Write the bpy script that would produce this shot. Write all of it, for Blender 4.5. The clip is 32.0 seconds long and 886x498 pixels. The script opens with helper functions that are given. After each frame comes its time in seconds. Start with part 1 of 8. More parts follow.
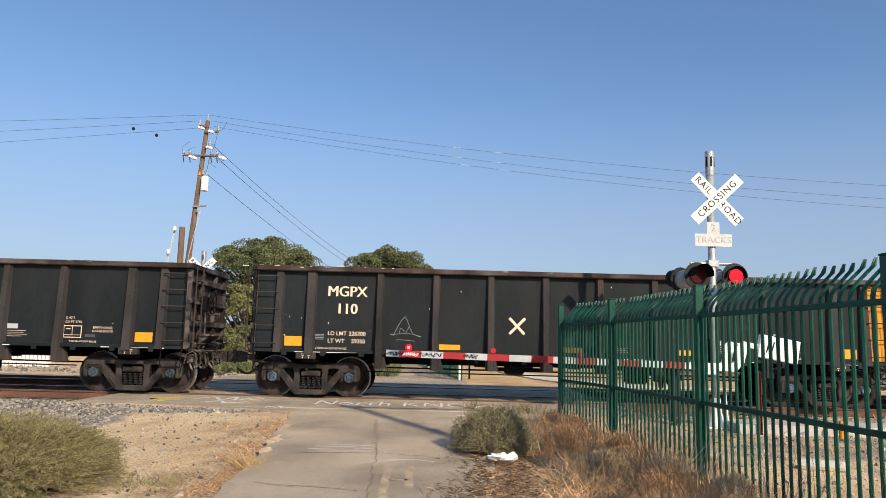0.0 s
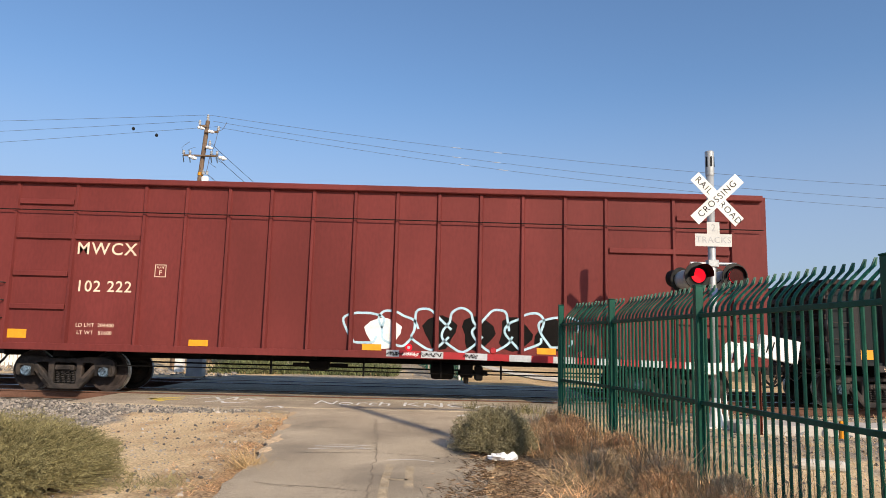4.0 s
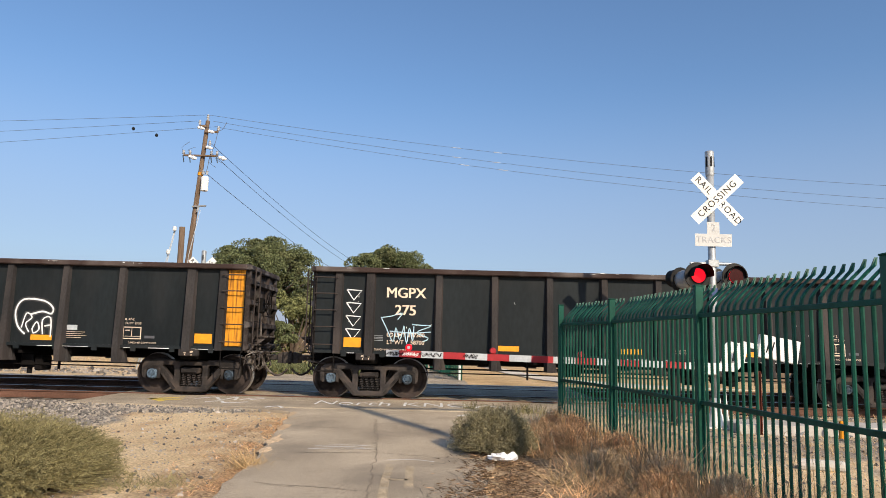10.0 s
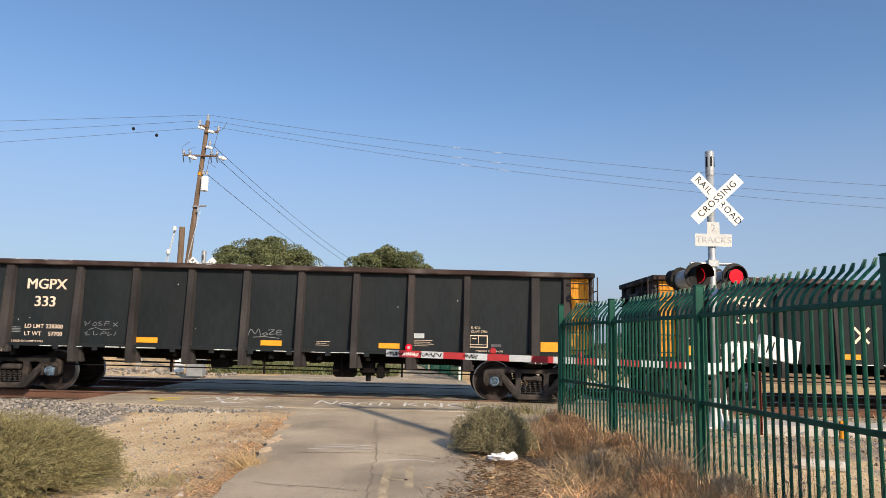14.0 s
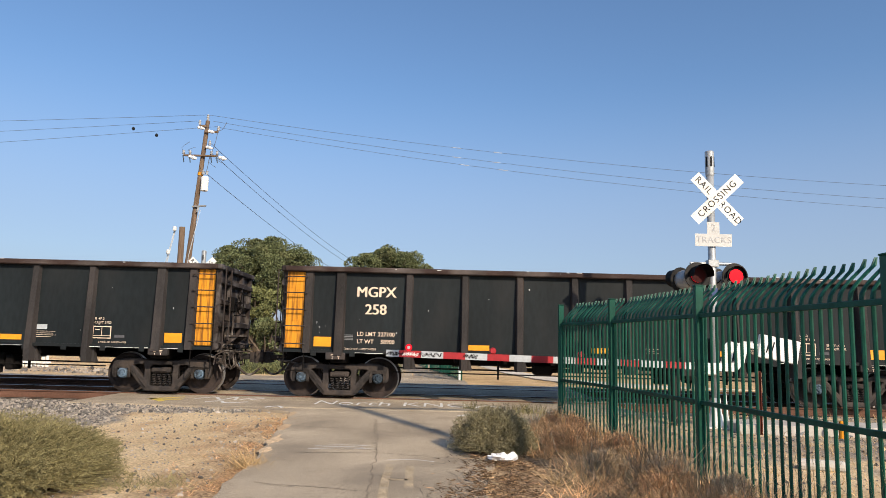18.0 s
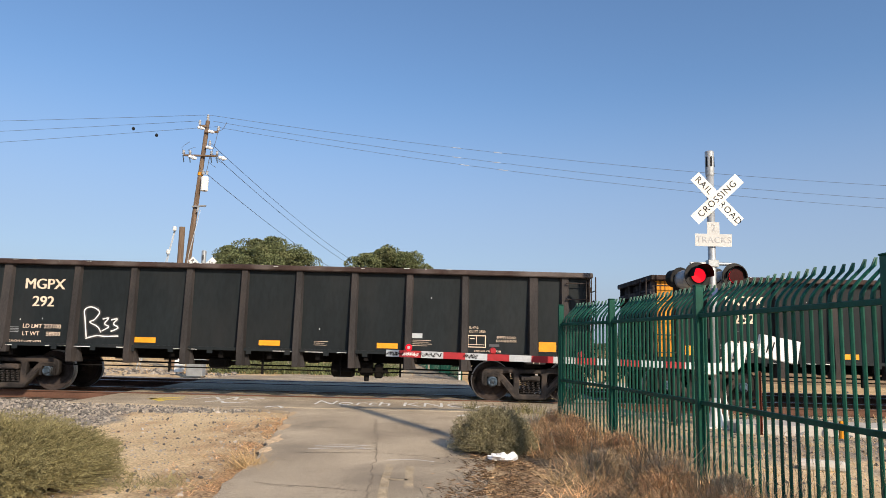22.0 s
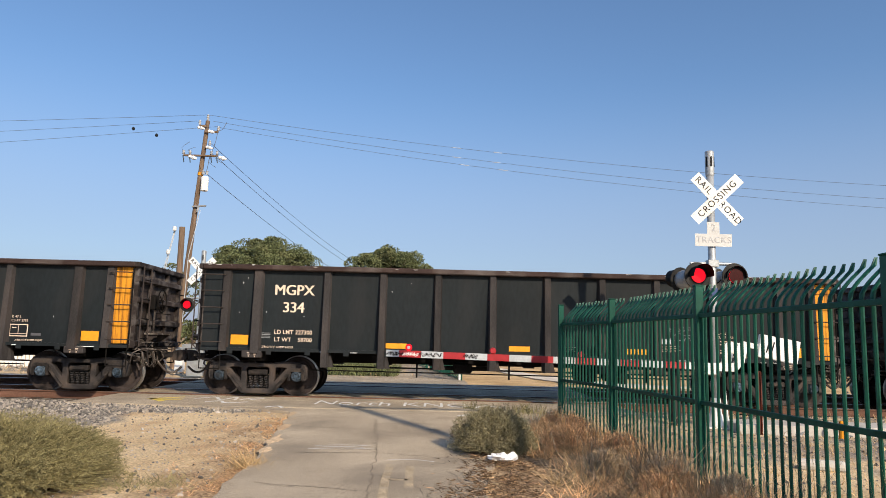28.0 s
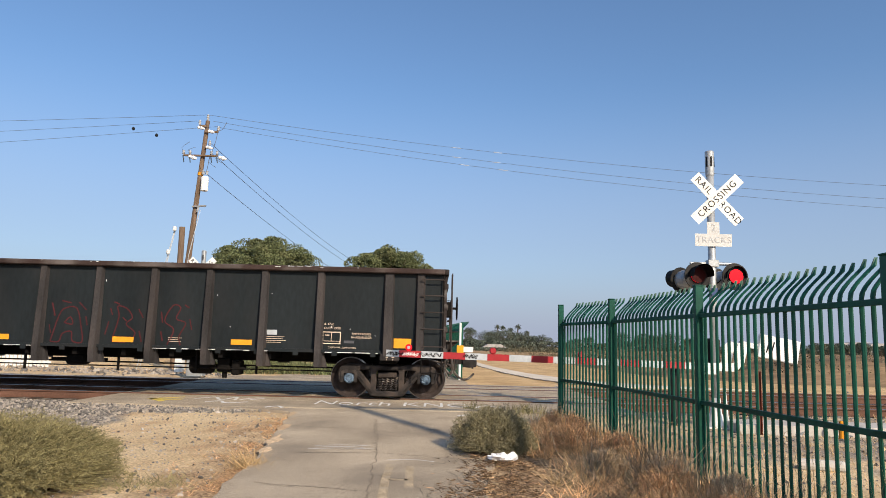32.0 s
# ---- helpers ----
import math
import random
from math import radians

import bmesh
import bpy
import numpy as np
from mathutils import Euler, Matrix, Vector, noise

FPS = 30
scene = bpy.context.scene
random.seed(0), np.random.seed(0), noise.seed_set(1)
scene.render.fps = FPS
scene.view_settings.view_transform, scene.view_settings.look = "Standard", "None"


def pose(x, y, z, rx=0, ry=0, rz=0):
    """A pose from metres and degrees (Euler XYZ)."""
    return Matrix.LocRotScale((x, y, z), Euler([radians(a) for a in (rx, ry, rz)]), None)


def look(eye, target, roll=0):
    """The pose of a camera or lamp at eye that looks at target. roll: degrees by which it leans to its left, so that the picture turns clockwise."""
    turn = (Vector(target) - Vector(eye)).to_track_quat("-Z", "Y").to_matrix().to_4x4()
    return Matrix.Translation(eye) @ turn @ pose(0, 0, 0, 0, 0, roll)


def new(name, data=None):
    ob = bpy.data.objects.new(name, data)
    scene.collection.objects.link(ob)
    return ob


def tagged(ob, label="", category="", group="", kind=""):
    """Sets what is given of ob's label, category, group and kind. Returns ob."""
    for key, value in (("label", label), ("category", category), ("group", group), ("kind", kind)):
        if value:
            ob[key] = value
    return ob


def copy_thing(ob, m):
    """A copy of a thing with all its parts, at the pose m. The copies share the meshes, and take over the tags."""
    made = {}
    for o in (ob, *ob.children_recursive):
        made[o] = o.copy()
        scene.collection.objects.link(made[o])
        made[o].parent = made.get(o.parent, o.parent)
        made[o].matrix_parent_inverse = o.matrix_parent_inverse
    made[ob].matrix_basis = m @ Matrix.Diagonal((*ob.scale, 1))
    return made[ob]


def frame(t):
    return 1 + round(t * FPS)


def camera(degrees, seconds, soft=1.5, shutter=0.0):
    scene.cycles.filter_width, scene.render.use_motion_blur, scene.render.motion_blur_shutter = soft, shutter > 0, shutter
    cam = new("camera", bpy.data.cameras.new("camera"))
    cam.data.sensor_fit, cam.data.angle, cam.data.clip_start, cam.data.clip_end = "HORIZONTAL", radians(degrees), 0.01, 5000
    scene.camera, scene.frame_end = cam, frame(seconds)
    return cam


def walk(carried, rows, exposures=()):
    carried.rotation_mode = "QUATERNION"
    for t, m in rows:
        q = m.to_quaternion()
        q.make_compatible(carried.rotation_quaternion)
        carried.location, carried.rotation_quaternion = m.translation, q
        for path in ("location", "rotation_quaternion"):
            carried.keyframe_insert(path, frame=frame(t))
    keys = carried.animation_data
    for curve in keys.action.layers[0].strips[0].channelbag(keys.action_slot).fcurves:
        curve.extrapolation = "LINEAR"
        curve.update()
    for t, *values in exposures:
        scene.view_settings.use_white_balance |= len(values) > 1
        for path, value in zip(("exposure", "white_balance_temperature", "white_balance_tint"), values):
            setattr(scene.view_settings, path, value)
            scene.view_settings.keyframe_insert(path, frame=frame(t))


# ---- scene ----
# ---- camera: held still beside the road ----
EYE, YAW, PITCH = Vector((0, 0, 1.30)), 0.6, 7.57
AIM = EYE + Vector((math.sin(radians(YAW)) * math.cos(radians(PITCH)), math.cos(radians(YAW)) * math.cos(radians(PITCH)), math.sin(radians(PITCH))))
cam = camera(63.8, 32.0, soft=0.7)
walk(cam, [(0.0, look(EYE, AIM, 1.4)), (32.0, look(EYE, AIM, 1.4))], exposures=[(0.0, 0.02, 6330, 15), (32.0, 0.02, 6330, 15)])

# ---- world and sun: clear, hazy late-summer sky, sun behind the right shoulder ----
SUN_EL, SUN_AZ = radians(30.5), math.atan2(0.51, -0.86)
world = bpy.data.worlds.new("sky")
scene.world = world
world.use_nodes = True
wn, wl = world.node_tree.nodes, world.node_tree.links
sky = wn.new("ShaderNodeTexSky")
sky.sky_type, sky.sun_disc = "NISHITA", False
sky.sun_elevation, sky.sun_rotation = SUN_EL, SUN_AZ
sky.air_density, sky.dust_density, sky.ozone_density, sky.altitude = 1.0, 1.4, 3.8, 0


def haze_over(sky_out):
    """Lavender summer haze, thick at the horizon all round and gone high up."""
    co, xyz, ramp = wn.new("ShaderNodeTexCoord"), wn.new("ShaderNodeSeparateXYZ"), wn.new("ShaderNodeValToRGB")
    wl.new(co.outputs["Generated"], xyz.inputs[0])
    wl.new(xyz.outputs[2], ramp.inputs[0])
    ramp.color_ramp.interpolation = "EASE"
    ramp.color_ramp.elements[0].position, ramp.color_ramp.elements[1].position = 0.0, 0.36
    ramp.color_ramp.elements[0].color, ramp.color_ramp.elements[1].color = (0.88, 0.88, 0.88, 1), (0, 0, 0, 1)
    e = ramp.color_ramp.elements.new(0.12)
    e.color = (0.50, 0.50, 0.50, 1)
    tint, mix = wn.new("ShaderNodeMix"), wn.new("ShaderNodeMix")
    for x in (tint, mix):
        x.data_type = "RGBA"
    tint.blend_type, tint.inputs[0].default_value = "MULTIPLY", 1.0
    tint.inputs[7].default_value = (0.93, 1.03, 1.03, 1)
    wl.new(sky_out, tint.inputs[6])
    wl.new(ramp.outputs[0], mix.inputs[0])
    wl.new(tint.outputs[2], mix.inputs[6])
    mix.inputs[7].default_value = (2.72, 3.08, 3.92, 1)
    return mix.outputs[2]


wl.new(haze_over(sky.outputs[0]), wn["Background"].inputs[0])
wn["Background"].inputs[1].default_value = 0.143
sun = new("sun", bpy.data.lights.new("sun", "SUN"))
sun.data.energy, sun.data.angle, sun.data.color = 4.85, radians(0.6), (1.0, 0.845, 0.61)
sun.matrix_basis = look((20, -30, 24), Vector((20, -30, 24)) - Vector((math.sin(SUN_AZ) * math.cos(SUN_EL), math.cos(SUN_AZ) * math.cos(SUN_EL), math.sin(SUN_EL))))

# ---- materials ----
def material(name, colour, rough=0.7, metal=0.0, spread=0.25, coarse=1.5, fine=30.0, bump=0.15, stain=None, stain_amount=0.4, stain_scale=2.0, stretch=(1, 1, 1), per_object=0.0, speck=0.0, gloss=None, island=0.0):
    """A paint, metal, stone or earth with variation at two scales, and stains of a second colour."""
    m = bpy.data.materials.new(name)
    m.use_nodes = True
    n, l = m.node_tree.nodes, m.node_tree.links
    b = n["Principled BSDF"]
    b.inputs["Roughness"].default_value, b.inputs["Metallic"].default_value = rough, metal
    b.inputs["Specular IOR Level"].default_value = gloss if gloss is not None else (0.5 if rough < 0.5 else 0.15)
    co, info = n.new("ShaderNodeTexCoord"), n.new("ShaderNodeObjectInfo")
    mp = n.new("ShaderNodeMapping")
    mp.inputs["Scale"].default_value = stretch
    off = n.new("ShaderNodeVectorMath")
    off.operation = "MULTIPLY_ADD"
    off.inputs[1].default_value = (1, 1, 1)
    mul = n.new("ShaderNodeMath")
    mul.operation, mul.inputs[1].default_value = "MULTIPLY", 37.0
    l.new(info.outputs["Random"], mul.inputs[0])
    l.new(co.outputs["Object"], mp.inputs[0])
    l.new(mp.outputs[0], off.inputs[0])
    l.new(mul.outputs[0], off.inputs[2])

    def noise_at(scale, detail=4):
        t = n.new("ShaderNodeTexNoise")
        t.inputs["Scale"].default_value, t.inputs["Detail"].default_value = scale, detail
        l.new(off.outputs[0], t.inputs["Vector"])
        return t

    def mix(kind, fac, a, c):
        x = n.new("ShaderNodeMix")
        x.data_type, x.blend_type = "RGBA", kind
        for s, v in ((x.inputs[0], fac), (x.inputs[6], a), (x.inputs[7], c)):
            if hasattr(v, "is_linked"):
                l.new(v, s)
            else:
                s.default_value = v
        return x.outputs[2]

    def ramp(src, a, c, p0=0.3, p1=0.7):
        r = n.new("ShaderNodeValToRGB")
        r.color_ramp.elements[0].position, r.color_ramp.elements[1].position = p0, p1
        r.color_ramp.elements[0].color, r.color_ramp.elements[1].color = a, c
        l.new(src, r.inputs[0])
        return r.outputs[0]

    lo, hi = 1 - spread, 1 + spread
    c = (*colour, 1)
    shade = ramp(noise_at(coarse).outputs[0], (lo, lo, lo, 1), (hi, hi, hi, 1))
    col = mix("MULTIPLY", 1.0, c, shade)
    s2 = spread * 0.6
    col = mix("MULTIPLY", 1.0, col, ramp(noise_at(fine).outputs[0], (1 - s2,) * 3 + (1,), (1 + s2,) * 3 + (1,)))
    if speck:
        col = mix("MULTIPLY", 1.0, col, ramp(noise_at(fine * 2.4, 2).outputs[0], (1 - speck,) * 3 + (1,), (1 + speck,) * 3 + (1,), 0.36, 0.64))
    if per_object:
        col = mix("MULTIPLY", 1.0, col, ramp(info.outputs["Random"], (1 - per_object,) * 3 + (1,), (1 + per_object,) * 3 + (1,), 0.0, 1.0))
    if island:
        geo = n.new("ShaderNodeNewGeometry")
        col = mix("MULTIPLY", 1.0, col, ramp(geo.outputs["Random Per Island"], (1 - island,) * 3 + (1,), (1 + island,) * 3 + (1,), 0.0, 1.0))
    if stain:
        fac = ramp(noise_at(stain_scale, 6).outputs[0], (0, 0, 0, 1), (stain_amount,) * 3 + (1,), 0.48, 0.68)
        col = mix("MIX", fac, col, (*stain, 1))
    l.new(col, b.inputs["Base Color"])
    if bump:
        bp = n.new("ShaderNodeBump")
        bp.inputs["Strength"].default_value, bp.inputs["Distance"].default_value = bump, 0.01
        l.new(noise_at(fine).outputs[0], bp.inputs["Height"])
        l.new(bp.outputs[0], b.inputs["Normal"])
    return m


CAR = material("charcoal wagon paint", (0.0142, 0.0182, 0.0202), 0.6, spread=0.25, coarse=0.7, fine=14, bump=0.05, stain=(0.029, 0.029, 0.029), stain_amount=0.45, stain_scale=1.2, stretch=(1, 1, 0.35))
RIB = material("dusty brown-black steel", (0.041, 0.0375, 0.037), 0.8, spread=0.3, coarse=2, fine=40, bump=0.1, stain=(0.080, 0.058, 0.048), stain_amount=0.35, stretch=(1, 1, 0.4), per_object=0.22)
CHORD = material("rusty top chord", (0.046, 0.030, 0.026), 0.8, spread=0.3, coarse=1.5, fine=30, bump=0.1, stain=(0.30, 0.27, 0.25), stain_amount=0.35, stain_scale=1.0)
RUNGM = material("dusty grab iron", (0.050, 0.040, 0.036), 0.7, spread=0.3, bump=0)
# base colour near black: deepens the shade under the wagons
UNDER = material("shade-darkened underframe steel", (0.008, 0.007, 0.0066), 0.9, spread=0.3, bump=0.1)
TRUCKM = material("dusty cast steel", (0.036, 0.032, 0.031), 0.75, spread=0.5, coarse=3, fine=30, bump=0.25, stain=(0.080, 0.060, 0.048), stain_amount=0.7, stain_scale=3.0, per_object=0.35)
TRUCKD = material("greasy dark cast steel", (0.024, 0.021, 0.020), 0.6, spread=0.5, coarse=5, fine=40, bump=0.2, stain=(0.085, 0.068, 0.055), stain_amount=0.6, stain_scale=5.0, per_object=0.3)
DUSTGEAR = material("pale dusty rigging", (0.055, 0.045, 0.040), 0.8, spread=0.5, coarse=4, fine=30, bump=0.1, stain=(0.30, 0.27, 0.24), stain_amount=0.75, stain_scale=4.5)
ENDM = material("dusty brown end wall steel", (0.034, 0.027, 0.025), 0.8, spread=0.45, coarse=2, fine=24, bump=0.2, stain=(0.22, 0.20, 0.19), stain_amount=0.5, stain_scale=3.2, per_object=0.4)
WHEELM = material("brown wheel steel", (0.044, 0.034, 0.031), 0.75, 0.0, spread=0.3, coarse=4, bump=0.1, stain=(0.006, 0.005, 0.005), stain_amount=0.95, stain_scale=2.6)
TREAD = material("polished wheel tread", (0.35, 0.33, 0.31), 0.35, 0.9, spread=0.15)
CAPM = material("bearing cap blue-grey", (0.075, 0.11, 0.15), 0.6, 0.2, spread=0.5, coarse=8, stain=(0.03, 0.027, 0.026), stain_amount=0.85, stain_scale=6, per_object=0.6)
YEL = material("faded orange-yellow paint", (0.70, 0.29, 0.022), 0.6, spread=0.18, coarse=1.2, fine=20, bump=0.05, stain=(0.10, 0.038, 0.018), stain_amount=0.85, stain_scale=2.3, stretch=(9, 9, 0.55))
REFL = material("yellow reflective sheeting", (0.80, 0.34, 0.012), 0.35, spread=0.1, coarse=6)
PORCW = material("white glazed porcelain", (0.72, 0.73, 0.74), 0.35, spread=0.15, coarse=12)
PORC = material("grey porcelain", (0.42, 0.43, 0.44), 0.35, spread=0.15, coarse=12)
LETTER = material("cream stencil paint", (0.80, 0.63, 0.48), 0.6, spread=0.12, coarse=6, fine=60, bump=0)
PLATEG = material("dull grey plate", (0.10, 0.10, 0.11), 0.6, spread=0.2)
WHITE = material("white paint", (0.80, 0.80, 0.77), 0.55, spread=0.08, coarse=3, fine=40, bump=0.05, stain=(0.45, 0.43, 0.40), stain_amount=0.3)
SPRAYW = material("white spray paint", (0.75, 0.76, 0.76), 0.7, spread=0.12, coarse=5)
SPRAYD = material("dull red spray paint", (0.072, 0.018, 0.020), 0.7, spread=0.2, coarse=5)
SPRAYR = material("weathered dull red spray paint", (0.052, 0.033, 0.030), 0.75, spread=0.35, coarse=5)
SPRAYO = material("pale pink spray paint", (0.62, 0.50, 0.44), 0.75, spread=0.3, coarse=5)
SPRAYT = material("faded green spray paint", (0.06, 0.15, 0.10), 0.75, spread=0.3, coarse=5)
SPRAYG = material("grey spray paint", (0.22, 0.23, 0.24), 0.7, spread=0.2, coarse=5)
SPRAYG2 = material("light grey spray paint", (0.42, 0.43, 0.44), 0.7, spread=0.2, coarse=5)
SPRAYC = material("cream spray paint", (0.72, 0.62, 0.52), 0.7, spread=0.15, coarse=5)
SPRAYH = material("thin pale overspray", (0.055, 0.055, 0.055), 0.8, spread=0.5, coarse=9, fine=70)
SPRAYY = material("pale yellow spray paint", (0.50, 0.55, 0.28), 0.7, spread=0.2, coarse=5)
SPRAYV = material("violet spray paint", (0.30, 0.22, 0.46), 0.7, spread=0.2, coarse=5)
SPRAYB = material("pale blue spray paint", (0.42, 0.60, 0.70), 0.7, spread=0.2, coarse=5)
BLACKP = material("black paint", (0.012, 0.012, 0.012), 0.6, spread=0.2)
AEXM = material("weathered grey-black wagon paint", (0.031, 0.030, 0.0305), 0.5, spread=0.65, coarse=1.5, fine=9, bump=0.15, stain=(0.072, 0.042, 0.032), stain_amount=0.75, stain_scale=1.1, gloss=0.35)
RUSTM = material("rusted brown wagon steel", (0.064, 0.039, 0.032), 0.6, spread=0.5, coarse=1.0, fine=9, bump=0.15, stain=(0.135, 0.052, 0.027), stain_amount=0.85, stain_scale=1.0, stretch=(1.0, 1, 0.8), per_object=0.15, gloss=0.3)
REDM = material("oxide red wagon paint", (0.155, 0.032, 0.029), 0.6, spread=0.15, coarse=0.8, fine=16, bump=0.05, stain=(0.11, 0.024, 0.021), stain_amount=0.5, stain_scale=0.7, stretch=(1, 1, 0.4))
GREEN = material("green fence paint", (0.006, 0.070, 0.045), 0.45, spread=0.25, coarse=4, fine=50, bump=0.05, stain=(0.030, 0.105, 0.080), stain_amount=0.25, stain_scale=5, gloss=0.22, per_object=0.15)
GALV = material("galvanised steel", (0.40, 0.42, 0.43), 0.5, 0.45, spread=0.15, coarse=5, fine=40, bump=0.05)
DARKHEAD = material("weathered black signal housing", (0.022, 0.021, 0.020), 0.6, spread=0.3, coarse=6, fine=50, bump=0.1, stain=(0.12, 0.11, 0.10), stain_amount=0.3)
REDTAPE = material("red reflective stripe", (0.36, 0.014, 0.018), 0.45, spread=0.12, coarse=6)
SILVTAPE = material("silver reflective stripe", (0.47, 0.50, 0.52), 0.4, spread=0.12, coarse=6)
POLEW = material("weathered pole timber", (0.185, 0.128, 0.088), 0.9, spread=0.3, coarse=1.5, fine=30, bump=0.4, stretch=(6, 6, 0.4), stain=(0.10, 0.065, 0.045), stain_amount=0.5)
RAILM = material("rusty rail steel", (0.15, 0.080, 0.055), 0.75, 0.2, spread=0.25, coarse=1.0, fine=25, bump=0.15)
RAILTOP = material("worn rail head", (0.40, 0.39, 0.38), 0.32, 0.9, spread=0.12, coarse=2)
TIE = material("oily timber sleeper", (0.060, 0.046, 0.036), 0.9, spread=0.3, coarse=3, fine=40, bump=0.4)
ASPH = material("worn grey asphalt", (0.425, 0.350, 0.255), 0.95, spread=0.18, coarse=0.7, fine=45, bump=0.6, speck=0.46, gloss=0.05, stain=(0.27, 0.225, 0.17), stain_amount=0.75, stain_scale=0.8)
PALECONC = material("pale sunlit concrete road", (0.66, 0.58, 0.47), 0.9, spread=0.12, coarse=0.5, fine=20, bump=0.2)
CRACK = material("crack filled with dirt", (0.19, 0.155, 0.115), 0.95, spread=0.3)
CHALK = material("white road paint", (0.70, 0.68, 0.64), 0.85, spread=0.25, coarse=12)
CHALKY = material("yellow road paint", (0.72, 0.55, 0.12), 0.85, spread=0.25, coarse=12)
FADEDY = material("faded ochre road paint", (0.44, 0.345, 0.225), 0.9, spread=0.25, coarse=6, speck=0.4, stain=(0.41, 0.34, 0.25), stain_amount=1.0, stain_scale=7)
SOIL = material("sandy bare soil", (0.54, 0.40, 0.255), 0.95, spread=0.2, coarse=0.35, fine=14, bump=0.9, speck=0.2, gloss=0.05, stain=(0.42, 0.27, 0.155), stain_amount=0.6, stain_scale=0.8)
CONC = material("pale concrete", (0.50, 0.47, 0.42), 0.85, spread=0.15, coarse=1, fine=30, bump=0.2, stain=(0.33, 0.30, 0.26), stain_amount=0.5)
STRAW = material("dry golden grass", (0.56, 0.39, 0.20), 0.9, spread=0.3, coarse=1.5, fine=9, bump=0, island=0.45)
TWIG = material("grey-green tumbleweed", (0.235, 0.205, 0.098), 0.9, spread=0.3, coarse=2.5, fine=14, bump=0, island=0.6)
TWIG2 = material("grey-green tumbleweed twigs", (0.245, 0.215, 0.125), 0.9, spread=0.3, coarse=2.5, fine=14, bump=0, island=0.6)
OLDSIGN = material("dull chalky white sign", (0.60, 0.60, 0.58), 0.7, spread=0.1, coarse=4, fine=40, bump=0.05, stain=(0.42, 0.42, 0.42), stain_amount=0.4)
FADED = material("faded sign lettering", (0.40, 0.41, 0.42), 0.7, spread=0.2, coarse=14, bump=0)
LEAF = material("dusty green foliage", (0.128, 0.146, 0.066), 0.7, island=0.5, spread=0.3, coarse=0.8, fine=5, bump=0, stain=(0.16, 0.145, 0.07), stain_amount=0.5, stain_scale=0.6)
LEAF3 = material("light olive foliage", (0.165, 0.172, 0.068), 0.7, island=0.5, spread=0.3, coarse=0.8, fine=5, bump=0)
LEAF2 = material("dark distant foliage", (0.088, 0.104, 0.078), 0.8, spread=0.3, coarse=0.3, fine=2, bump=0, island=0.4)
BARK = material("grey-brown bark", (0.13, 0.10, 0.075), 0.95, spread=0.3, coarse=3, bump=0.4)
BRUSH = material("dark dry brush", (0.13, 0.105, 0.062), 0.9, spread=0.4, coarse=0.3, fine=2, bump=0, island=0.5)
DRYHILL = material("dry grass hillside", (0.28, 0.185, 0.10), 0.95, spread=0.35, coarse=0.25, fine=3, bump=0.4, stain=(0.095, 0.068, 0.042), stain_amount=0.9, stain_scale=0.22, stretch=(0.5, 1.6, 1))
WIRE = material("dark overhead wire", (0.11, 0.12, 0.14), 0.6, spread=0.05, bump=0)
BAGM = material("white plastic bag", (0.78, 0.78, 0.80), 0.4, spread=0.08, coarse=8)
ROOFM = material("pale roof shingle", (0.40, 0.38, 0.36), 0.9, spread=0.2)
STUCCO = material("cream stucco", (0.40, 0.36, 0.31), 0.9, spread=0.12)
RUSTPOST = material("red-brown steel post", (0.16, 0.045, 0.030), 0.8, spread=0.25, coarse=4)
BLUESIGN = material("dark blue enamel sign", (0.02, 0.05, 0.16), 0.4, spread=0.1)
DARKGLASS = material("unlit dark red lens", (0.035, 0.001, 0.001), 0.6, spread=0.2, coarse=30, bump=0)


def glow(name, colour, strength):
    m = bpy.data.materials.new(name)
    m.use_nodes = True
    b = m.node_tree.nodes["Principled BSDF"]
    b.inputs["Base Color"].default_value = (colour[0] * 0.2, 0.002, 0.003, 1)
    b.inputs["Specular IOR Level"].default_value = 0.1
    b.inputs["Emission Color"].default_value = (*colour, 1)
    b.inputs["Emission Strength"].default_value = strength
    return m


REDGLOW = glow("lit red signal lamp", (1.0, 0.008, 0.022), 1.15)


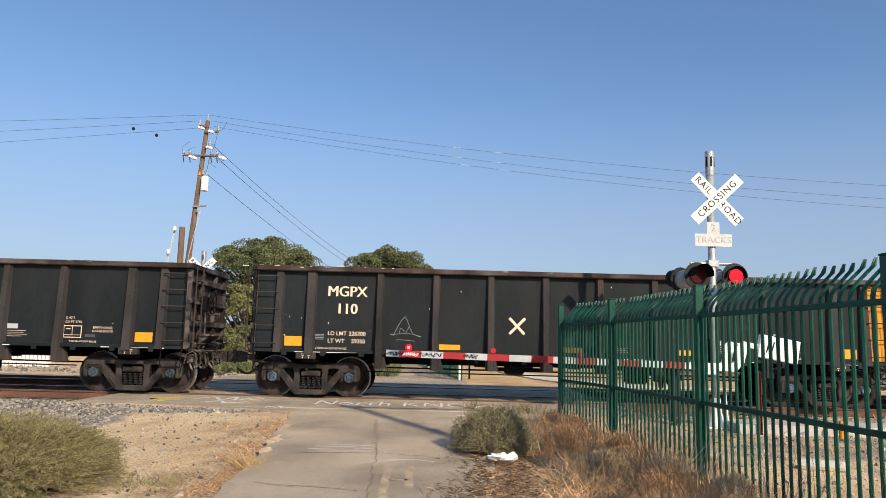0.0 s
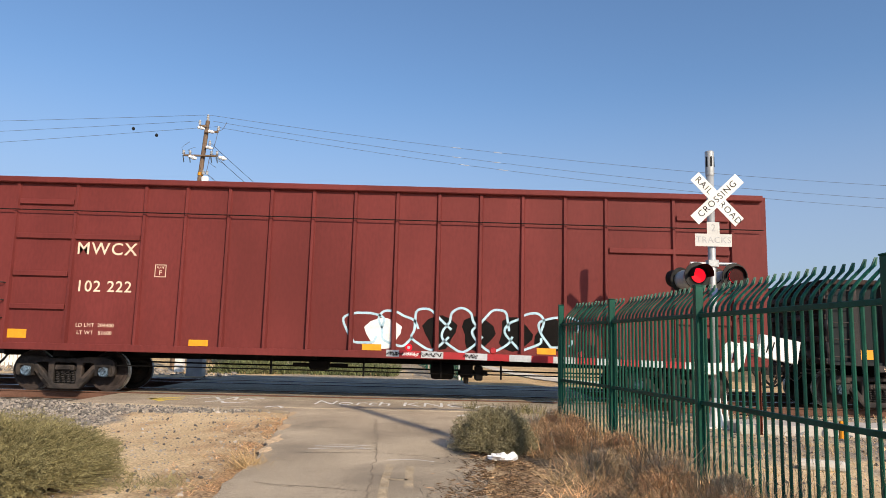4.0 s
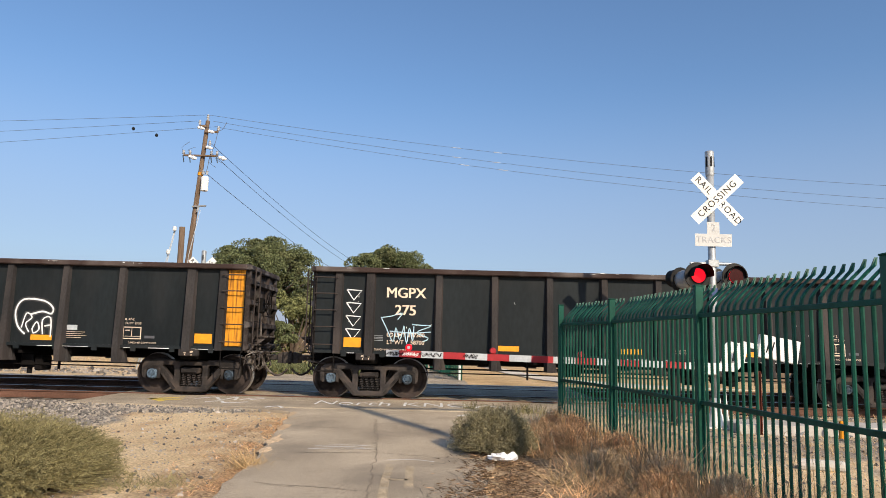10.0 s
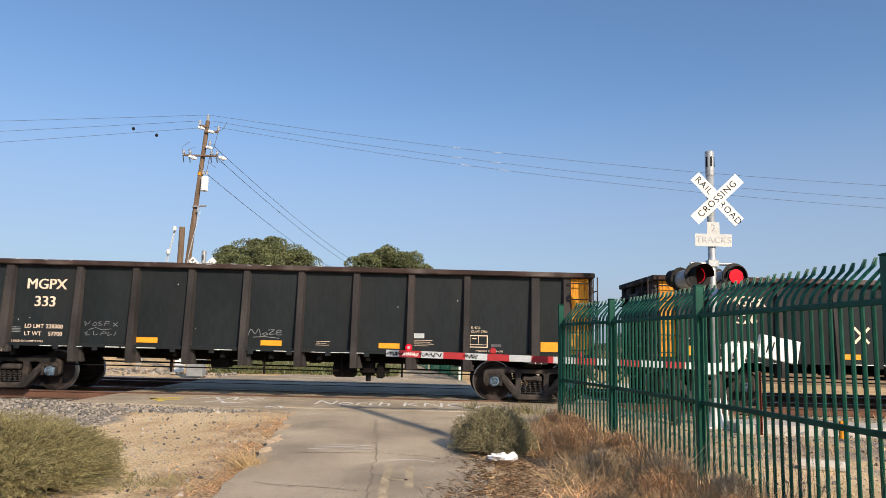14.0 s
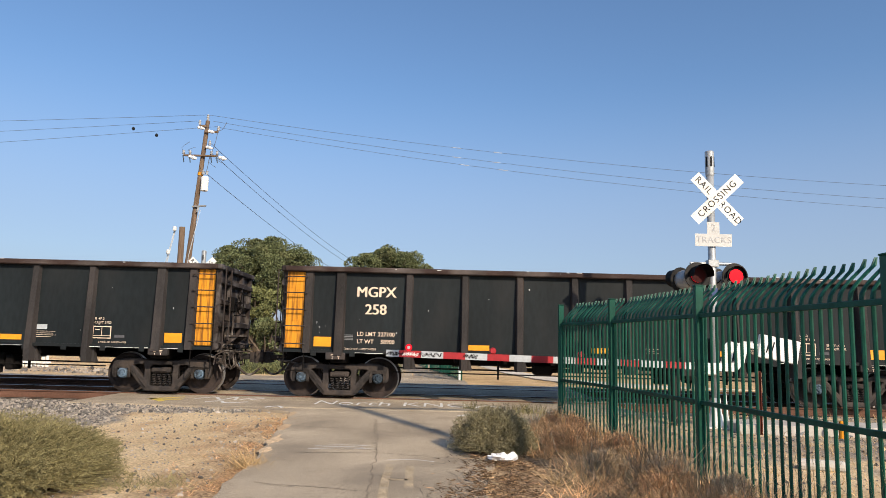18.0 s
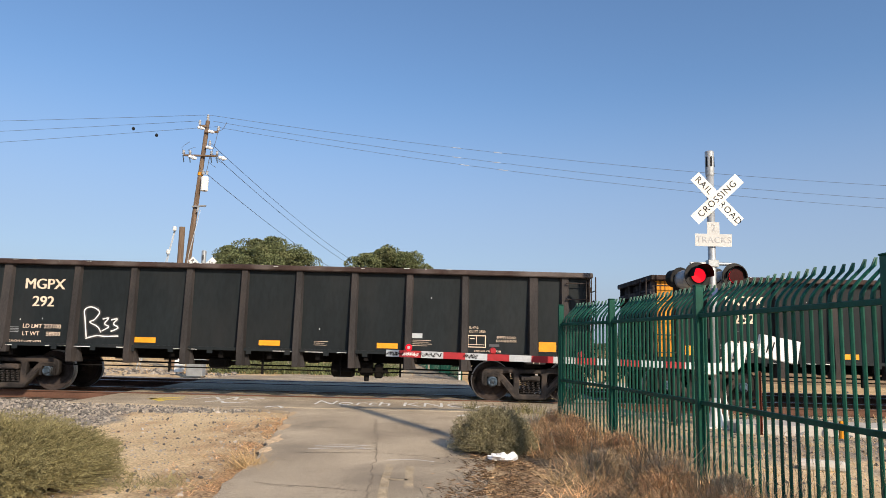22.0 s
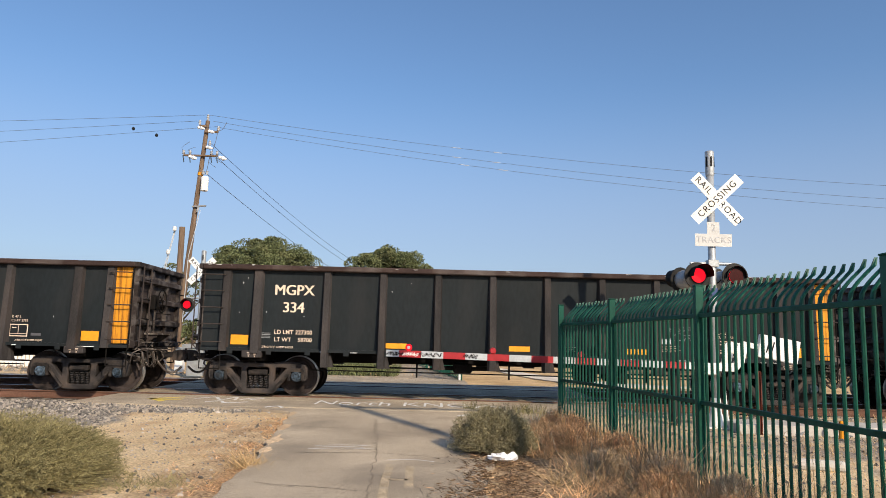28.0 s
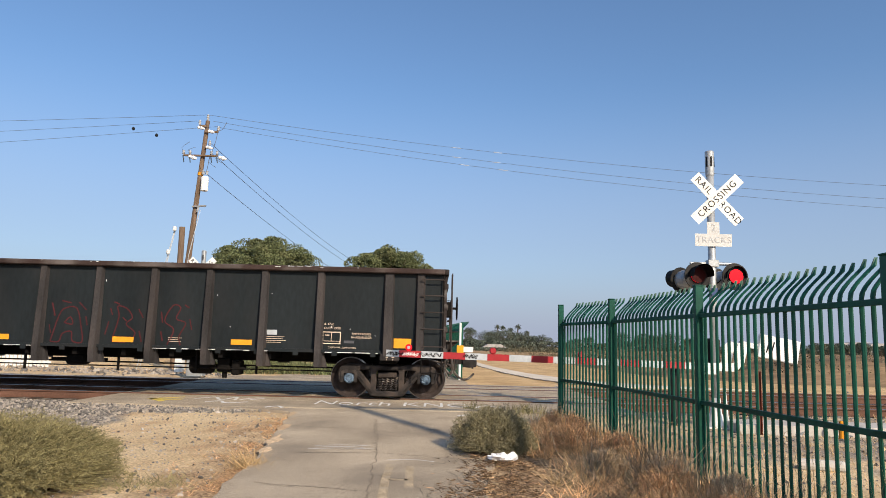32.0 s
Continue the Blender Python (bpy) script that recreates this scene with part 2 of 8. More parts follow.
def ground_mix():
    """Sandy soil that passes into dusty grey gravel and, far off, dry grass, by two zone weights of the sheet."""
    m = bpy.data.materials.new("sandy soil and gravel")
    m.use_nodes = True
    n, l = m.node_tree.nodes, m.node_tree.links
    b = n["Principled BSDF"]
    b.inputs["Roughness"].default_value, b.inputs["Specular IOR Level"].default_value = 0.95, 0.05
    co = n.new("ShaderNodeTexCoord")

    def tex(scale, detail=5):
        t = n.new("ShaderNodeTexNoise")
        t.inputs["Scale"].default_value, t.inputs["Detail"].default_value = scale, detail
        l.new(co.outputs["Object"], t.inputs["Vector"])
        return t.outputs[0]

    def ramp(src, lo, hi, p0, p1):
        r = n.new("ShaderNodeValToRGB")
        r.color_ramp.elements[0].position, r.color_ramp.elements[1].position = p0, p1
        r.color_ramp.elements[0].color, r.color_ramp.elements[1].color = (*lo, 1), (*hi, 1)
        l.new(src, r.inputs[0])
        return r.outputs[0]

    def mix(kind, fac, a, c):
        x = n.new("ShaderNodeMix")
        x.data_type, x.blend_type = "RGBA", kind
        for s, v in ((x.inputs[0], fac), (x.inputs[6], a), (x.inputs[7], c)):
            if hasattr(v, "is_linked"):
                l.new(v, s)
            else:
                s.default_value = v
        return x.outputs[2]

    def zone(name, wobble):
        at = n.new("ShaderNodeAttribute")
        at.attribute_name = name
        add = n.new("ShaderNodeMath")
        add.operation = "MULTIPLY_ADD"
        add.inputs[1].default_value, add.inputs[2].default_value = wobble, -wobble / 2
        l.new(tex(1.8), add.inputs[0])
        s2 = n.new("ShaderNodeMath")
        l.new(at.outputs["Fac"], s2.inputs[0])
        l.new(add.outputs[0], s2.inputs[1])
        return ramp(s2.outputs[0], (0, 0, 0), (1, 1, 1), 0.35, 0.65)

    soil = ramp(tex(0.5), (0.54, 0.395, 0.228), (0.68, 0.525, 0.325), 0.35, 0.65)
    soil = mix("MIX", ramp(tex(1.1), (0, 0, 0), (0.6, 0.6, 0.6), 0.52, 0.68), soil, (0.40, 0.25, 0.14, 1))
    gravel = ramp(tex(26, 3), (0.12, 0.107, 0.094), (0.38, 0.345, 0.30), 0.35, 0.68)
    dry = mix("MIX", ramp(tex(0.12), (0, 0, 0), (0.85, 0.85, 0.85), 0.48, 0.62), (0.42, 0.29, 0.16, 1), (0.15, 0.125, 0.075, 1))
    col = mix("MIX", zone("gravel", 0.9), soil, gravel)
    col = mix("MIX", zone("far", 0.5), col, dry)
    # straw and mulch; its dark end also holds painted shade under the grass
    straw = ramp(tex(22, 4), (0.18, 0.115, 0.068), (0.52, 0.36, 0.21), 0.32, 0.66)
    col = mix("MIX", zone("litter", 1.1), col, straw)
    col = mix("MIX", zone("golden", 0.4), col, ramp(tex(0.6), (0.47, 0.31, 0.15), (0.66, 0.46, 0.245), 0.35, 0.65))
    col = mix("MULTIPLY", 1.0, col, ramp(tex(34, 3), (0.72, 0.72, 0.72), (1.22, 1.22, 1.22), 0.36, 0.64))
    l.new(col, b.inputs["Base Color"])
    bp = n.new("ShaderNodeBump")
    bp.inputs["Strength"].default_value, bp.inputs["Distance"].default_value = 0.9, 0.012
    l.new(tex(16, 6), bp.inputs["Height"])
    l.new(bp.outputs[0], b.inputs["Normal"])
    return m


GROUND_MIX = ground_mix()


# ---- mesh helpers ----
def box(bm, x0, x1, y0, y1, z0, z1, bevel=0.0):
    vs = [bm.verts.new((x, y, z)) for x in (x0, x1) for y in (y0, y1) for z in (z0, z1)]
    fs = [bm.faces.new([vs[i] for i in q]) for q in ((0, 1, 3, 2), (4, 6, 7, 5), (0, 4, 5, 1), (2, 3, 7, 6), (0, 2, 6, 4), (1, 5, 7, 3))]
    if bevel:
        es = list({e for f in fs for e in f.edges})
        bmesh.ops.bevel(bm, geom=es, offset=bevel, segments=1, affect="EDGES")
    return bm


def tube(bm, a, b, r, r2=None, n=8, caps=True):
    """A round bar from a to b."""
    a, b = Vector(a), Vector(b)
    r2 = r if r2 is None else r2
    w = (b - a).normalized()
    u = w.orthogonal().normalized()
    v = w.cross(u)
    rings = []
    for p, q in ((a, r), (b, r2)):
        rings.append([bm.verts.new(p + (u * math.cos(2 * math.pi * i / n) + v * math.sin(2 * math.pi * i / n)) * q) for i in range(n)])
    for i in range(n):
        bm.faces.new((rings[0][i], rings[0][(i + 1) % n], rings[1][(i + 1) % n], rings[1][i]))
    if caps:
        bm.faces.new(rings[0][::-1])
        bm.faces.new(rings[1])
    return bm


def lathe(bm, axis, profile, n=24, centre=(0, 0, 0)):
    """A body of revolution about an axis ('x', 'y' or 'z') from (along, radius) pairs."""
    c = Vector(centre)
    rings = []
    for s, r in profile:
        ring = []
        for i in range(n):
            a = 2 * math.pi * i / n
            p = {"y": (r * math.cos(a), s, r * math.sin(a)), "x": (s, r * math.cos(a), r * math.sin(a)), "z": (r * math.cos(a), r * math.sin(a), s)}[axis]
            ring.append(bm.verts.new(c + Vector(p)))
        rings.append(ring)
    for A, B in zip(rings, rings[1:]):
        for i in range(n):
            bm.faces.new((A[i], A[(i + 1) % n], B[(i + 1) % n], B[i]))
    bm.faces.new(rings[0][::-1])
    bm.faces.new(rings[-1])
    return bm


def prism(bm, outline, y0, y1):
    """A plate with an outline in x and z, from y0 to y1."""
    A = [bm.verts.new((x, y0, z)) for x, z in outline]
    B = [bm.verts.new((x, y1, z)) for x, z in outline]
    k = len(A)
    for i in range(k):
        bm.faces.new((A[i], A[(i + 1) % k], B[(i + 1) % k], B[i]))
    bm.faces.new(A[::-1])
    bm.faces.new(B)
    return bm


def pipe(bm, pts, r, n=6):
    """One continuous round bar through the points."""
    pts = [Vector(p) for p in pts]
    rings = []
    for i, p in enumerate(pts):
        w = (pts[min(i + 1, len(pts) - 1)] - pts[max(i - 1, 0)]).normalized()
        u = w.cross(Vector((0.13, 0.97, 0.2))).normalized()
        v = w.cross(u)
        rings.append([bm.verts.new(p + (u * math.cos(2 * math.pi * k / n) + v * math.sin(2 * math.pi * k / n)) * r) for k in range(n)])
    for A, C in zip(rings, rings[1:]):
        for k in range(n):
            bm.faces.new((A[k], A[(k + 1) % n], C[(k + 1) % n], C[k]))
    bm.faces.new(rings[0][::-1])
    bm.faces.new(rings[-1])
    return bm


def mesh_of(name, bm, mat, smooth=False):
    bmesh.ops.recalc_face_normals(bm, faces=bm.faces)
    me = bpy.data.meshes.new(name)
    bm.to_mesh(me)
    bm.free()
    for m in (mat if isinstance(mat, (list, tuple)) else (mat,)):
        me.materials.append(m)
    if smooth:
        me.shade_smooth()
    return me


def part(name, bm, mat, parent, label="", smooth=False, m=None):
    """One mesh object under a thing, from a bmesh or a shared mesh."""
    me = mesh_of(name, bm, mat, smooth) if isinstance(bm, bmesh.types.BMesh) else bm
    ob = new(name, me)
    ob.parent = parent
    if m is not None:
        ob.matrix_basis = m
    if label:
        ob["label"] = label
    return ob


def thing(name, m, label, category, group="", kind=""):
    return tagged_at(new(name), m, label, category, group, kind)


def tagged_at(ob, m, label, category, group="", kind=""):
    ob.matrix_basis = m
    return tagged(ob, label, category, group, kind)


def solid(name, bm, mat, m, label, category, group="", kind="", smooth=False):
    """A thing of one mesh."""
    return tagged_at(new(name, mesh_of(name, bm, mat, smooth)), m, label, category, group, kind)


B = bmesh.new
TEXTS = {}


def text_mesh(text, size, mat, spacing=1.0, bold=0.0, outline=0.0, fat=0.0):
    """Lettering in the built-in font, centred, as a thin mesh in x and z that faces -y."""
    key = (text, size, mat.name, spacing, bold, outline, fat)
    if key not in TEXTS:
        cu = bpy.data.curves.new("lettering", "FONT")
        cu.body, cu.size, cu.align_x, cu.align_y = text, size, "CENTER", "CENTER"
        cu.space_character, cu.offset, cu.resolution_u = spacing, bold, 3
        if outline:
            cu.fill_mode, cu.bevel_depth, cu.bevel_resolution = "NONE", outline, 0
        else:
            cu.extrude = 0.0015
        ob = new("lettering", cu)
        dg = bpy.context.evaluated_depsgraph_get()
        me = bpy.data.meshes.new_from_object(ob.evaluated_get(dg))
        bpy.data.objects.remove(ob)
        me.transform(Matrix.Rotation(radians(90), 4, "X"))
        if fat:
            # heavier strokes: the same strokes once more, a little to each side
            bm = bmesh.new()
            for dx, dy in ((-fat, 0.0), (fat, -0.0006)):
                me.transform(Matrix.Translation((dx, dy, 0)))
                bm.from_mesh(me)
                me.transform(Matrix.Translation((-dx, -dy, 0)))
            bm.to_mesh(me)
            bm.free()
        me.materials.clear()
        me.materials.append(mat)
        TEXTS[key] = me
    return TEXTS[key]


def smooth_line(pts, closed=False, steps=4):
    """Catmull-Rom through 2D points."""
    k = len(pts)
    out = []
    for i in range(k if closed else k - 1):
        p = [Vector(pts[(i + j) % k] if closed else pts[min(max(i + j, 0), k - 1)]) for j in (-1, 0, 1, 2)]
        for s in range(steps):
            t = s / steps
            out.append(0.5 * (2 * p[1] + (p[2] - p[0]) * t + (2 * p[0] - 5 * p[1] + 4 * p[2] - p[3]) * t * t + (3 * p[1] - p[0] - 3 * p[2] + p[3]) * t ** 3))
    if not closed:
        out.append(Vector(pts[-1]))
    return out


def ribbon(bm, pts, width, to3, closed=False):
    """A painted line along 2D points; to3 lifts a 2D point into the mesh."""
    k = len(pts)
    L = []
    for i in range(k):
        a = pts[(i - 1) % k] if closed or i else pts[0]
        b = pts[(i + 1) % k] if closed or i < k - 1 else pts[-1]
        d = Vector(b) - Vector(a)
        nrm = Vector((-d.y, d.x)).normalized() if d.length > 1e-9 else Vector((0, 1))
        p = Vector(pts[i])
        L.append((bm.verts.new(to3(p + nrm * width / 2)), bm.verts.new(to3(p - nrm * width / 2))))
    for i in range(k if closed else k - 1):
        a, b = L[i], L[(i + 1) % k]
        bm.faces.new((a[0], a[1], b[1], b[0]))
    return bm

# ---- ground, road and tracks ----
TRACKS_Y = (17.9, 22.3)


def lerp_table(t, table):
    for (a, va), (b, vb) in zip(table, table[1:]):
        if t <= b:
            k = max(0.0, (t - a) / (b - a))
            return va + (vb - va) * k
    return table[-1][1]


def ground_z(y):
    return lerp_table(y, ((-50, -0.27), (9, -0.27), (14.6, -0.055), (15.6, -0.07), (16.2, -0.20), (24.6, -0.20), (25.6, -0.10), (60, -0.1), (400, 0.2), (3000, 0.2)))


def road_left(y):
    return lerp_table(y, ((-6, -1.75), (4, -1.9), (7.2, -2.12), (10, -2.3), (13.0, -2.55), (14.1, -2.75), (14.6, -7.3)))


def road_right(y):
    return lerp_table(y, ((-6, 0.6), (5, 0.45), (8, 0.60), (10, 0.92), (11.5, 1.5), (13.7, 2.15), (14.6, 2.6)))


def ground_at(x, y):
    """Height of the bare ground with its small unevenness."""
    return ground_z(y) + noise.noise((x * 0.5, y * 0.5, 0)) * 0.035 + noise.noise((x * 2.1, y * 2.1, 3)) * 0.015


def spaced(lo, hi, near_lo, near_hi, step):
    """Grid lines, fine between near_lo and near_hi and ever wider outside."""
    out = [near_lo + step * i for i in range(int((near_hi - near_lo) / step) + 1)]
    s, v = step, near_lo
    while v > lo:
        s *= 1.35
        v -= s
        out.insert(0, max(v, lo))
    s, v = step, out[-1]
    while v < hi:
        s *= 1.35
        v += s
        out.append(min(v, hi))
    return out


def build_ground():
    xs, ys = spaced(-1500, 1500, -10, 10, 0.25), spaced(-60, 3200, 1, 27, 0.25)
    verts = []
    for y in ys:
        for x in xs:
            off_road = not (road_left(y) - 0.2 < x < road_right(y) + 0.2 and y < 15.3)
            n = noise.noise((x * 0.5, y * 0.5, 0)) * 0.035 + noise.noise((x * 2.1, y * 2.1, 3)) * 0.015
            z = ground_z(y) + (n if off_road and y < 40 else (-0.03 if y < 40 else n))
            if 14.4 < y < 16.0 and -7.6 < x < 2.8 or 16 <= y < 25 and -7.6 < x < 2.8:
                z = min(z, ground_z(y) - 0.05)
            if x < -7.4 and 13.2 < y < 16.3:
                z -= 0.05
            verts.append((x, y, z))
    w = len(xs)
    faces = [(j * w + i, j * w + i + 1, (j + 1) * w + i + 1, (j + 1) * w + i) for j in range(len(ys) - 1) for i in range(w - 1)]
    me = bpy.data.meshes.new("ground")
    me.from_pydata(verts, [], faces)
    me.materials.append(GROUND_MIX)
    step = lambda v, a, b: max(0.0, min(1.0, (v - a) / (b - a)))
    gravel, far, litter, golden = [], [], [], []
    for x, y, z in verts:
        track = step(y, 14.9, 15.7) * step(-y, -26.2, -25.2)
        left = step(-x, 2.9, 4.0) * step(y, 13.0, 14.3)
        corner = step(-x, 4.9 + 0.2 * (13 - y) * 0, 6.0) * step(y, 8.6, 10.2)
        right = 0.52 * step(x, 3.1, 3.9) * step(y, 7.5, 10.5)
        gravel.append(max(track, left if y < 16 else 0, corner if y < 16 else 0, right if y < 16 else 0))
        far.append(step(y, 45, 75) if abs(x) < 400 else 1.0)
        verge = 0.62 * step(-x, 0.0, 0.1) * step(x, road_left(y) - 1.5, road_left(y) - 0.5) * step(-y, -13.2, -12.0) * step(y, 5.5, 7.5)
        # fence foot: real litter plus grass shade put into the ground colour
        foot = step(x, road_right(y) - 0.1, road_right(y) + 0.25) * step(-x, -4.3, -3.7) * step(-y, -13.4, -12.4)
        litter.append(max(verge, foot))
        golden.append(step(x, 0.9, 1.4) * step(y, 23.6, 24.2) * step(-y, -90, -60))
    for name, values in (("gravel", gravel), ("far", far), ("litter", litter), ("golden", golden)):
        me.attributes.new(name, "FLOAT", "POINT").data.foreach_set("value", values)
    me.shade_smooth()
    tagged(new("ground", me), "sandy bare soil with grey ballast along the tracks", "ground", kind="structure")


build_ground()


def sheet(name, rows, mat, lift, label, thick=0.05):
    """A paved strip from rows of (y, left x, right x), laid on the ground with a real edge."""
    bm = B()
    top = []
    n = 10
    for y, a, b in rows:
        top.append([bm.verts.new((a + (b - a) * i / n, y, ground_z(y) + lift)) for i in range(n + 1)])
    for r0, r1 in zip(top, top[1:]):
        for i in range(n):
            bm.faces.new((r0[i], r0[i + 1], r1[i + 1], r1[i]))
    edge = [e for e in bm.edges if e.is_boundary]
    ex = bmesh.ops.extrude_edge_only(bm, edges=edge)
    for v in ex["geom"]:
        if isinstance(v, bmesh.types.BMVert):
            v.co.z -= thick
    return tagged(new(name, mesh_of(name, bm, mat)), label, "road", kind="structure")


def rough_edges():
    rows = []
    for i in range(86):
        y = -6 + i * 0.24
        if y > 14.55:
            break
        rows.append((y, road_left(y) + 0.10 * noise.noise((y * 1.7, 0, 1)) + 0.05 * noise.noise((y * 6, 0, 2)), road_right(y) + 0.16 * noise.noise((y * 1.3, 5, 1)) + 0.07 * noise.noise((y * 6, 5, 2))))
    return rows


sheet("road", rough_edges(), ASPH, 0.029, "cracked and faded grey asphalt road")


def slab(name, x0, x1, y0, y1, z, mat, label, thick=0.2):
    bm = B()
    n = max(2, int((x1 - x0) / 0.4))
    ring = [(x0 + (x1 - x0) * i / n, y0 + 0.06 * noise.noise((i * 0.9, y0, 0)) * (y0 < 16)) for i in range(n + 1)] + [(x1, y1), (x0, y1)]
    A = [bm.verts.new((x, y, z)) for x, y in ring]
    C = [bm.verts.new((x, y, z - thick)) for x, y in ring]
    bm.faces.new(A)
    for i in range(len(A)):
        bm.faces.new((A[i], C[i], C[(i + 1) % len(A)], A[(i + 1) % len(A)]))
    return tagged(new(name, mesh_of(name, bm, mat)), label, "road", kind="structure")


CX0, CX1 = -7.3, 4.3
slab("crossing_apron", CX0, CX1, 14.5, 17.07, -0.03, ASPH, "worn asphalt apron of the level crossing")
for k, ty in enumerate(TRACKS_Y):
    slab("crossing_panel", CX0, CX1, ty - 0.66, ty + 0.66, -0.015, ASPH, "worn asphalt panel between the rails")
slab("crossing_strip", CX0, CX1, 18.74, 21.46, -0.02, ASPH, "worn asphalt strip between the two tracks")
slab("crossing_far_edge", 1.201, CX1 + 1, 23.14, 23.9, -0.02, ASPH, "narrow asphalt edge beyond the far rail")
slab("crossing_far_apron", CX0, 1.2, 23.14, 26.5, -0.02, ASPH, "worn asphalt apron beyond the tracks")
sheet("far_road", [(26.4 + i, -6.0 + i * 0.05, 1.0 - i * 0.03) for i in range(0, 60, 3)], ASPH, 0.035, "grey road running on beyond the crossing")


def build_track(ty):
    track = thing("railway_track", pose(0, ty, 0), "rusty steel rails with worn bright heads on dark timber sleepers", "railway track", kind="structure")
    prof = [(-0.07, -0.18), (0.07, -0.18), (0.07, -0.165), (0.012, -0.15), (0.012, -0.045), (0.036, -0.035), (0.036, -0.004), (0.028, 0.0), (-0.028, 0.0), (-0.036, -0.004), (-0.036, -0.035), (-0.012, -0.045), (-0.012, -0.15), (-0.07, -0.165)]
    for side in (-0.7525, 0.7525):
        bm = B()
        a = [bm.verts.new((-800, side + y, z)) for y, z in prof]
        c = [bm.verts.new((800, side + y, z)) for y, z in prof]
        k = len(prof)
        for i in range(k):
            f = bm.faces.new((a[i], a[(i + 1) % k], c[(i + 1) % k], c[i]))
            f.material_index = 1 if i in (6, 7, 8) else 0
        part("rail", bm, [RAILM, RAILTOP], track)
    me = mesh_of("sleeper", box(B(), -0.115, 0.115, -1.3, 1.3, -0.34, -0.175, 0.012), TIE)
    x = -17.0
    while x < 19:
        if not CX0 - 0.1 < x < CX1 + 0.1:
            part("sleeper", me, TIE, track, m=pose(x + random.uniform(-0.03, 0.03), random.uniform(-0.04, 0.04), random.uniform(-0.012, 0.006), 0, 0, random.uniform(-1, 1)))
        x += 0.52


for ty in TRACKS_Y:
    build_track(ty)

# ---- freight wagons ----
WHEEL_R = 0.457


def wheelset_mesh():
    bm = B()
    for s in (-1, 1):
        y = s * 0.72
        prof = [(-0.07, 0.10), (-0.07, 0.20), (-0.045, 0.34), (-0.07, 0.385), (-0.07, 0.457), (0.055, 0.447), (0.06, 0.482), (0.085, 0.478), (0.085, 0.385), (0.02, 0.34), (0.01, 0.20), (0.08, 0.12), (0.08, 0.10)]
        lathe(bm, "y", [(y - s * a, r) for a, r in prof], 32)
    for f in bm.faces:
        c = f.calc_center_median()
        f.material_index = 1 if math.hypot(c.x, c.z) > 0.44 else 0
    lathe(bm, "y", [(-1.1, 0.075), (1.1, 0.075)], 12)
    n0 = len(bm.faces)
    for s in (-1, 1):
        lathe(bm, "y", [(s * 0.90, 0.125), (s * 1.075, 0.125), (s * 1.085, 0.112), (s * 1.12, 0.108), (s * 1.13, 0.09), (s * 1.12, 0.06), (s * 1.14, 0.05), (s * 1.145, 0.015)], 18)
        for i in range(3):
            a = i * 2.094
            tube(bm, (0.068 * math.cos(a), s * 1.12, 0.068 * math.sin(a)), (0.068 * math.cos(a), s * 1.155, 0.068 * math.sin(a)), 0.020, n=6)
    bm.faces.ensure_lookup_table()
    for f in bm.faces[n0:]:
        f.material_index = 2
    return mesh_of("wheelset", bm, [WHEELM, TREAD, CAPM])


def cast_side_frame():
    """Rounded cast side frame with pedestals over the bearings, two light holes and a spring window."""
    half = [(0.0, 0.735), (0.34, 0.735), (0.48, 0.765), (0.86, 0.765), (1.05, 0.72), (1.115, 0.62), (1.11, 0.42), (1.06, 0.38), (1.035, 0.46), (1.03, 0.57), (0.97, 0.605), (0.81, 0.605), (0.75, 0.57), (0.745, 0.50), (0.68, 0.47), (0.47, 0.215), (0.37, 0.105), (0.30, 0.08), (0.0, 0.075)]
    outer = half + [(-x, z) for x, z in half[-2:0:-1]]
    tri = [(0.375, 0.64), (0.50, 0.68), (0.64, 0.668), (0.685, 0.62), (0.63, 0.575), (0.44, 0.36), (0.375, 0.33)]
    win = [(-0.265, 0.155), (0.0, 0.15), (0.265, 0.155), (0.275, 0.40), (0.265, 0.66), (0.0, 0.67), (-0.265, 0.66), (-0.275, 0.40)]
    cu = bpy.data.curves.new("side_frame", "CURVE")
    cu.dimensions, cu.fill_mode = "2D", "BOTH"
    cu.extrude, cu.bevel_depth, cu.bevel_resolution = 0.05, 0.028, 2
    for ring in (outer, tri, [(-x, z) for x, z in tri], win):
        pts = smooth_line(ring, True, 3)
        sp = cu.splines.new("POLY")
        sp.points.add(len(pts) - 1)
        for p, q in zip(sp.points, pts):
            p.co = (q[0], q[1], 0, 1)
        sp.use_cyclic_u = True
    ob = new("side_frame", cu)
    me = bpy.data.meshes.new_from_object(ob.evaluated_get(bpy.context.evaluated_depsgraph_get()))
    bpy.data.objects.remove(ob)
    me.transform(Matrix.Rotation(radians(90), 4, "X"))
    me.name = "side_frame"
    me.materials.clear()
    me.materials.append(TRUCKM)
    return me


def adapter_mesh():
    """One bearing adapter: a saddle over the bearing with the pedestal stops at its two sides."""
    bm = B()
    prism(bm, [(-0.19, 0.36), (-0.125, 0.36), (-0.125, 0.565), (0.125, 0.565), (0.125, 0.36), (0.19, 0.36), (0.19, 0.60), (0.14, 0.64), (-0.14, 0.64), (-0.19, 0.60)], -0.10, 0.05)
    return mesh_of("bearing_adapter", bm, TRUCKD)


def diagonal_mesh():
    """Raised edge along one diagonal of a side frame."""
    bm = prism(B(), [(0.33, 0.125), (0.39, 0.10), (0.71, 0.485), (0.66, 0.515)], -0.098, -0.07)
    return mesh_of("frame_flange", bm, TRUCKD)


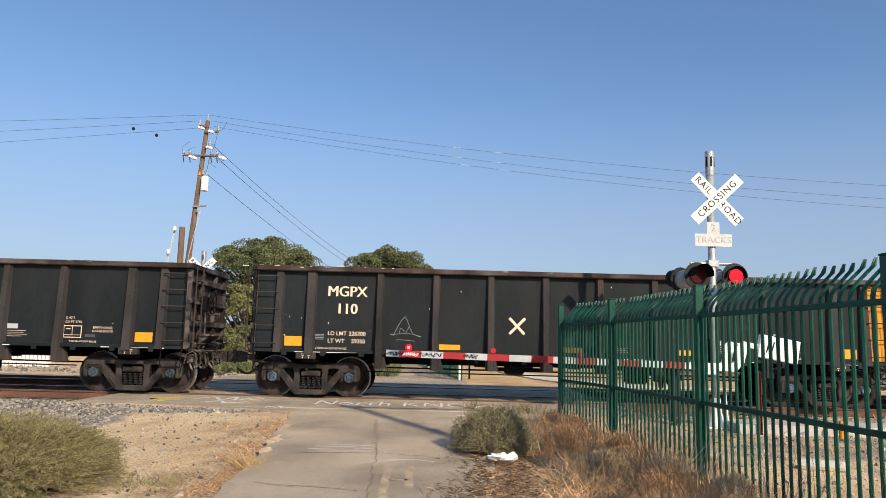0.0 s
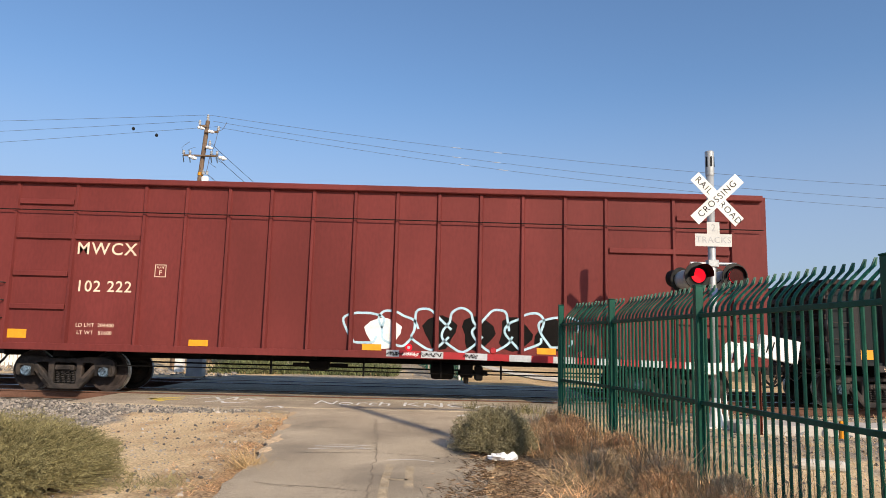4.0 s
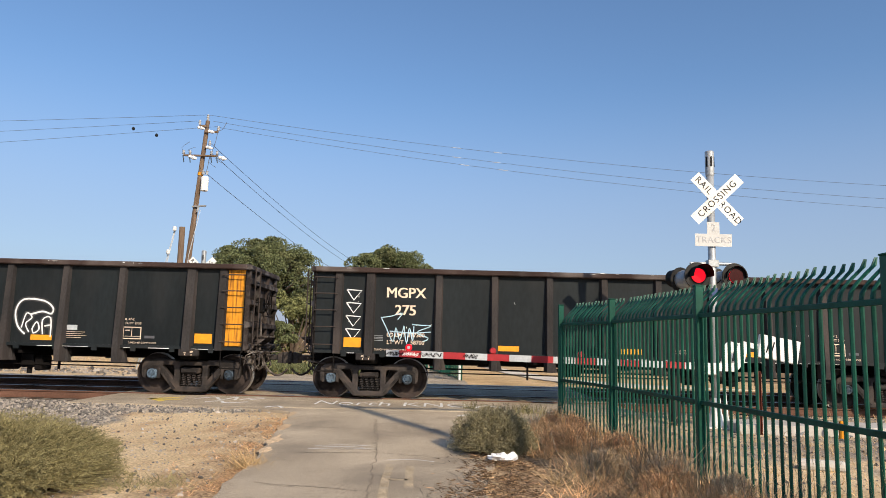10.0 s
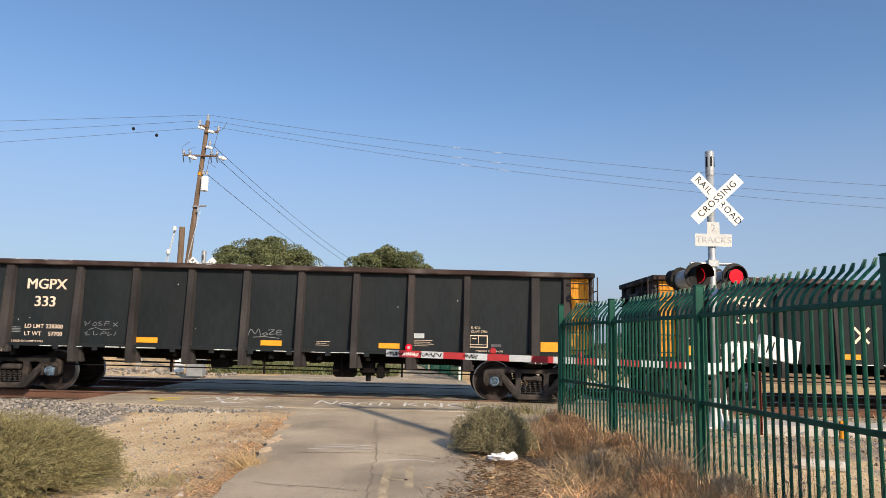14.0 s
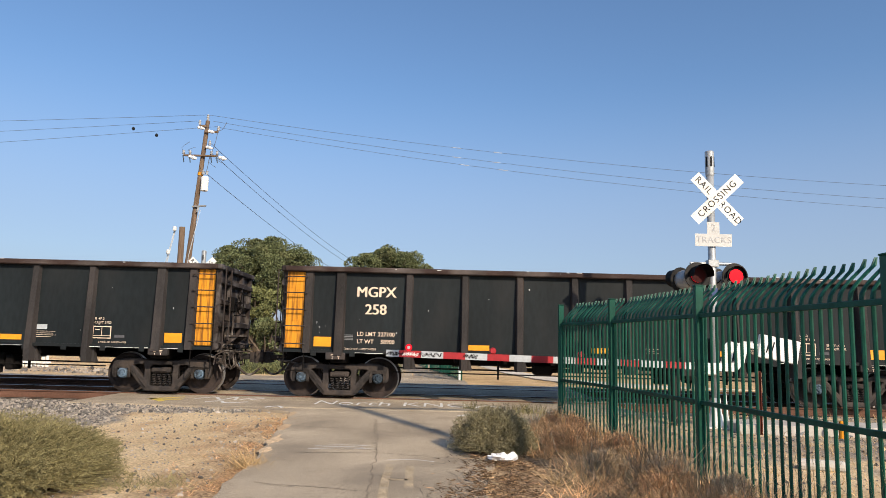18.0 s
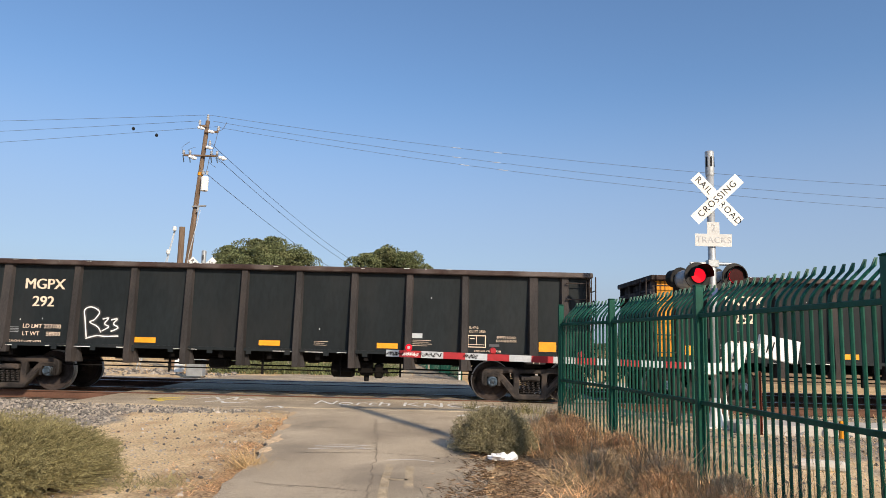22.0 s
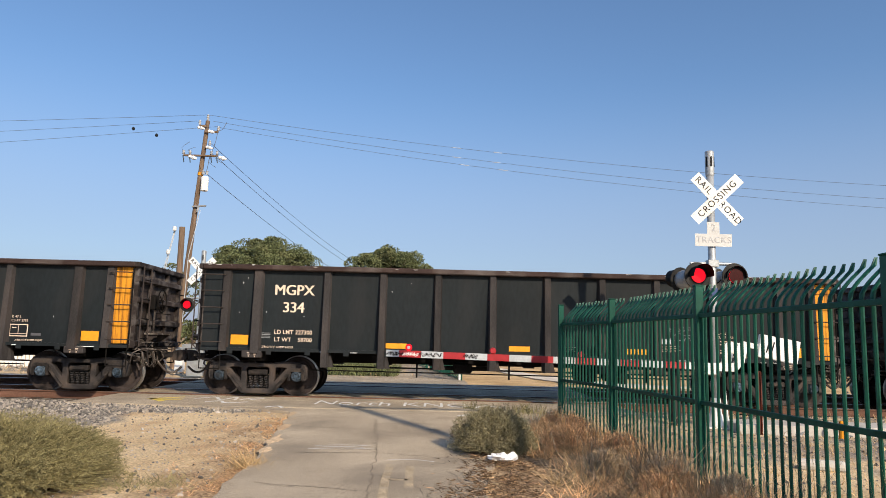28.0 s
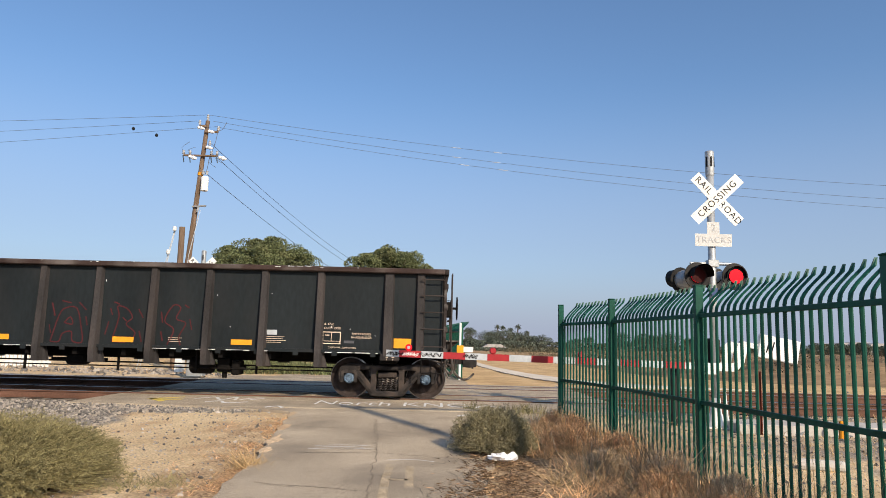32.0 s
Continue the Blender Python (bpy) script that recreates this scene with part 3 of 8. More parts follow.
def spring_mesh():
    bm = B()
    for x in (-0.18, -0.06, 0.06, 0.18):
        prev = None
        for i in range(29):
            a = i * math.pi / 4 * 1.55
            p = (x + 0.050 * math.cos(a), 0.055 * math.sin(a), 0.175 + 0.29 * i / 28)
            if prev:
                tube(bm, prev, p, 0.0165, n=5, caps=False)
            prev = p
    return mesh_of("spring", bm, RIB)


def bolster_mesh():
    bm = B()
    box(bm, -0.22, 0.22, -1.11, 1.11, 0.475, 0.60, 0.02)
    box(bm, -0.15, 0.15, -1.13, 1.13, 0.50, 0.56, 0.01)
    for y in (-0.99, 0.99):
        box(bm, -0.27, 0.27, y - 0.07, y + 0.07, 0.135, 0.175, 0.01)
        for x in (-0.315, 0.315):
            prism(bm, [(x - 0.02, 0.18), (x + 0.02, 0.18), (x + 0.03, 0.66), (x - 0.03, 0.66)], y - 0.06, y + 0.06)
    box(bm, -0.18, 0.18, -0.5, 0.5, 0.60, 0.78, 0.02)
    return mesh_of("bolster", bm, TRUCKM)


WS, SF, SP, BO, AD = wheelset_mesh(), cast_side_frame(), spring_mesh(), bolster_mesh(), adapter_mesh()
DG = diagonal_mesh()
BRAKE = mesh_of("brake_beam", box(box(B(), -0.04, 0.04, -0.72, 0.72, 0.30, 0.37, 0.01), -0.05, 0.05, -0.82, -0.62, 0.28, 0.50), UNDER)


def add_truck(wagon, x):
    truck = part("truck", BO, None, wagon, "two-axle truck of dusty cast steel", m=pose(x, 0, 0))
    for s in (-1, 1):
        part("side_frame", SF, None, truck, m=pose(0, s * 1.0, 0))
        part("spring_nest", SP, None, truck, m=pose(0, s * 1.0, 0))
        for q in (-1, 1):
            part("bearing_adapter", AD, None, truck, m=pose(q * 0.89, s * 1.0, 0, 0, 0, 0 if s < 0 else 180))
            part("frame_flange", DG, None, truck, m=pose(0, s * 1.0, 0, 0, 0, 0 if s < 0 else 180) @ Matrix.Diagonal((q, 1, 1, 1)))
        part("wheelset", WS, None, truck, "brown steel wheels on an axle with blue-grey bearing caps", m=pose(s * 0.89, 0, WHEEL_R, 0, random.uniform(0, 80), 0))
        part("brake_beam", BRAKE, None, truck, m=pose(s * 0.38, 0, 0))


def coupler_mesh():
    bm = B()
    box(bm, 0, 0.62, -0.07, 0.07, 0.80, 0.93, 0.015)
    prism(bm, [(0.55, 0.74), (0.72, 0.72), (0.86, 0.76), (0.87, 0.98), (0.72, 1.0), (0.55, 0.97)], -0.13, 0.05)
    box(bm, 0.74, 0.90, -0.02, 0.12, 0.74, 0.99, 0.03)
    tube(bm, (0.80, 0.05, 0.70), (0.80, 0.05, 1.03), 0.025)
    tube(bm, (0.30, -0.02, 0.98), (0.36, -1.2, 0.98), 0.013)
    tube(bm, (0.36, -1.2, 0.98), (0.36, -1.22, 0.72), 0.013)
    return mesh_of("coupler", bm, TRUCKM)


def gear_mesh():
    """Brake rigging, cut levers, piping and looped hoses under and before the end platform."""
    bm = B()
    rnd = random.Random(3)
    for k in range(5):
        y = -1.2 + 0.55 * k
        tube(bm, (-0.25, y, 0.92 - 0.04 * k), (0.22, y + rnd.uniform(-0.1, 0.1), 0.84 - 0.05 * rnd.random()), 0.02, n=6)
    tube(bm, (0.16, -1.35, 0.90), (0.16, 1.35, 0.90), 0.018, n=6)
    tube(bm, (0.24, -1.30, 1.16), (0.24, 1.30, 1.16), 0.016, n=6)
    for y in (-1.3, -0.62, 0.62, 1.3):
        tube(bm, (0.24, y, 1.16), (0.10, y, 0.98), 0.014, n=6)
    box(bm, 0.02, 0.26, -0.95, -0.60, 0.96, 1.02, 0.01)
    box(bm, 0.05, 0.20, -0.58, -0.36, 0.80, 1.0, 0.02)
    # cut lever from the corner to the coupler
    pipe(bm, [(0.06, -1.42, 0.70), (0.10, -1.42, 0.92), (0.22, -1.30, 1.0), (0.34, -0.8, 1.0), (0.42, -0.3, 0.99), (0.60, -0.06, 1.02)], 0.015)
    # looped pipes and hoses of many bends
    for k in range(7):
        y = -1.25 + 0.2 * k
        drop, out = rnd.uniform(0.10, 0.28), rnd.uniform(0.14, 0.34)
        pipe(bm, [(0.02, y, 1.0), (out * 0.5, y + 0.03, 1.03), (out, y + 0.06, 0.93), (out + 0.03, y + 0.10, 0.90 - drop), (out * 0.7, y + 0.16, 0.80 - drop), (0.02, y + 0.2, 0.80)], rnd.uniform(0.012, 0.024))
    for y in (-1.05, -0.75):
        box(bm, 0.03, 0.14, y - 0.05, y + 0.05, 0.72, 0.90, 0.015)
    tube(bm, (0.10, -1.30, 0.74), (0.10, -0.45, 0.70), 0.02, n=6)
    return mesh_of("brake_rigging", bm, DUSTGEAR)


def hose_mesh():
    bm = B()
    pipe(bm, [(0.20 + 0.062 * i, -0.32 + 0.01 * i, 0.80 - 0.36 * math.sin(i * math.pi * 0.080)) for i in range(11)], 0.028, 7)
    return mesh_of("air_hose", bm, DUSTGEAR)


COUP, HOSE, GEAR = coupler_mesh(), hose_mesh(), gear_mesh()


def brake_wheel_mesh():
    bm = B()
    prev = None
    for i in range(25):
        a = 2 * math.pi * i / 24
        p = (0.0, 0.27 * math.cos(a), 0.27 * math.sin(a))
        if prev:
            tube(bm, prev, p, 0.016, n=6, caps=False)
        prev = p
    for i in range(5):
        a = 2 * math.pi * i / 5
        tube(bm, (0, 0, 0), (0.0, 0.27 * math.cos(a), 0.27 * math.sin(a)), 0.012, n=5)
    tube(bm, (-0.25, 0, 0), (0.03, 0, 0), 0.03)
    box(bm, -0.28, -0.12, -0.14, 0.14, -0.22, 0.14, 0.02)
    return mesh_of("brake_wheel", bm, UNDER)


BWH = brake_wheel_mesh()


def rib_mesh(w, z0, z1, foot, deep=0.16):
    """Hat-section side post, deeper at its root, with a tapered foot under the sill."""
    bm = B()
    a, c = w / 2, w / 2 - 0.035
    def ring(z, d):
        return [bm.verts.new(p) for p in ((-a, 0.0, z), (-c, -d, z), (c, -d, z), (a, 0.0, z))]
    rings = [ring(z1, deep * 0.58), ring(1.15, deep * 1.18), ring(1.02, deep * 1.25)]
    if foot:
        rings += [ring(0.95, deep * 1.25), ring(0.70, deep * 1.05)]
    else:
        rings += [ring(z0, deep * 1.25)]
    for A, C in zip(rings, rings[1:]):
        for i in range(3):
            bm.faces.new((A[i], A[i + 1], C[i + 1], C[i]))
    bm.faces.new(rings[0])
    bm.faces.new(rings[-1][::-1])
    if foot:
        prism(bm, [(-a, 1.02), (-a + 0.0, 0.70), (a + 0.10, 0.70), (a + 0.02, 1.02)], 0.0, 0.12)
    return mesh_of("rib", bm, RIB)


def plate(x0, x1, z0, z1, y=0.0, t=0.004):
    return box(B(), x0, x1, y - t, y, z0, z1)


def ladder(wagon, x0, x1, y, zs, s):
    """Grab irons across a corner of the side, each a bar on two feet."""
    for z in zs:
        bm = B()
        tube(bm, (x0, y - 0.07, z), (x1, y - 0.07, z), 0.013, n=6)
        for x in (x0, x1):
            tube(bm, (x, y - 0.075, z), (x, y + 0.05, z), 0.013, n=6)
        o = part("ladder_rung", bm, RUNGM, wagon)
        if s > 0:
            o.matrix_basis = pose(0, 0, 0, 0, 0, 180)


def both_sides(wagon, name, me, x, y, label=""):
    part(name, me, None, wagon, label, m=pose(x, -y, 0))
    part(name, me, None, wagon, label, m=pose(x, y, 0, 0, 0, 180))


def end_wall(w, x, half, z0, top, levels, posts, mat):
    """End sheet with horizontal stiffeners, upright posts and a cap."""
    wall = part("end_wall", box(B(), -0.012, 0.012, -half, half, z0, top), mat, w, "brown ribbed end wall", m=pose(x, 0, 0, 0, 0, 0 if x > 0 else 180))
    rib = mesh_of("end_rib", prism(B(), [(0.012, -0.09), (0.13, -0.05), (0.13, 0.05), (0.012, 0.09)], -half, half), mat)
    post = mesh_of("end_post", box(B(), 0.0125, 0.10, -0.05, 0.05, z0, top - 0.02), mat)
    for z in levels:
        part("end_rib", rib, None, wall, m=pose(0, 0, z))
    for y in posts:
        part("end_post", post, None, wall, m=pose(0, y, 0))
    part("end_cap", box(B(), -0.05, 0.14, -half - 0.12, half + 0.12, top - 0.02, top + 0.104, 0.02), mat, wall)


def underframe(wagon, half, truck_x):
    bm = B()
    box(bm, -half, half, -0.22, 0.22, 0.78, 1.02)
    for x in (-truck_x, truck_x):
        box(bm, x - 0.2, x + 0.2, -1.3, 1.3, 0.80, 1.02, 0.02)
    for i in range(-4, 5):
        x = i * (truck_x - 0.5) / 5
        box(bm, x - 0.05, x + 0.05, -1.35, 1.35, 0.86, 1.02)
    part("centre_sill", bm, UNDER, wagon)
    bm = B()
    tube(bm, (-truck_x + 1.2, -1.1, 0.62), (truck_x - 1.3, -1.05, 0.60), 0.015, n=6)
    tube(bm, (-truck_x + 1.2, -0.5, 0.70), (truck_x - 1.3, -0.5, 0.66), 0.02, n=6)
    for x in (-2.35, -0.2, 1.6, 3.0):
        box(bm, x - 0.02, x + 0.02, -1.12, -1.06, 0.50, 1.0)
    part("brake_rod", bm, UNDER, wagon)
    bm = lathe(B(), "x", [(1.35, 0.05), (1.37, 0.16), (1.42, 0.20), (1.85, 0.20), (1.90, 0.16), (1.92, 0.05)], 16, (0, -0.75, 0.66))
    part("air_reservoir", bm, UNDER, wagon)
    bm = box(B(), 2.05, 2.35, -1.0, -0.7, 0.52, 0.85, 0.03)
    box(bm, 2.40, 2.58, -1.05, -0.6, 0.46, 0.80, 0.03)
    tube(bm, (2.2, -0.85, 0.38), (2.2, -0.85, 0.60), 0.06)
    tube(bm, (2.0, -0.9, 0.62), (2.7, -0.9, 0.62), 0.05)
    part("brake_valve", bm, UNDER, wagon)
    bm = box(B(), -1.5, -1.05, -0.95, -0.6, 0.62, 0.86, 0.04)
    tube(bm, (-1.9, -0.78, 0.74), (-0.6, -0.78, 0.74), 0.035)
    part("slack_adjuster", bm, UNDER, wagon)


def build_high_gondola():
    w = thing("gondola_wagon", pose(0, 17.9, 0), "dusty charcoal open gondola wagon on the rails", "freight wagon", "wagons of the train")
    H, TOP, YP = 7.28, 2.90, 1.40
    for s in (-1, 1):
        bm = box(B(), -H, H, -0.012, 0.012, 1.03, TOP)
        part("side_panel", bm, CAR, w, m=pose(0, s * YP, 0))
        bm = box(B(), -H, H, -0.055, 0.055, 1.03, 1.10)
        for x in np.linspace(-6.6, 6.6, 16):
            box(bm, x - 0.06, x + 0.06, -0.07, -0.05, 0.96, 1.06)
        part("side_sill", bm, CAR, w, m=pose(0, s * (YP + 0.05), 0, 0, 0, 0 if s < 0 else 180))
        bm = box(B(), -H - 0.04, H + 0.04, -0.10, 0.08, TOP - 0.02, TOP + 0.10, 0.02)
        part("top_chord", bm, CHORD, w, "rusty brown top chord", m=pose(0, s * (YP + 0.06), 0))
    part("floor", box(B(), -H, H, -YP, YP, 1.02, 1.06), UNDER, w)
    for s in (-1, 1):
        end_wall(w, s * H, YP, 1.03, TOP, (1.12, 1.62, 2.14, 2.62), (-1.34, -0.5, 0.5, 1.34), ENDM)
        part("coupler", COUP, None, w, m=pose(s * H, 0, 0, 0, 0, 0 if s > 0 else 180))
        part("air_hose", HOSE, None, w, m=pose(s * H, 0, 0, 0, 0, 0 if s > 0 else 180))
        part("brake_rigging", GEAR, None, w, "dusty pipes and levers under the end", m=pose(s * H, 0, 0, 0, 0, 0 if s > 0 else 180))
        bm = box(B(), -0.06, 0.25, -0.35, 0.35, 0.74, 1.04, 0.02)
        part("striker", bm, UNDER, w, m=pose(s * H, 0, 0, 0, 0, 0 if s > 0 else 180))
    inner, bolst, corner = rib_mesh(0.20, 0.7, TOP, True), rib_mesh(0.25, 0.98, TOP, False), rib_mesh(0.22, 1.02, TOP, False, 0.14)
    for x in (0.63, 1.90, 3.17, 4.46):
        for s in (-1, 1):
            both_sides(w, "rib", inner, s * x, YP)
    for s in (-1, 1):
        both_sides(w, "bolster_rib", bolst, s * 6.04, YP)
        both_sides(w, "corner_rib", corner, s * 6.77, YP)
        bm = box(B(), -0.22, 0.22, -0.17, 0.0, 0.88, 1.04, 0.02)
        both_sides(w, "jacking_pad", mesh_of("jacking_pad", bm, RIB), s * 6.10, YP)
        bm = B()
        for dx in (-0.09, 0.05):
            box(bm, dx, dx + 0.07, -0.173, -0.169, 0.985, 0.997)
            box(bm, dx, dx + 0.06, -0.173, -0.169, 0.955, 0.966)
            box(bm, dx + 0.025, dx + 0.04, -0.173, -0.169, 0.895, 0.93)
        tagged(part("pad_marks", bm, LETTER, w, m=pose(s * 6.10, -YP, 0)), "small cream marks", kind="stuff")
        ladder(w, s * 6.80, s * 7.30, -YP - 0.10, (1.22, 1.62, 2.0, 2.38, 2.75), -1)
        ladder(w, s * 6.80, s * 7.30, -YP - 0.10, (1.22, 1.62, 2.0, 2.38, 2.75), 1)
        for q in (-1, 1):
            bm = B()
            tube(bm, (s * 7.30, q * 1.50, 0.98), (s * 7.30, q * 1.50, 2.85), 0.018, n=6)
            tube(bm, (s * 6.82, q * 1.50, 1.02), (s * 6.82, q * 1.50, 0.62), 0.014, n=6)
            tube(bm, (s * 7.28, q * 1.50, 1.02), (s * 7.28, q * 1.50, 0.62), 0.014, n=6)
            tube(bm, (s * 6.82, q * 1.50, 0.62), (s * 7.28, q * 1.50, 0.62), 0.014, n=6)
            part("step", bm, UNDER, w)
        for i, z in enumerate((1.25, 1.7, 2.15, 2.6)):
            bm = B()
            tube(bm, (s * 7.50, -1.40, z), (s * 7.50, -0.95, z), 0.013, n=6)
            part("end_rung", bm, UNDER, w)
        for y in (-1.40, -0.95):
            part("end_stile", tube(B(), (s * 7.50, y, 1.05), (s * 7.50, y, 2.92), 0.016, n=6), RUNGM, w)
        part("brake_step", box(B(), -0.16, 0.16, -0.85, 0.05, -0.02, 0.02, 0.006), DUSTGEAR, w, "dusty brake step", m=pose(s * (H + 0.26), 0, 1.36))
        for y in (-0.78, -0.05):
            part("step_bracket", prism(B(), [(0.0, 1.34), (0.30, 1.34), (0.0, 1.10)], y - 0.012, y + 0.012), ENDM, w, m=pose(s * (H + 0.11), 0, 0, 0, 0, 0) @ Matrix.Diagonal((s, 1, 1, 1)))
        for z, y0, y1 in ((1.86, -0.40, 0.40), (2.40, 0.55, 1.25)):
            part("hand_rail", pipe(B(), [(s * 7.42, y0, z), (s * 7.52, y0, z), (s * 7.52, y1, z), (s * 7.42, y1, z)], 0.013), UNDER, w)
    part("brake_wheel", BWH, None, w, m=pose(H + 0.36, -0.55, 2.15))
    part("brake_chain", tube(B(), (H + 0.20, -0.55, 1.95), (H + 0.20, -0.55, 1.05), 0.022, n=6), DUSTGEAR, w)
    underframe(w, H, 6.04)
    for s in (-1, 1):
        add_truck(w, s * 6.04)
    big, small = mesh_of("reflector", plate(-0.20, 0.20, -0.11, 0.11), REFL), mesh_of("reflector", plate(-0.24, 0.24, -0.06, 0.06), REFL)
    for s in (-1, 1):
        y = s * (YP + 0.014)
        rot = 0 if s < 0 else 180
        for x, z, me in ((-6.42, 1.28, big), (6.38, 1.28, big), (-2.83, 1.22, small), (0.0, 1.22, small), (2.70, 1.22, small)):
            part("reflector", me, None, w, "yellow reflector", m=pose(-s * x, y, z, 0, 0, rot))
    # stencilled data by the far end
    ys = -YP - 0.014
    for txt, x, z, size in (("IL 47-2", 4.68, 1.68, 0.056), ("CU FT 2750", 4.76, 1.59, 0.056), ("2 INCH-HF COMP SHOES", 5.0, 1.15, 0.042)):
        part("lettering", text_mesh(txt, size * 1.35, LETTER), None, w, "cream stencilled lettering", m=pose(x, ys, z))
    bm = B()
    for a, b, c, d in ((4.54, 4.96, 1.23, 1.25), (4.54, 4.96, 1.49, 1.51), (4.54, 4.56, 1.25, 1.49), (4.94, 4.96, 1.25, 1.49), (4.74, 4.75, 1.29, 1.49), (4.56, 4.94, 1.29, 1.30), (4.60, 4.70, 1.42, 1.44)):
        box(bm, a, b, ys - 0.002, ys + 0.002, c, d)
    part("data_stencil", bm, LETTER, w, "cream outlined data box")
    part("data_plate", plate(5.04, 5.27, 1.255, 1.315, ys, 0.003), PLATEG, w, "small grey metal plate")
    bm = plate(3.24, 3.50, 1.41, 1.52, ys, 0.003)
    part("data_plate", bm, SILVTAPE, w, "small pale data label")
    bm = B()
    for i in range(4):
        box(bm, 3.24, 3.24 + (0.45, 0.40, 0.48, 0.36)[i], ys - 0.002, ys, 1.36 - i * 0.042, 1.368 - i * 0.042)
    for i in range(3):
        box(bm, 1.02, 1.02 + (0.32, 0.24, 0.30)[i], ys - 0.002, ys, 1.28 - i * 0.042, 1.287 - i * 0.042)
    tagged(part("worn_lettering", bm, LETTER, w), "rows of small worn cream lettering", kind="stuff")
    return w


def build_low_gondola(mat, ribmat, label, strips=True):
    w = thing("low_gondola_wagon", pose(0, 17.9, 0), label, "freight wagon", "wagons of the train")
    H, TOP, YP = 8.13, 2.48, 1.42
    outline = [(-H, 0.84), (-5.2, 0.82), (-4.6, 0.69), (4.6, 0.69), (5.2, 0.82), (H, 0.84), (H, TOP), (-H, TOP)]
    for s in (-1, 1):
        part("side_panel", prism(B(), outline, -0.012, 0.012), mat, w, m=pose(0, s * YP, 0))
        bm = box(B(), -H - 0.03, H + 0.03, -0.09, 0.08, TOP - 0.04, TOP + 0.10, 0.02)
        part("top_chord", bm, ribmat, w, m=pose(0, s * (YP + 0.05), 0))
    part("floor", box(B(), -H, H, -YP, YP, 1.04, 1.08), UNDER, w)
    for i, x in enumerate((0.0, 1.03, 2.05, 3.08, 4.12, 5.2, 6.6)):
        me = rib_mesh(0.19, 0.84 if x > 5 else 0.72, TOP, False, 0.12)
        me.materials.clear()
        me.materials.append(ribmat)
        for s in ((-1, 1) if x else (1,)):
            both_sides(w, "rib", me, s * x, YP)
    for s in (-1, 1):
        end_wall(w, s * H, YP, 0.9, TOP, (1.2, 1.65, 2.1), (-1.36, -0.45, 0.45, 1.36), ribmat)
        part("coupler", COUP, None, w, m=pose(s * (H - 0.1), 0, 0, 0, 0, 0 if s > 0 else 180))
        part("air_hose", HOSE, None, w, m=pose(s * (H - 0.1), 0, 0, 0, 0, 0 if s > 0 else 180))
        ladder(w, s * 7.45, s * 7.95, -YP - 0.04, (1.55, 2.20), -1)
        ladder(w, s * 7.45, s * 7.95, -YP - 0.04, (1.0, 1.40, 1.80, 2.20), 1)
        for q in (-1, 1):
            bm = B()
            for a in (7.45, 7.95):
                tube(bm, (s * a, q * 1.48, 0.62), (s * a, q * 1.48, 2.45), 0.016, n=6)
            tube(bm, (s * 7.45, q * 1.48, 0.62), (s * 7.95, q * 1.48, 0.62), 0.014, n=6)
            part("step", bm, UNDER, w)
    part("brake_wheel", BWH, None, w, m=pose(H + 0.34, -0.55, 1.95))
    underframe(w, H, 6.6)
    for s in (-1, 1):
        add_truck(w, s * 6.6)
    if strips:
        me = mesh_of("reflector", plate(-0.045, 0.045, -0.37, 0.37), REFL)
        spots = ((-6.6, 1.50), (-3.08, 1.32), (0.0, 1.32), (3.08, 1.32), (6.6, 1.50))
    else:
        me = mesh_of("reflector", plate(-0.24, 0.24, -0.075, 0.075), REFL)
        spots = ((-7.75, 1.10), (-3.6, 1.02), (-1.55, 1.02), (1.55, 1.02), (3.6, 1.02), (7.75, 1.10))
    for s in (-1, 1):
        y = s * (YP + (0.152 if strips else 0.014))
        for x, z in spots:
            part("reflector", me, None, w, "yellow reflector", m=pose(-s * x, y, z, 0, 0, 0 if s < 0 else 180))
    for x in (-7.15, -3.35, -1.3, 1.25, 3.9):
        part("white_dot", lathe(B(), "y", [(-0.004, 0.045), (0, 0.045)], 14, (x, -YP - 0.013, 0.92)), WHITE, w, "white painted dot")
    for x in (-3.2, -1.1, 1.0, 3.2):
        part("corner_chip", box(B(), x - 0.05, x + 0.05, -YP - 0.018, -YP - 0.013, 0.70, 0.73), WHITE, w)
    return w


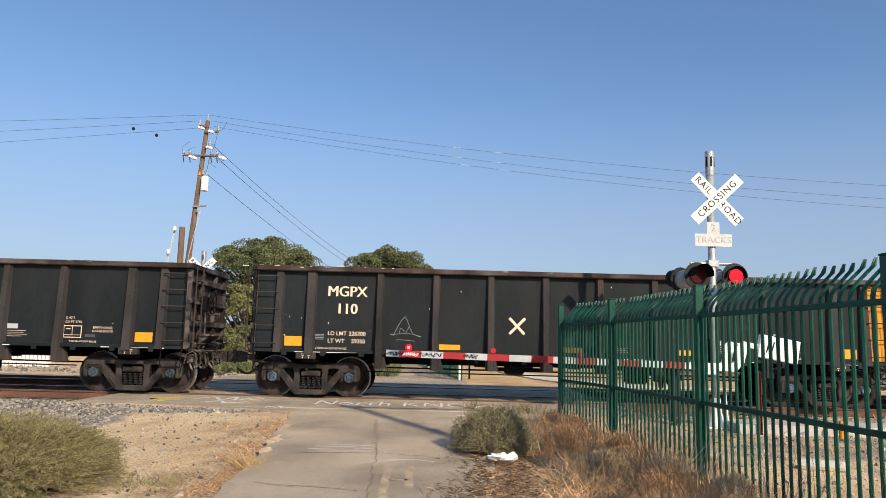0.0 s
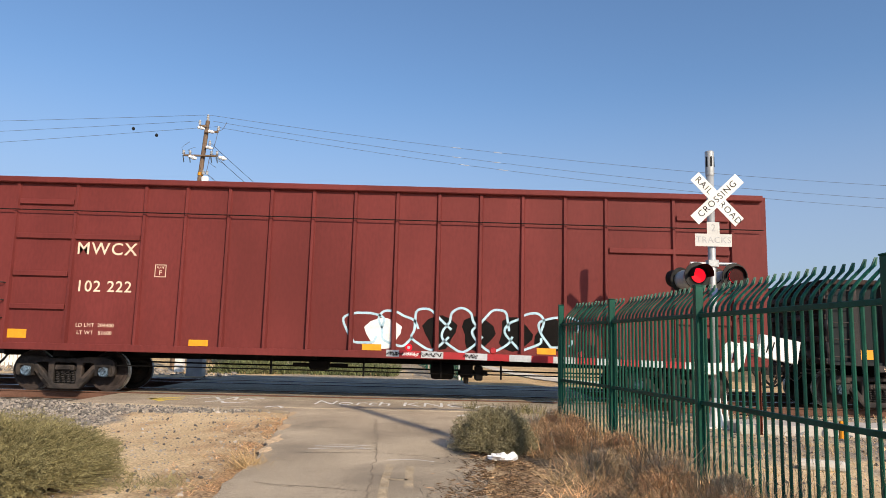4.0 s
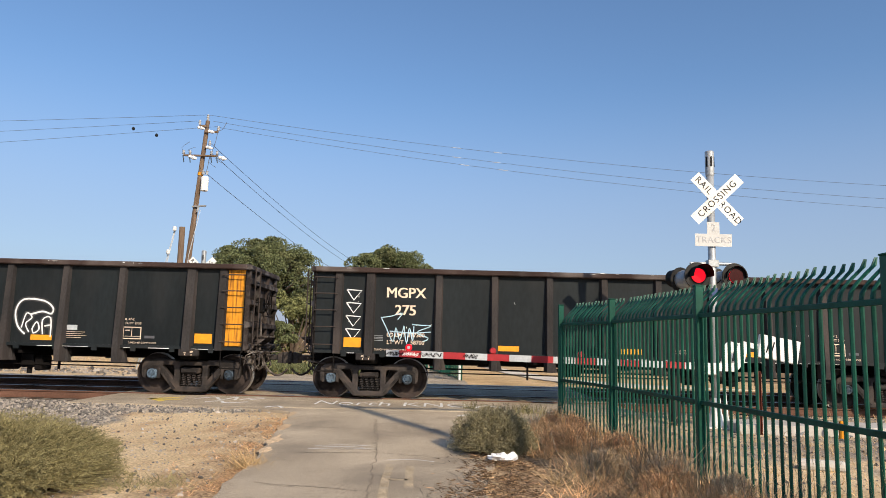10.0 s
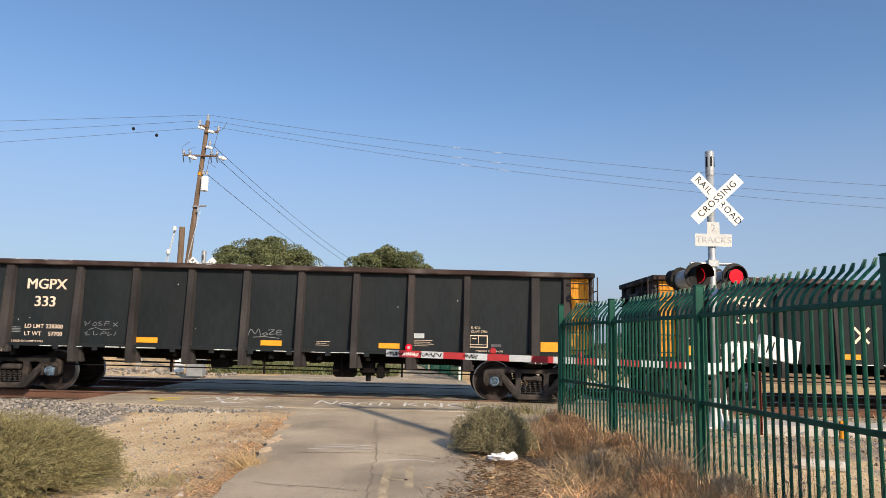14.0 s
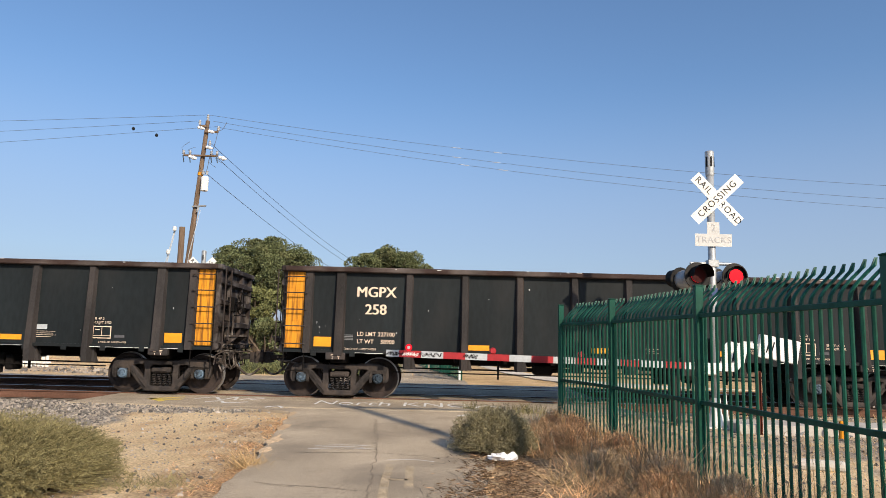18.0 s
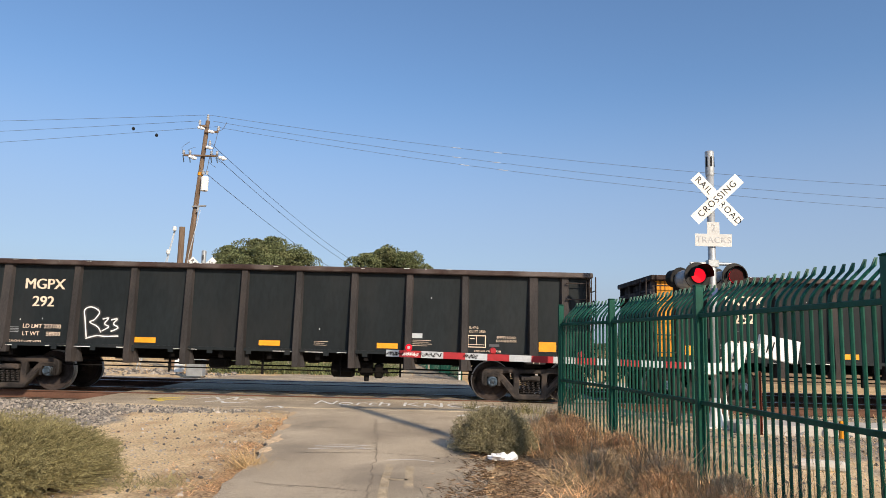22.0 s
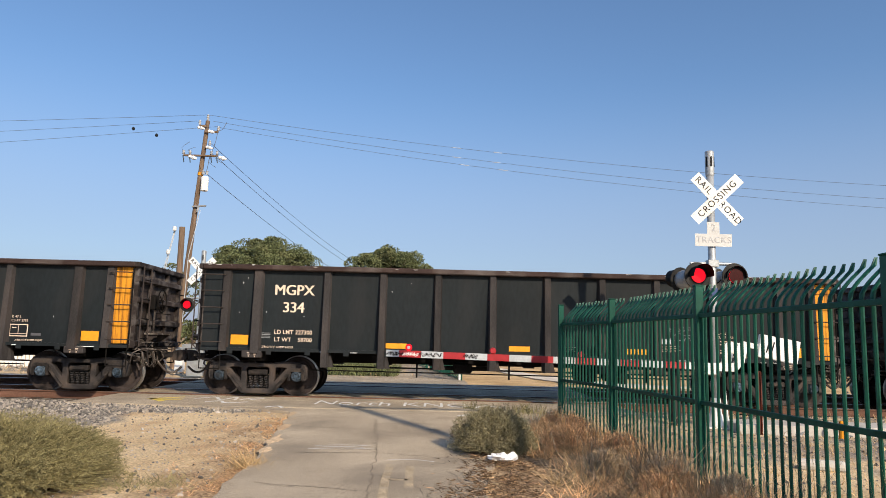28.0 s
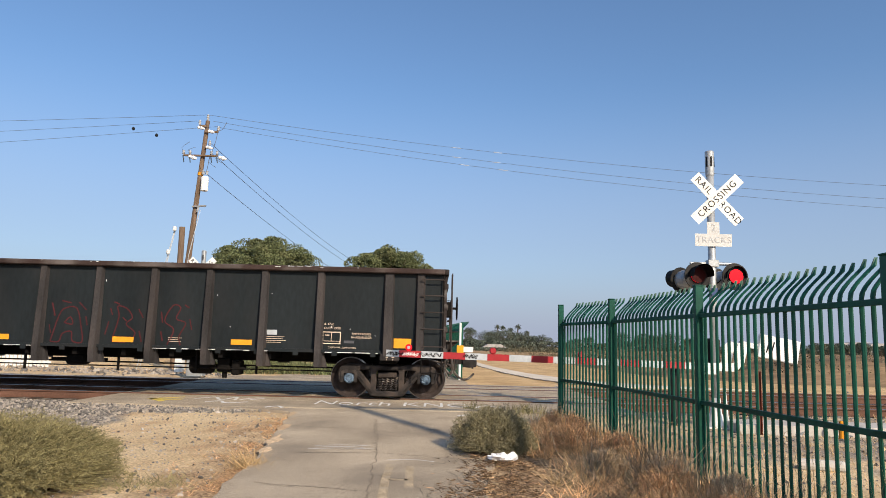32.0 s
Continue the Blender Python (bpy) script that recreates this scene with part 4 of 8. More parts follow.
def build_tall_wagon():
    w = thing("tall_red_wagon", pose(0, 17.9, 0), "tall oxide-red ribbed freight wagon with white stencils", "freight wagon", "wagons of the train")
    H, TOP, YP = 9.05, 4.81, 1.45
    for s in (-1, 1):
        part("side_panel", box(B(), -H, H, -0.012, 0.012, 0.98, TOP), REDM, w, m=pose(0, s * YP, 0))
        part("top_chord", box(B(), -H - 0.02, H + 0.02, -0.09, 0.08, TOP - 0.02, TOP + 0.12, 0.02), REDM, w, m=pose(0, s * (YP + 0.04), 0))
        part("side_sill", box(B(), -H, H, -0.09, 0.0, 0.94, 1.10, 0.01), REDM, w, m=pose(0, s * (YP + 0.04), 0, 0, 0, 0 if s < 0 else 180))
        bm = B()
        tube(bm, (-H, 0, 4.15), (H, 0, 4.10), 0.012, n=6)
        part("tie_wire", bm, UNDER, w, m=pose(0, s * (YP + 0.12), 0))
    part("roof", box(B(), -H, H, -YP, YP, TOP, TOP + 0.05), REDM, w)
    part("floor", box(B(), -H, H, -YP, YP, 0.96, 1.02), UNDER, w)
    me = rib_mesh(0.13, 1.0, TOP, False, 0.10)
    me.materials.clear()
    me.materials.append(REDM)
    xs = [-8.35, -6.97, -5.38, -4.42] + [-3.43 + 0.98 * i for i in range(8)] + [4.42, 5.38, 6.97, 8.35]
    for x in xs:
        both_sides(w, "rib", me, x, YP)
    for s in (-1, 1):
        for q in (-1, 1):
            for z in (1.92, 2.68, 3.55, 4.35):
                a, b = (6.97, 8.35) if z != 3.55 else (5.38, 8.35)
                bm = box(B(), min(q * a, q * b) + 0.07, max(q * a, q * b) - 0.07, -0.07, 0.0, z - 0.06, z + 0.06, 0.01)
                part("stiffener", bm, REDM, w, m=pose(0, s * YP, 0, 0, 0, 0 if s < 0 else 180))
        bm = box(B(), -0.012, 0.012, -YP, YP, 0.98, TOP)
        for z in np.linspace(1.3, 4.5, 7):
            prism(bm, [(0.0, z - 0.09), (0.10, z - 0.05), (0.10, z + 0.05), (0.0, z + 0.09)], -YP, YP)
        for y in (-1.4, 1.4):
            box(bm, -0.02, 0.12, y - 0.06, y + 0.06, 0.98, TOP + 0.1)
        part("end_wall", bm, REDM, w, m=pose(s * H, 0, 0, 0, 0, 0 if s > 0 else 180))
        part("coupler", COUP, None, w, m=pose(s * H, 0, 0, 0, 0, 0 if s > 0 else 180))
        part("air_hose", HOSE, None, w, m=pose(s * H, 0, 0, 0, 0, 0 if s > 0 else 180))
        for t in (-1, 1):
            ladder(w, s * 8.45, s * 8.98, -YP - 0.05, (1.25, 1.65, 2.05, 2.45), t)
    underframe(w, H, 7.11)
    for s in (-1, 1):
        add_truck(w, s * 7.11)
    ys = -YP - 0.014
    part("reflector", plate(-0.24, 0.24, -0.10, 0.10), REFL, w, "yellow reflector", m=pose(-8.10, ys, 1.30))
    for x in (-3.95, 0.0, 4.0):
        part("reflector", plate(-0.22, 0.22, -0.07, 0.07), REFL, w, "yellow reflector", m=pose(x, ys, 1.18))
    for txt, x, z, size, sp in (("MWCX", -6.20, 3.27, 0.40, 1.15), ("102 222", -6.20, 2.40, 0.36, 1.1), ("LD LMT  204400", -6.33, 1.52, 0.12, 1.05), ("LT WT   81600", -6.33, 1.35, 0.12, 1.05), ("PLATE", -4.93, 2.88, 0.06, 1.0), ("F", -4.93, 2.76, 0.15, 1.0)):
        part("lettering", text_mesh(txt, size, LETTER, sp, 0.003 if size > 0.2 else 0), None, w, "cream stencilled lettering", m=pose(x, ys, z))
    bm = B()
    for a, b, c, d in ((-5.06, -4.80, 2.66, 2.675), (-5.06, -4.80, 2.935, 2.95), (-5.06, -5.045, 2.67, 2.94), (-4.815, -4.80, 2.67, 2.94)):
        box(bm, a, b, ys - 0.002, ys, c, d)
    part("data_stencil", bm, LETTER, w, "cream outlined box")
    # pale painted tag low on the side
    bm = B()
    for k in range(7):
        cx = -0.2 + k * 0.75
        pts = [(cx + 0.42 * math.cos(a) * (1 + 0.25 * math.sin(3 * a + k)), 1.62 + 0.42 * math.sin(a) * (1 + 0.2 * math.cos(2 * a + k))) for a in np.linspace(0, 5.9, 12)]
        ribbon(bm, smooth_line(pts), 0.055, lambda p: (p.x, ys - 0.002, p.y))
    part("painted_tag", bm, SPRAYB, w, "pale blue sprayed loops")
    bm = B()
    for k in range(1):
        cx = 0.25 + k * 1.0
        pts = [(cx + 0.40 * math.cos(a) * (1 + 0.2 * math.sin(3 * a + k)), 1.50 + 0.36 * math.sin(a)) for a in np.linspace(0, 6.0, 14)]
        bm.faces.new([bm.verts.new((x, ys - 0.001, z)) for x, z in pts])
    part("painted_fill", bm, SPRAYW, w, "white sprayed fill")
    bm = B()
    for k in range(4):
        cx = 1.55 + k * 0.85
        pts = [(cx + 0.36 * math.cos(a) * (1 + 0.25 * math.sin(3 * a + k)), 1.55 + 0.40 * math.sin(a)) for a in np.linspace(0, 6.0, 14)]
        bm.faces.new([bm.verts.new((x, ys - 0.001, z)) for x, z in pts])
    part("painted_fill", bm, UNDER, w, "dark sprayed fill")
    return w

# ---- the train: wagons in order, with the place of each at the start ----
def travelled(t):
    """Metres the train has run to the left by t seconds; it gathers a little speed."""
    return 18.09 * t + 0.00775 * t * t


SIDE_Y = -1.40 - 0.014


def flat(y):
    return lambda p: (p.x, y, p.y)


def blob(wagon, x, z, w, h, mat, seed, line=0.035, y=SIDE_Y):
    """An outlined round throw-up letter: one lobed loop, a smaller loop in it and a tail."""
    rnd = random.Random(seed)
    bm = B()
    k = 11
    ph = [rnd.uniform(0.72, 1.12) for _ in range(k)]
    loop = [(x + w / 2 * math.cos(2 * math.pi * i / k) * ph[i], z + h / 2 * math.sin(2 * math.pi * i / k) * ph[(i + 3) % k]) for i in range(k)]
    ribbon(bm, smooth_line(loop, True), line, flat(y - 0.002), True)
    ix, iz, ir = x + rnd.uniform(-0.1, 0.1) * w, z + rnd.uniform(-0.15, 0.2) * h, rnd.uniform(0.10, 0.2)
    inner = [(ix + w * ir * math.cos(a), iz + h * ir * 0.8 * math.sin(a)) for a in np.linspace(0, 5.6, 8)]
    ribbon(bm, smooth_line(inner, True), line * 0.9, flat(y - 0.003), True)
    t = [(x - 0.3 * w, z - 0.34 * h), (x - 0.05 * w, z - 0.22 * h), (x + 0.18 * w, z - 0.36 * h)]
    ribbon(bm, smooth_line(t), line * 0.9, flat(y - 0.003))
    part("painted_tag", bm, mat, wagon, "outlined sprayed figure")


def spiral(cx, cy, r, n=12):
    return [(cx + r * (1 - 0.07 * i) * math.cos(i * 0.9), cy + r * (1 - 0.07 * i) * math.sin(i * 0.9)) for i in range(n)]


# sprayed figures and letters: strokes in hundredths of their width and height
GLYPHS = {
    "kay": [[(25, 3), (9, 21), (8, 50), (18, 74), (42, 99), (46, 86), (48, 70), (86, 74), (90, 66), (76, 52), (98, 19), (95, 4), (76, 0), (64, 10), (58, 32), (48, 46), (38, 42), (46, 13), (36, 5), (25, 3)], [(1, 2), (2, 30), (10, 60), (26, 84)]],
    "ay": [[(62, 2), (90, 8), (96, 25), (90, 45), (99, 70), (88, 92), (65, 99), (35, 88), (20, 68), (60, 68), (68, 75), (55, 82), (32, 80)], [(15, 8), (10, 30), (16, 52), (40, 66), (56, 70)], [(2, 20), (4, 40), (18, 62)], [(34, 22), (30, 40), (45, 53), (66, 48), (70, 30), (56, 20)], [(38, 36), (46, 30), (54, 42)]],
    "tee": [[(28, 0), (20, 28), (28, 62), (34, 74), (18, 78), (4, 70), (2, 88), (25, 100), (45, 97), (62, 86), (92, 78), (99, 68), (82, 60), (60, 58), (48, 45), (46, 30), (70, 33), (88, 24), (86, 5), (60, 0)], [(12, 2), (10, 30), (20, 60)]],
    "ee": [[(35, 0), (15, 25), (12, 55), (20, 78), (35, 94), (55, 99), (78, 86), (88, 75), (78, 66), (56, 64), (70, 55), (72, 44), (58, 36), (70, 32), (92, 30), (99, 18), (90, 3), (60, 0)], [(18, 0), (2, 30), (4, 65), (18, 85), (32, 93)]],
    "sharp_kay": [[(5, 5), (3, 25), (12, 55), (20, 70), (50, 100), (48, 62), (55, 72), (95, 70), (100, 58), (75, 53), (85, 40), (95, 20)], [(50, 5), (45, 30), (55, 48), (62, 30), (64, 3)]],
    "house": [[(2, 4), (5, 30), (25, 72), (66, 100), (68, 85), (100, 45), (98, 4)], [(25, 4), (30, 30), (60, 36), (64, 30), (58, 2)], [(52, 56), (60, 62), (68, 56), (60, 50), (52, 56)]],
    "sharp_tee": [[(2, 2), (8, 30), (25, 66), (6, 62), (3, 76), (25, 93), (55, 100), (80, 90), (98, 68), (86, 54), (68, 63), (62, 40), (66, 15), (74, 32), (96, 12)]],
    "sharp_ee": [[(2, 2), (5, 30), (25, 72), (30, 94), (50, 100), (75, 92), (97, 78), (86, 65), (58, 72), (55, 60), (68, 55), (72, 28), (56, 25)], [(72, 20), (90, 38), (100, 15)]],
    "fin_ay": [[(45, 3), (3, 10), (3, 25), (20, 58), (6, 62), (9, 95), (25, 88), (42, 92), (55, 86)], [(55, 88), (72, 90), (90, 60), (98, 20), (94, 2), (70, 4)], [(64, 80), (80, 45), (88, 12)], [(66, 86), (74, 72), (70, 66), (80, 58), (76, 48), (86, 42), (82, 30), (92, 26), (86, 16), (94, 10)], [(32, 10), (32, 30), (52, 34), (58, 12)], [(44, 50), (48, 50)], [(22, 92), (24, 98), (34, 88)]],
    "fin_bee": [[(5, 10), (2, 32), (15, 35), (22, 55), (10, 58), (22, 78), (28, 100), (45, 85), (70, 76), (82, 60), (78, 45), (65, 42)], [(66, 42), (84, 30), (80, 12), (60, 3), (30, 8), (8, 12)], [(80, 72), (96, 68), (92, 50), (98, 35), (96, 18), (75, 2), (45, 0)], [(86, 68), (92, 60), (84, 52), (94, 44), (86, 36), (95, 26), (84, 18), (86, 8), (70, 8), (62, 1)], [(52, 54), (56, 54)], [(58, 30), (60, 26)], [(48, 98), (52, 84), (68, 82)]],
    "fin_pee": [[(2, 75), (12, 95), (40, 100), (60, 88), (58, 70), (40, 60), (15, 62), (4, 70)], [(60, 92), (72, 80), (66, 66), (48, 58)], [(48, 57), (20, 52), (8, 35), (20, 8), (40, 2), (75, 4), (100, 12), (90, 28), (60, 30), (70, 20), (80, 26), (95, 34), (90, 50), (84, 76), (76, 40)], [(72, 40), (78, 75)]],
    "bulb": [[(40, 2), (10, 10), (2, 30), (10, 52), (5, 70), (18, 80), (22, 95), (45, 100), (75, 96), (80, 75), (62, 60), (60, 50), (98, 62), (100, 5), (60, 0), (40, 2)], [(50, 95), (48, 60)], [(28, 35), (40, 45), (56, 38), (58, 20), (45, 10)]],
    "drop": [[(55, 99), (62, 82), (85, 68), (100, 45), (92, 18), (65, 2), (35, 3), (10, 22), (2, 50), (12, 78), (32, 93), (55, 99)], spiral(50, 48, 26)],
    "zed": [[(25, 22), (22, 55), (30, 85), (28, 97), (38, 84), (68, 86), (84, 98), (86, 80), (62, 50), (58, 40), (95, 56)], [(98, 16), (60, 18), (30, 20)], [(35, 70), (48, 62), (46, 45)], [(56, 30), (68, 40), (82, 30)], [(22, 28), (4, 26), (2, 12), (18, 12), (16, 20), (10, 18)], [(14, 4), (40, 8), (55, 2), (45, 14), (56, 4)]],
    "hook": [[(95, 2), (40, 6), (12, 30), (4, 60), (20, 88), (50, 98), (68, 98), (62, 86), (72, 72), (64, 58), (45, 50), (40, 38)], [(40, 38), (70, 58), (95, 45), (100, 5)], spiral(40, 70, 18, 10), [(50, 8), (50, 36)]],
    "mask": [[(30, 15), (32, 75), (45, 88), (82, 84), (85, 72), (62, 50), (72, 40), (92, 48), (95, 20)], [(30, 12), (95, 10)], [(35, 22), (42, 28), (48, 20), (56, 28), (62, 20), (70, 28), (76, 20), (84, 28), (90, 20)], [(38, 70), (48, 66), (48, 52)], [(32, 96), (45, 100), (62, 97), (48, 92), (32, 96)], [(2, 40), (0, 62), (18, 70), (28, 60), (10, 45), (25, 55)], [(98, 60), (80, 68), (74, 58), (90, 52)], [(60, 35), (72, 40), (82, 32)]],
    "bell": [[(30, 55), (40, 100), (48, 70), (56, 100), (66, 55)], [(0, 48), (30, 56), (66, 56), (100, 46), (68, 36), (30, 36), (0, 48)], [(40, 34), (42, 15), (32, 10)], [(56, 34), (50, 15), (66, 2)]],
    "bubble_tag": [[(15, 98), (8, 85), (20, 80), (12, 70)], [(18, 75), (14, 60), (28, 62), (30, 78), (18, 75)], [(40, 85), (55, 92), (62, 82), (50, 74), (42, 82)], [(8, 60), (32, 48), (58, 14)], [(46, 60), (50, 30), (60, 32)], [(60, 62), (76, 58), (62, 45), (78, 38), (62, 24)], [(92, 78), (82, 40), (98, 30)], [(70, 28), (92, 22), (78, 10), (80, 0)], [(18, 50), (40, 58), (34, 70)]],
    "wide_tag": [[(5, 5), (20, 95), (35, 80), (15, 55), (35, 35), (10, 10)], [(30, 10), (32, 95), (50, 85), (36, 60), (48, 30)], [(42, 40), (55, 50), (60, 20), (42, 8), (38, 30)], [(62, 95), (60, 35), (72, 38)], [(60, 90), (95, 95)], [(75, 92), (72, 20)], [(78, 10), (80, 70), (92, 0), (98, 80)]],
    "yes": [[(15, 60), (22, 90), (30, 60), (42, 95), (35, 40), (32, 0)], [(48, 0), (46, 50), (75, 85), (55, 80), (40, 85)], [(46, 45), (72, 52)], [(95, 88), (72, 68), (92, 45), (90, 10)], [(0, 28), (12, 42), (25, 30), (40, 38)], [(45, 10), (80, 18)]],
    "cloud": [[(30, 15), (10, 35), (2, 70), (20, 98), (70, 96), (95, 80), (92, 65), (70, 70), (40, 62)], [(20, 30), (30, 65), (45, 55), (30, 40), (40, 20)], [(48, 30), (58, 45), (65, 28), (52, 18), (47, 30)], [(75, 15), (72, 50), (92, 55), (95, 10)], [(78, 35), (92, 38)]],
    "spike": [[(0, 85), (20, 90), (42, 100), (33, 80)], [(0, 85), (12, 50), (25, 12), (30, 55), (38, 18), (46, 60)], [(46, 60), (52, 8), (57, 55), (64, 16), (66, 60)], [(62, 66), (82, 64), (100, 62), (72, 42), (95, 25), (84, 14)], [(18, 44), (60, 40), (100, 44)]],
    "rising_tag": [[(3, 20), (6, 62)], [(4, 42), (18, 45)], [(18, 20), (19, 66)], [(28, 38), (28, 75), (40, 68), (30, 58), (42, 48), (28, 38)], [(46, 62), (55, 95), (62, 65)], [(48, 74), (60, 76)], [(68, 75), (70, 100)], [(84, 100), (70, 86), (88, 78)], [(45, 20), (62, 38), (74, 46)], [(58, 20), (72, 36)], [(80, 5), (96, 32)], [(78, 28), (98, 12)], [(88, 2), (88, 36)], [(14, 84), (30, 100)], [(12, 96), (32, 88)], [(22, 80), (22, 102)]],
    "two_rows": [[(5, 60), (2, 85), (10, 70), (18, 90)], [(25, 70), (32, 82), (38, 70), (28, 62), (25, 70)], [(50, 88), (42, 78), (52, 70), (42, 62)], [(60, 62), (62, 85), (75, 86)], [(62, 74), (74, 75)], [(85, 60), (98, 85)], [(85, 80), (98, 62)], [(15, 40), (35, 52), (55, 42), (80, 48)], [(2, 20), (12, 30), (8, 12), (20, 14)], [(30, 32), (32, 12), (45, 20)], [(50, 12), (58, 32), (68, 25), (52, 22)], [(75, 32), (72, 12), (85, 20)], [(90, 10), (96, 32)]],
    "thicket_tag": [[(10, 90), (5, 50), (30, 55), (20, 30)], [(30, 95), (40, 60), (55, 98), (50, 55)], [(20, 20), (45, 45), (70, 25), (60, 10), (35, 12)], [(65, 90), (80, 98), (72, 75), (90, 80), (85, 60)], [(15, 70), (60, 72)], [(30, 5), (50, 12), (42, 0)], [(28, 40), (70, 55)]],
    "tent": [[(5, 40), (10, 75), (30, 88), (60, 85), (90, 60), (98, 30)], [(20, 20), (18, 60), (32, 40), (22, 22)], [(30, 80), (34, 50)], [(48, 80), (44, 55), (55, 60)], [(62, 78), (60, 52)], [(72, 72), (70, 50), (80, 56)], [(40, 28), (60, 40), (85, 25), (95, 15)], [(62, 95), (70, 100), (64, 90), (74, 90)], [(4, 92), (18, 84)], [(4, 82), (16, 96)]],
    "thin_pee": [[(10, 0), (22, 98), (5, 90)], [(22, 98), (60, 90), (60, 62), (20, 50)], [(2, 60), (20, 40)], [(5, 35), (18, 65)]],
    "thin_eight": [[(70, 95), (35, 85), (30, 65), (70, 45), (75, 20), (40, 5), (20, 25), (75, 75), (95, 92)]],
    "thin_eff": [[(70, 98), (40, 90), (48, 50), (40, 0)], [(10, 45), (90, 62)], [(20, 92), (70, 96)]],
    "r_threes": [[(12, 5), (5, 60), (2, 90), (20, 100), (42, 85), (30, 60), (18, 52), (40, 38), (50, 20)], [(52, 62), (68, 66), (58, 48), (70, 38), (52, 25)], [(75, 60), (92, 64), (82, 48), (95, 36), (76, 24)], [(10, 0), (40, 10), (60, 8), (98, 10)]],
    "crown_tag": [[(25, 60), (5, 55), (20, 40), (22, 22), (2, 25)], [(35, 40), (52, 48), (45, 58), (34, 45), (42, 22), (56, 28)], [(62, 20), (66, 55), (80, 52), (98, 60), (95, 30), (80, 5)], [(35, 80), (45, 70), (48, 100), (55, 72), (68, 85)]],
    "low_tag": [[(0, 30), (8, 90), (20, 50), (30, 95), (36, 35)], [(42, 50), (50, 62), (56, 48), (46, 38), (42, 50)], [(58, 85), (75, 88), (60, 50), (76, 52)], [(82, 62), (95, 72), (90, 88), (80, 70), (84, 45), (98, 48)], [(15, 20), (50, 26), (90, 15)]],
    "horned": [[(0, 70), (0, 84), (25, 90), (45, 100), (60, 96)], [(0, 70), (18, 72), (8, 45), (4, 25), (20, 8), (45, 2), (42, 12), (22, 25), (20, 38), (36, 70)], [(62, 94), (56, 80), (62, 68), (90, 55), (100, 40), (95, 18), (82, 0), (75, 5), (82, 20), (74, 45), (40, 62), (36, 72)], [(10, 22), (76, 42)], [(22, 35), (72, 44), (38, 58)]],
    "shard_ay": [[(8, 2), (25, 60), (40, 78), (70, 78), (85, 35), (90, 2), (65, 4), (60, 25), (38, 20), (30, 2), (8, 2)], [(40, 45), (55, 58), (62, 42), (40, 45)], [(15, 60), (5, 90)], [(75, 92), (95, 75)], [(95, 60), (100, 40)], [(2, 40), (8, 20)], [(30, 95), (55, 90)]],
    "shard_bee": [[(20, 5), (35, 60), (30, 85), (55, 80), (70, 60), (55, 45), (80, 25), (60, 5), (20, 5)], [(45, 60), (55, 52)], [(10, 50), (2, 20)], [(85, 80), (98, 60)], [(20, 95), (35, 90)], [(90, 30), (98, 5)], [(12, 80), (18, 65)]],
    "shard_ess": [[(30, 0), (45, 35), (20, 55), (40, 90), (60, 85), (50, 60), (75, 50), (60, 20), (65, 0)], [(10, 75), (15, 50)], [(70, 92), (82, 85)], [(85, 60), (92, 35)], [(12, 30), (18, 8)]],
    "pyramid": [[(10, 25), (45, 95), (70, 40), (95, 25)], [(0, 30), (60, 35), (100, 25)], [(30, 35), (35, 55), (50, 40), (60, 60)], [(20, 10), (35, 12), (80, 8)], [(45, 95), (52, 100)]],
    "loose_zed": [[(15, 100), (5, 60), (0, 45), (50, 50), (20, 36), (80, 55), (50, 40), (98, 35), (95, 80)], [(30, 45), (30, 15), (60, 20), (55, 30), (30, 22), (8, -5)]],
    "round_tag": [[(5, 20), (15, 75), (35, 78), (38, 55), (18, 45), (2, 10)], [(20, 40), (28, 15), (36, 38), (42, 10)], [(50, 30), (46, 10), (56, 28), (50, 45)], [(66, 42), (60, 28), (70, 14), (82, 24), (78, 42), (66, 42)], [(42, 70), (60, 100), (64, 70), (80, 90), (90, 60), (70, 55)], [(58, 60), (76, 75), (88, 40), (99, 30)]],
}


def figure(wagon, kind, x, z, w, h, mat, line=0.034, halo=None, y=SIDE_Y):
    """A sprayed throw-up drawn by its strokes, with a soft overspray under it where the paint was thick."""
    bm, soft = B(), B()
    for k, pts in enumerate(GLYPHS[kind]):
        run = smooth_line([(x + (a / 100 - 0.5) * w, z + (b / 100 - 0.5) * h) for a, b in pts])
        ribbon(bm, run, line * (0.85 + 0.3 * noise.noise((k * 3.1, x, 1))), flat(y - 0.003 - 0.0005 * k))
        ribbon(soft, run, line * 2.6, flat(y - 0.0015 - 0.00005 * k))
    if halo:
        part("overspray", soft, halo, wagon, "soft overspray round the strokes")
    else:
        soft.free()
    part("painted_figure", bm, mat, wagon, "outlined sprayed figure")


def cross(wagon, x, z, s, mat):
    bm = B()
    for a, b in (((-s, -s), (s, s)), ((-s, s), (s * 0.9, -s))):
        ribbon(bm, [Vector((x + a[0], z + a[1])), Vector((x + b[0], z + b[1]))], 0.06, flat(SIDE_Y - 0.002 - 0.001 * (a[1] > 0)))
    part("painted_cross", bm, mat, wagon, "sprayed cross")


def diamonds(wagon, x, mat):
    """A column of sharp triangles."""
    bm = B()
    for k in range(4):
        z = 1.35 + k * 0.3
        tri = [Vector(p) for p in ((x - 0.17, z + 0.24), (x + 0.17, z + 0.22), (x, z))]
        ribbon(bm, tri + [tri[0]], 0.03, flat(SIDE_Y - 0.002))
    part("painted_tag", bm, mat, wagon, "column of sprayed triangles")


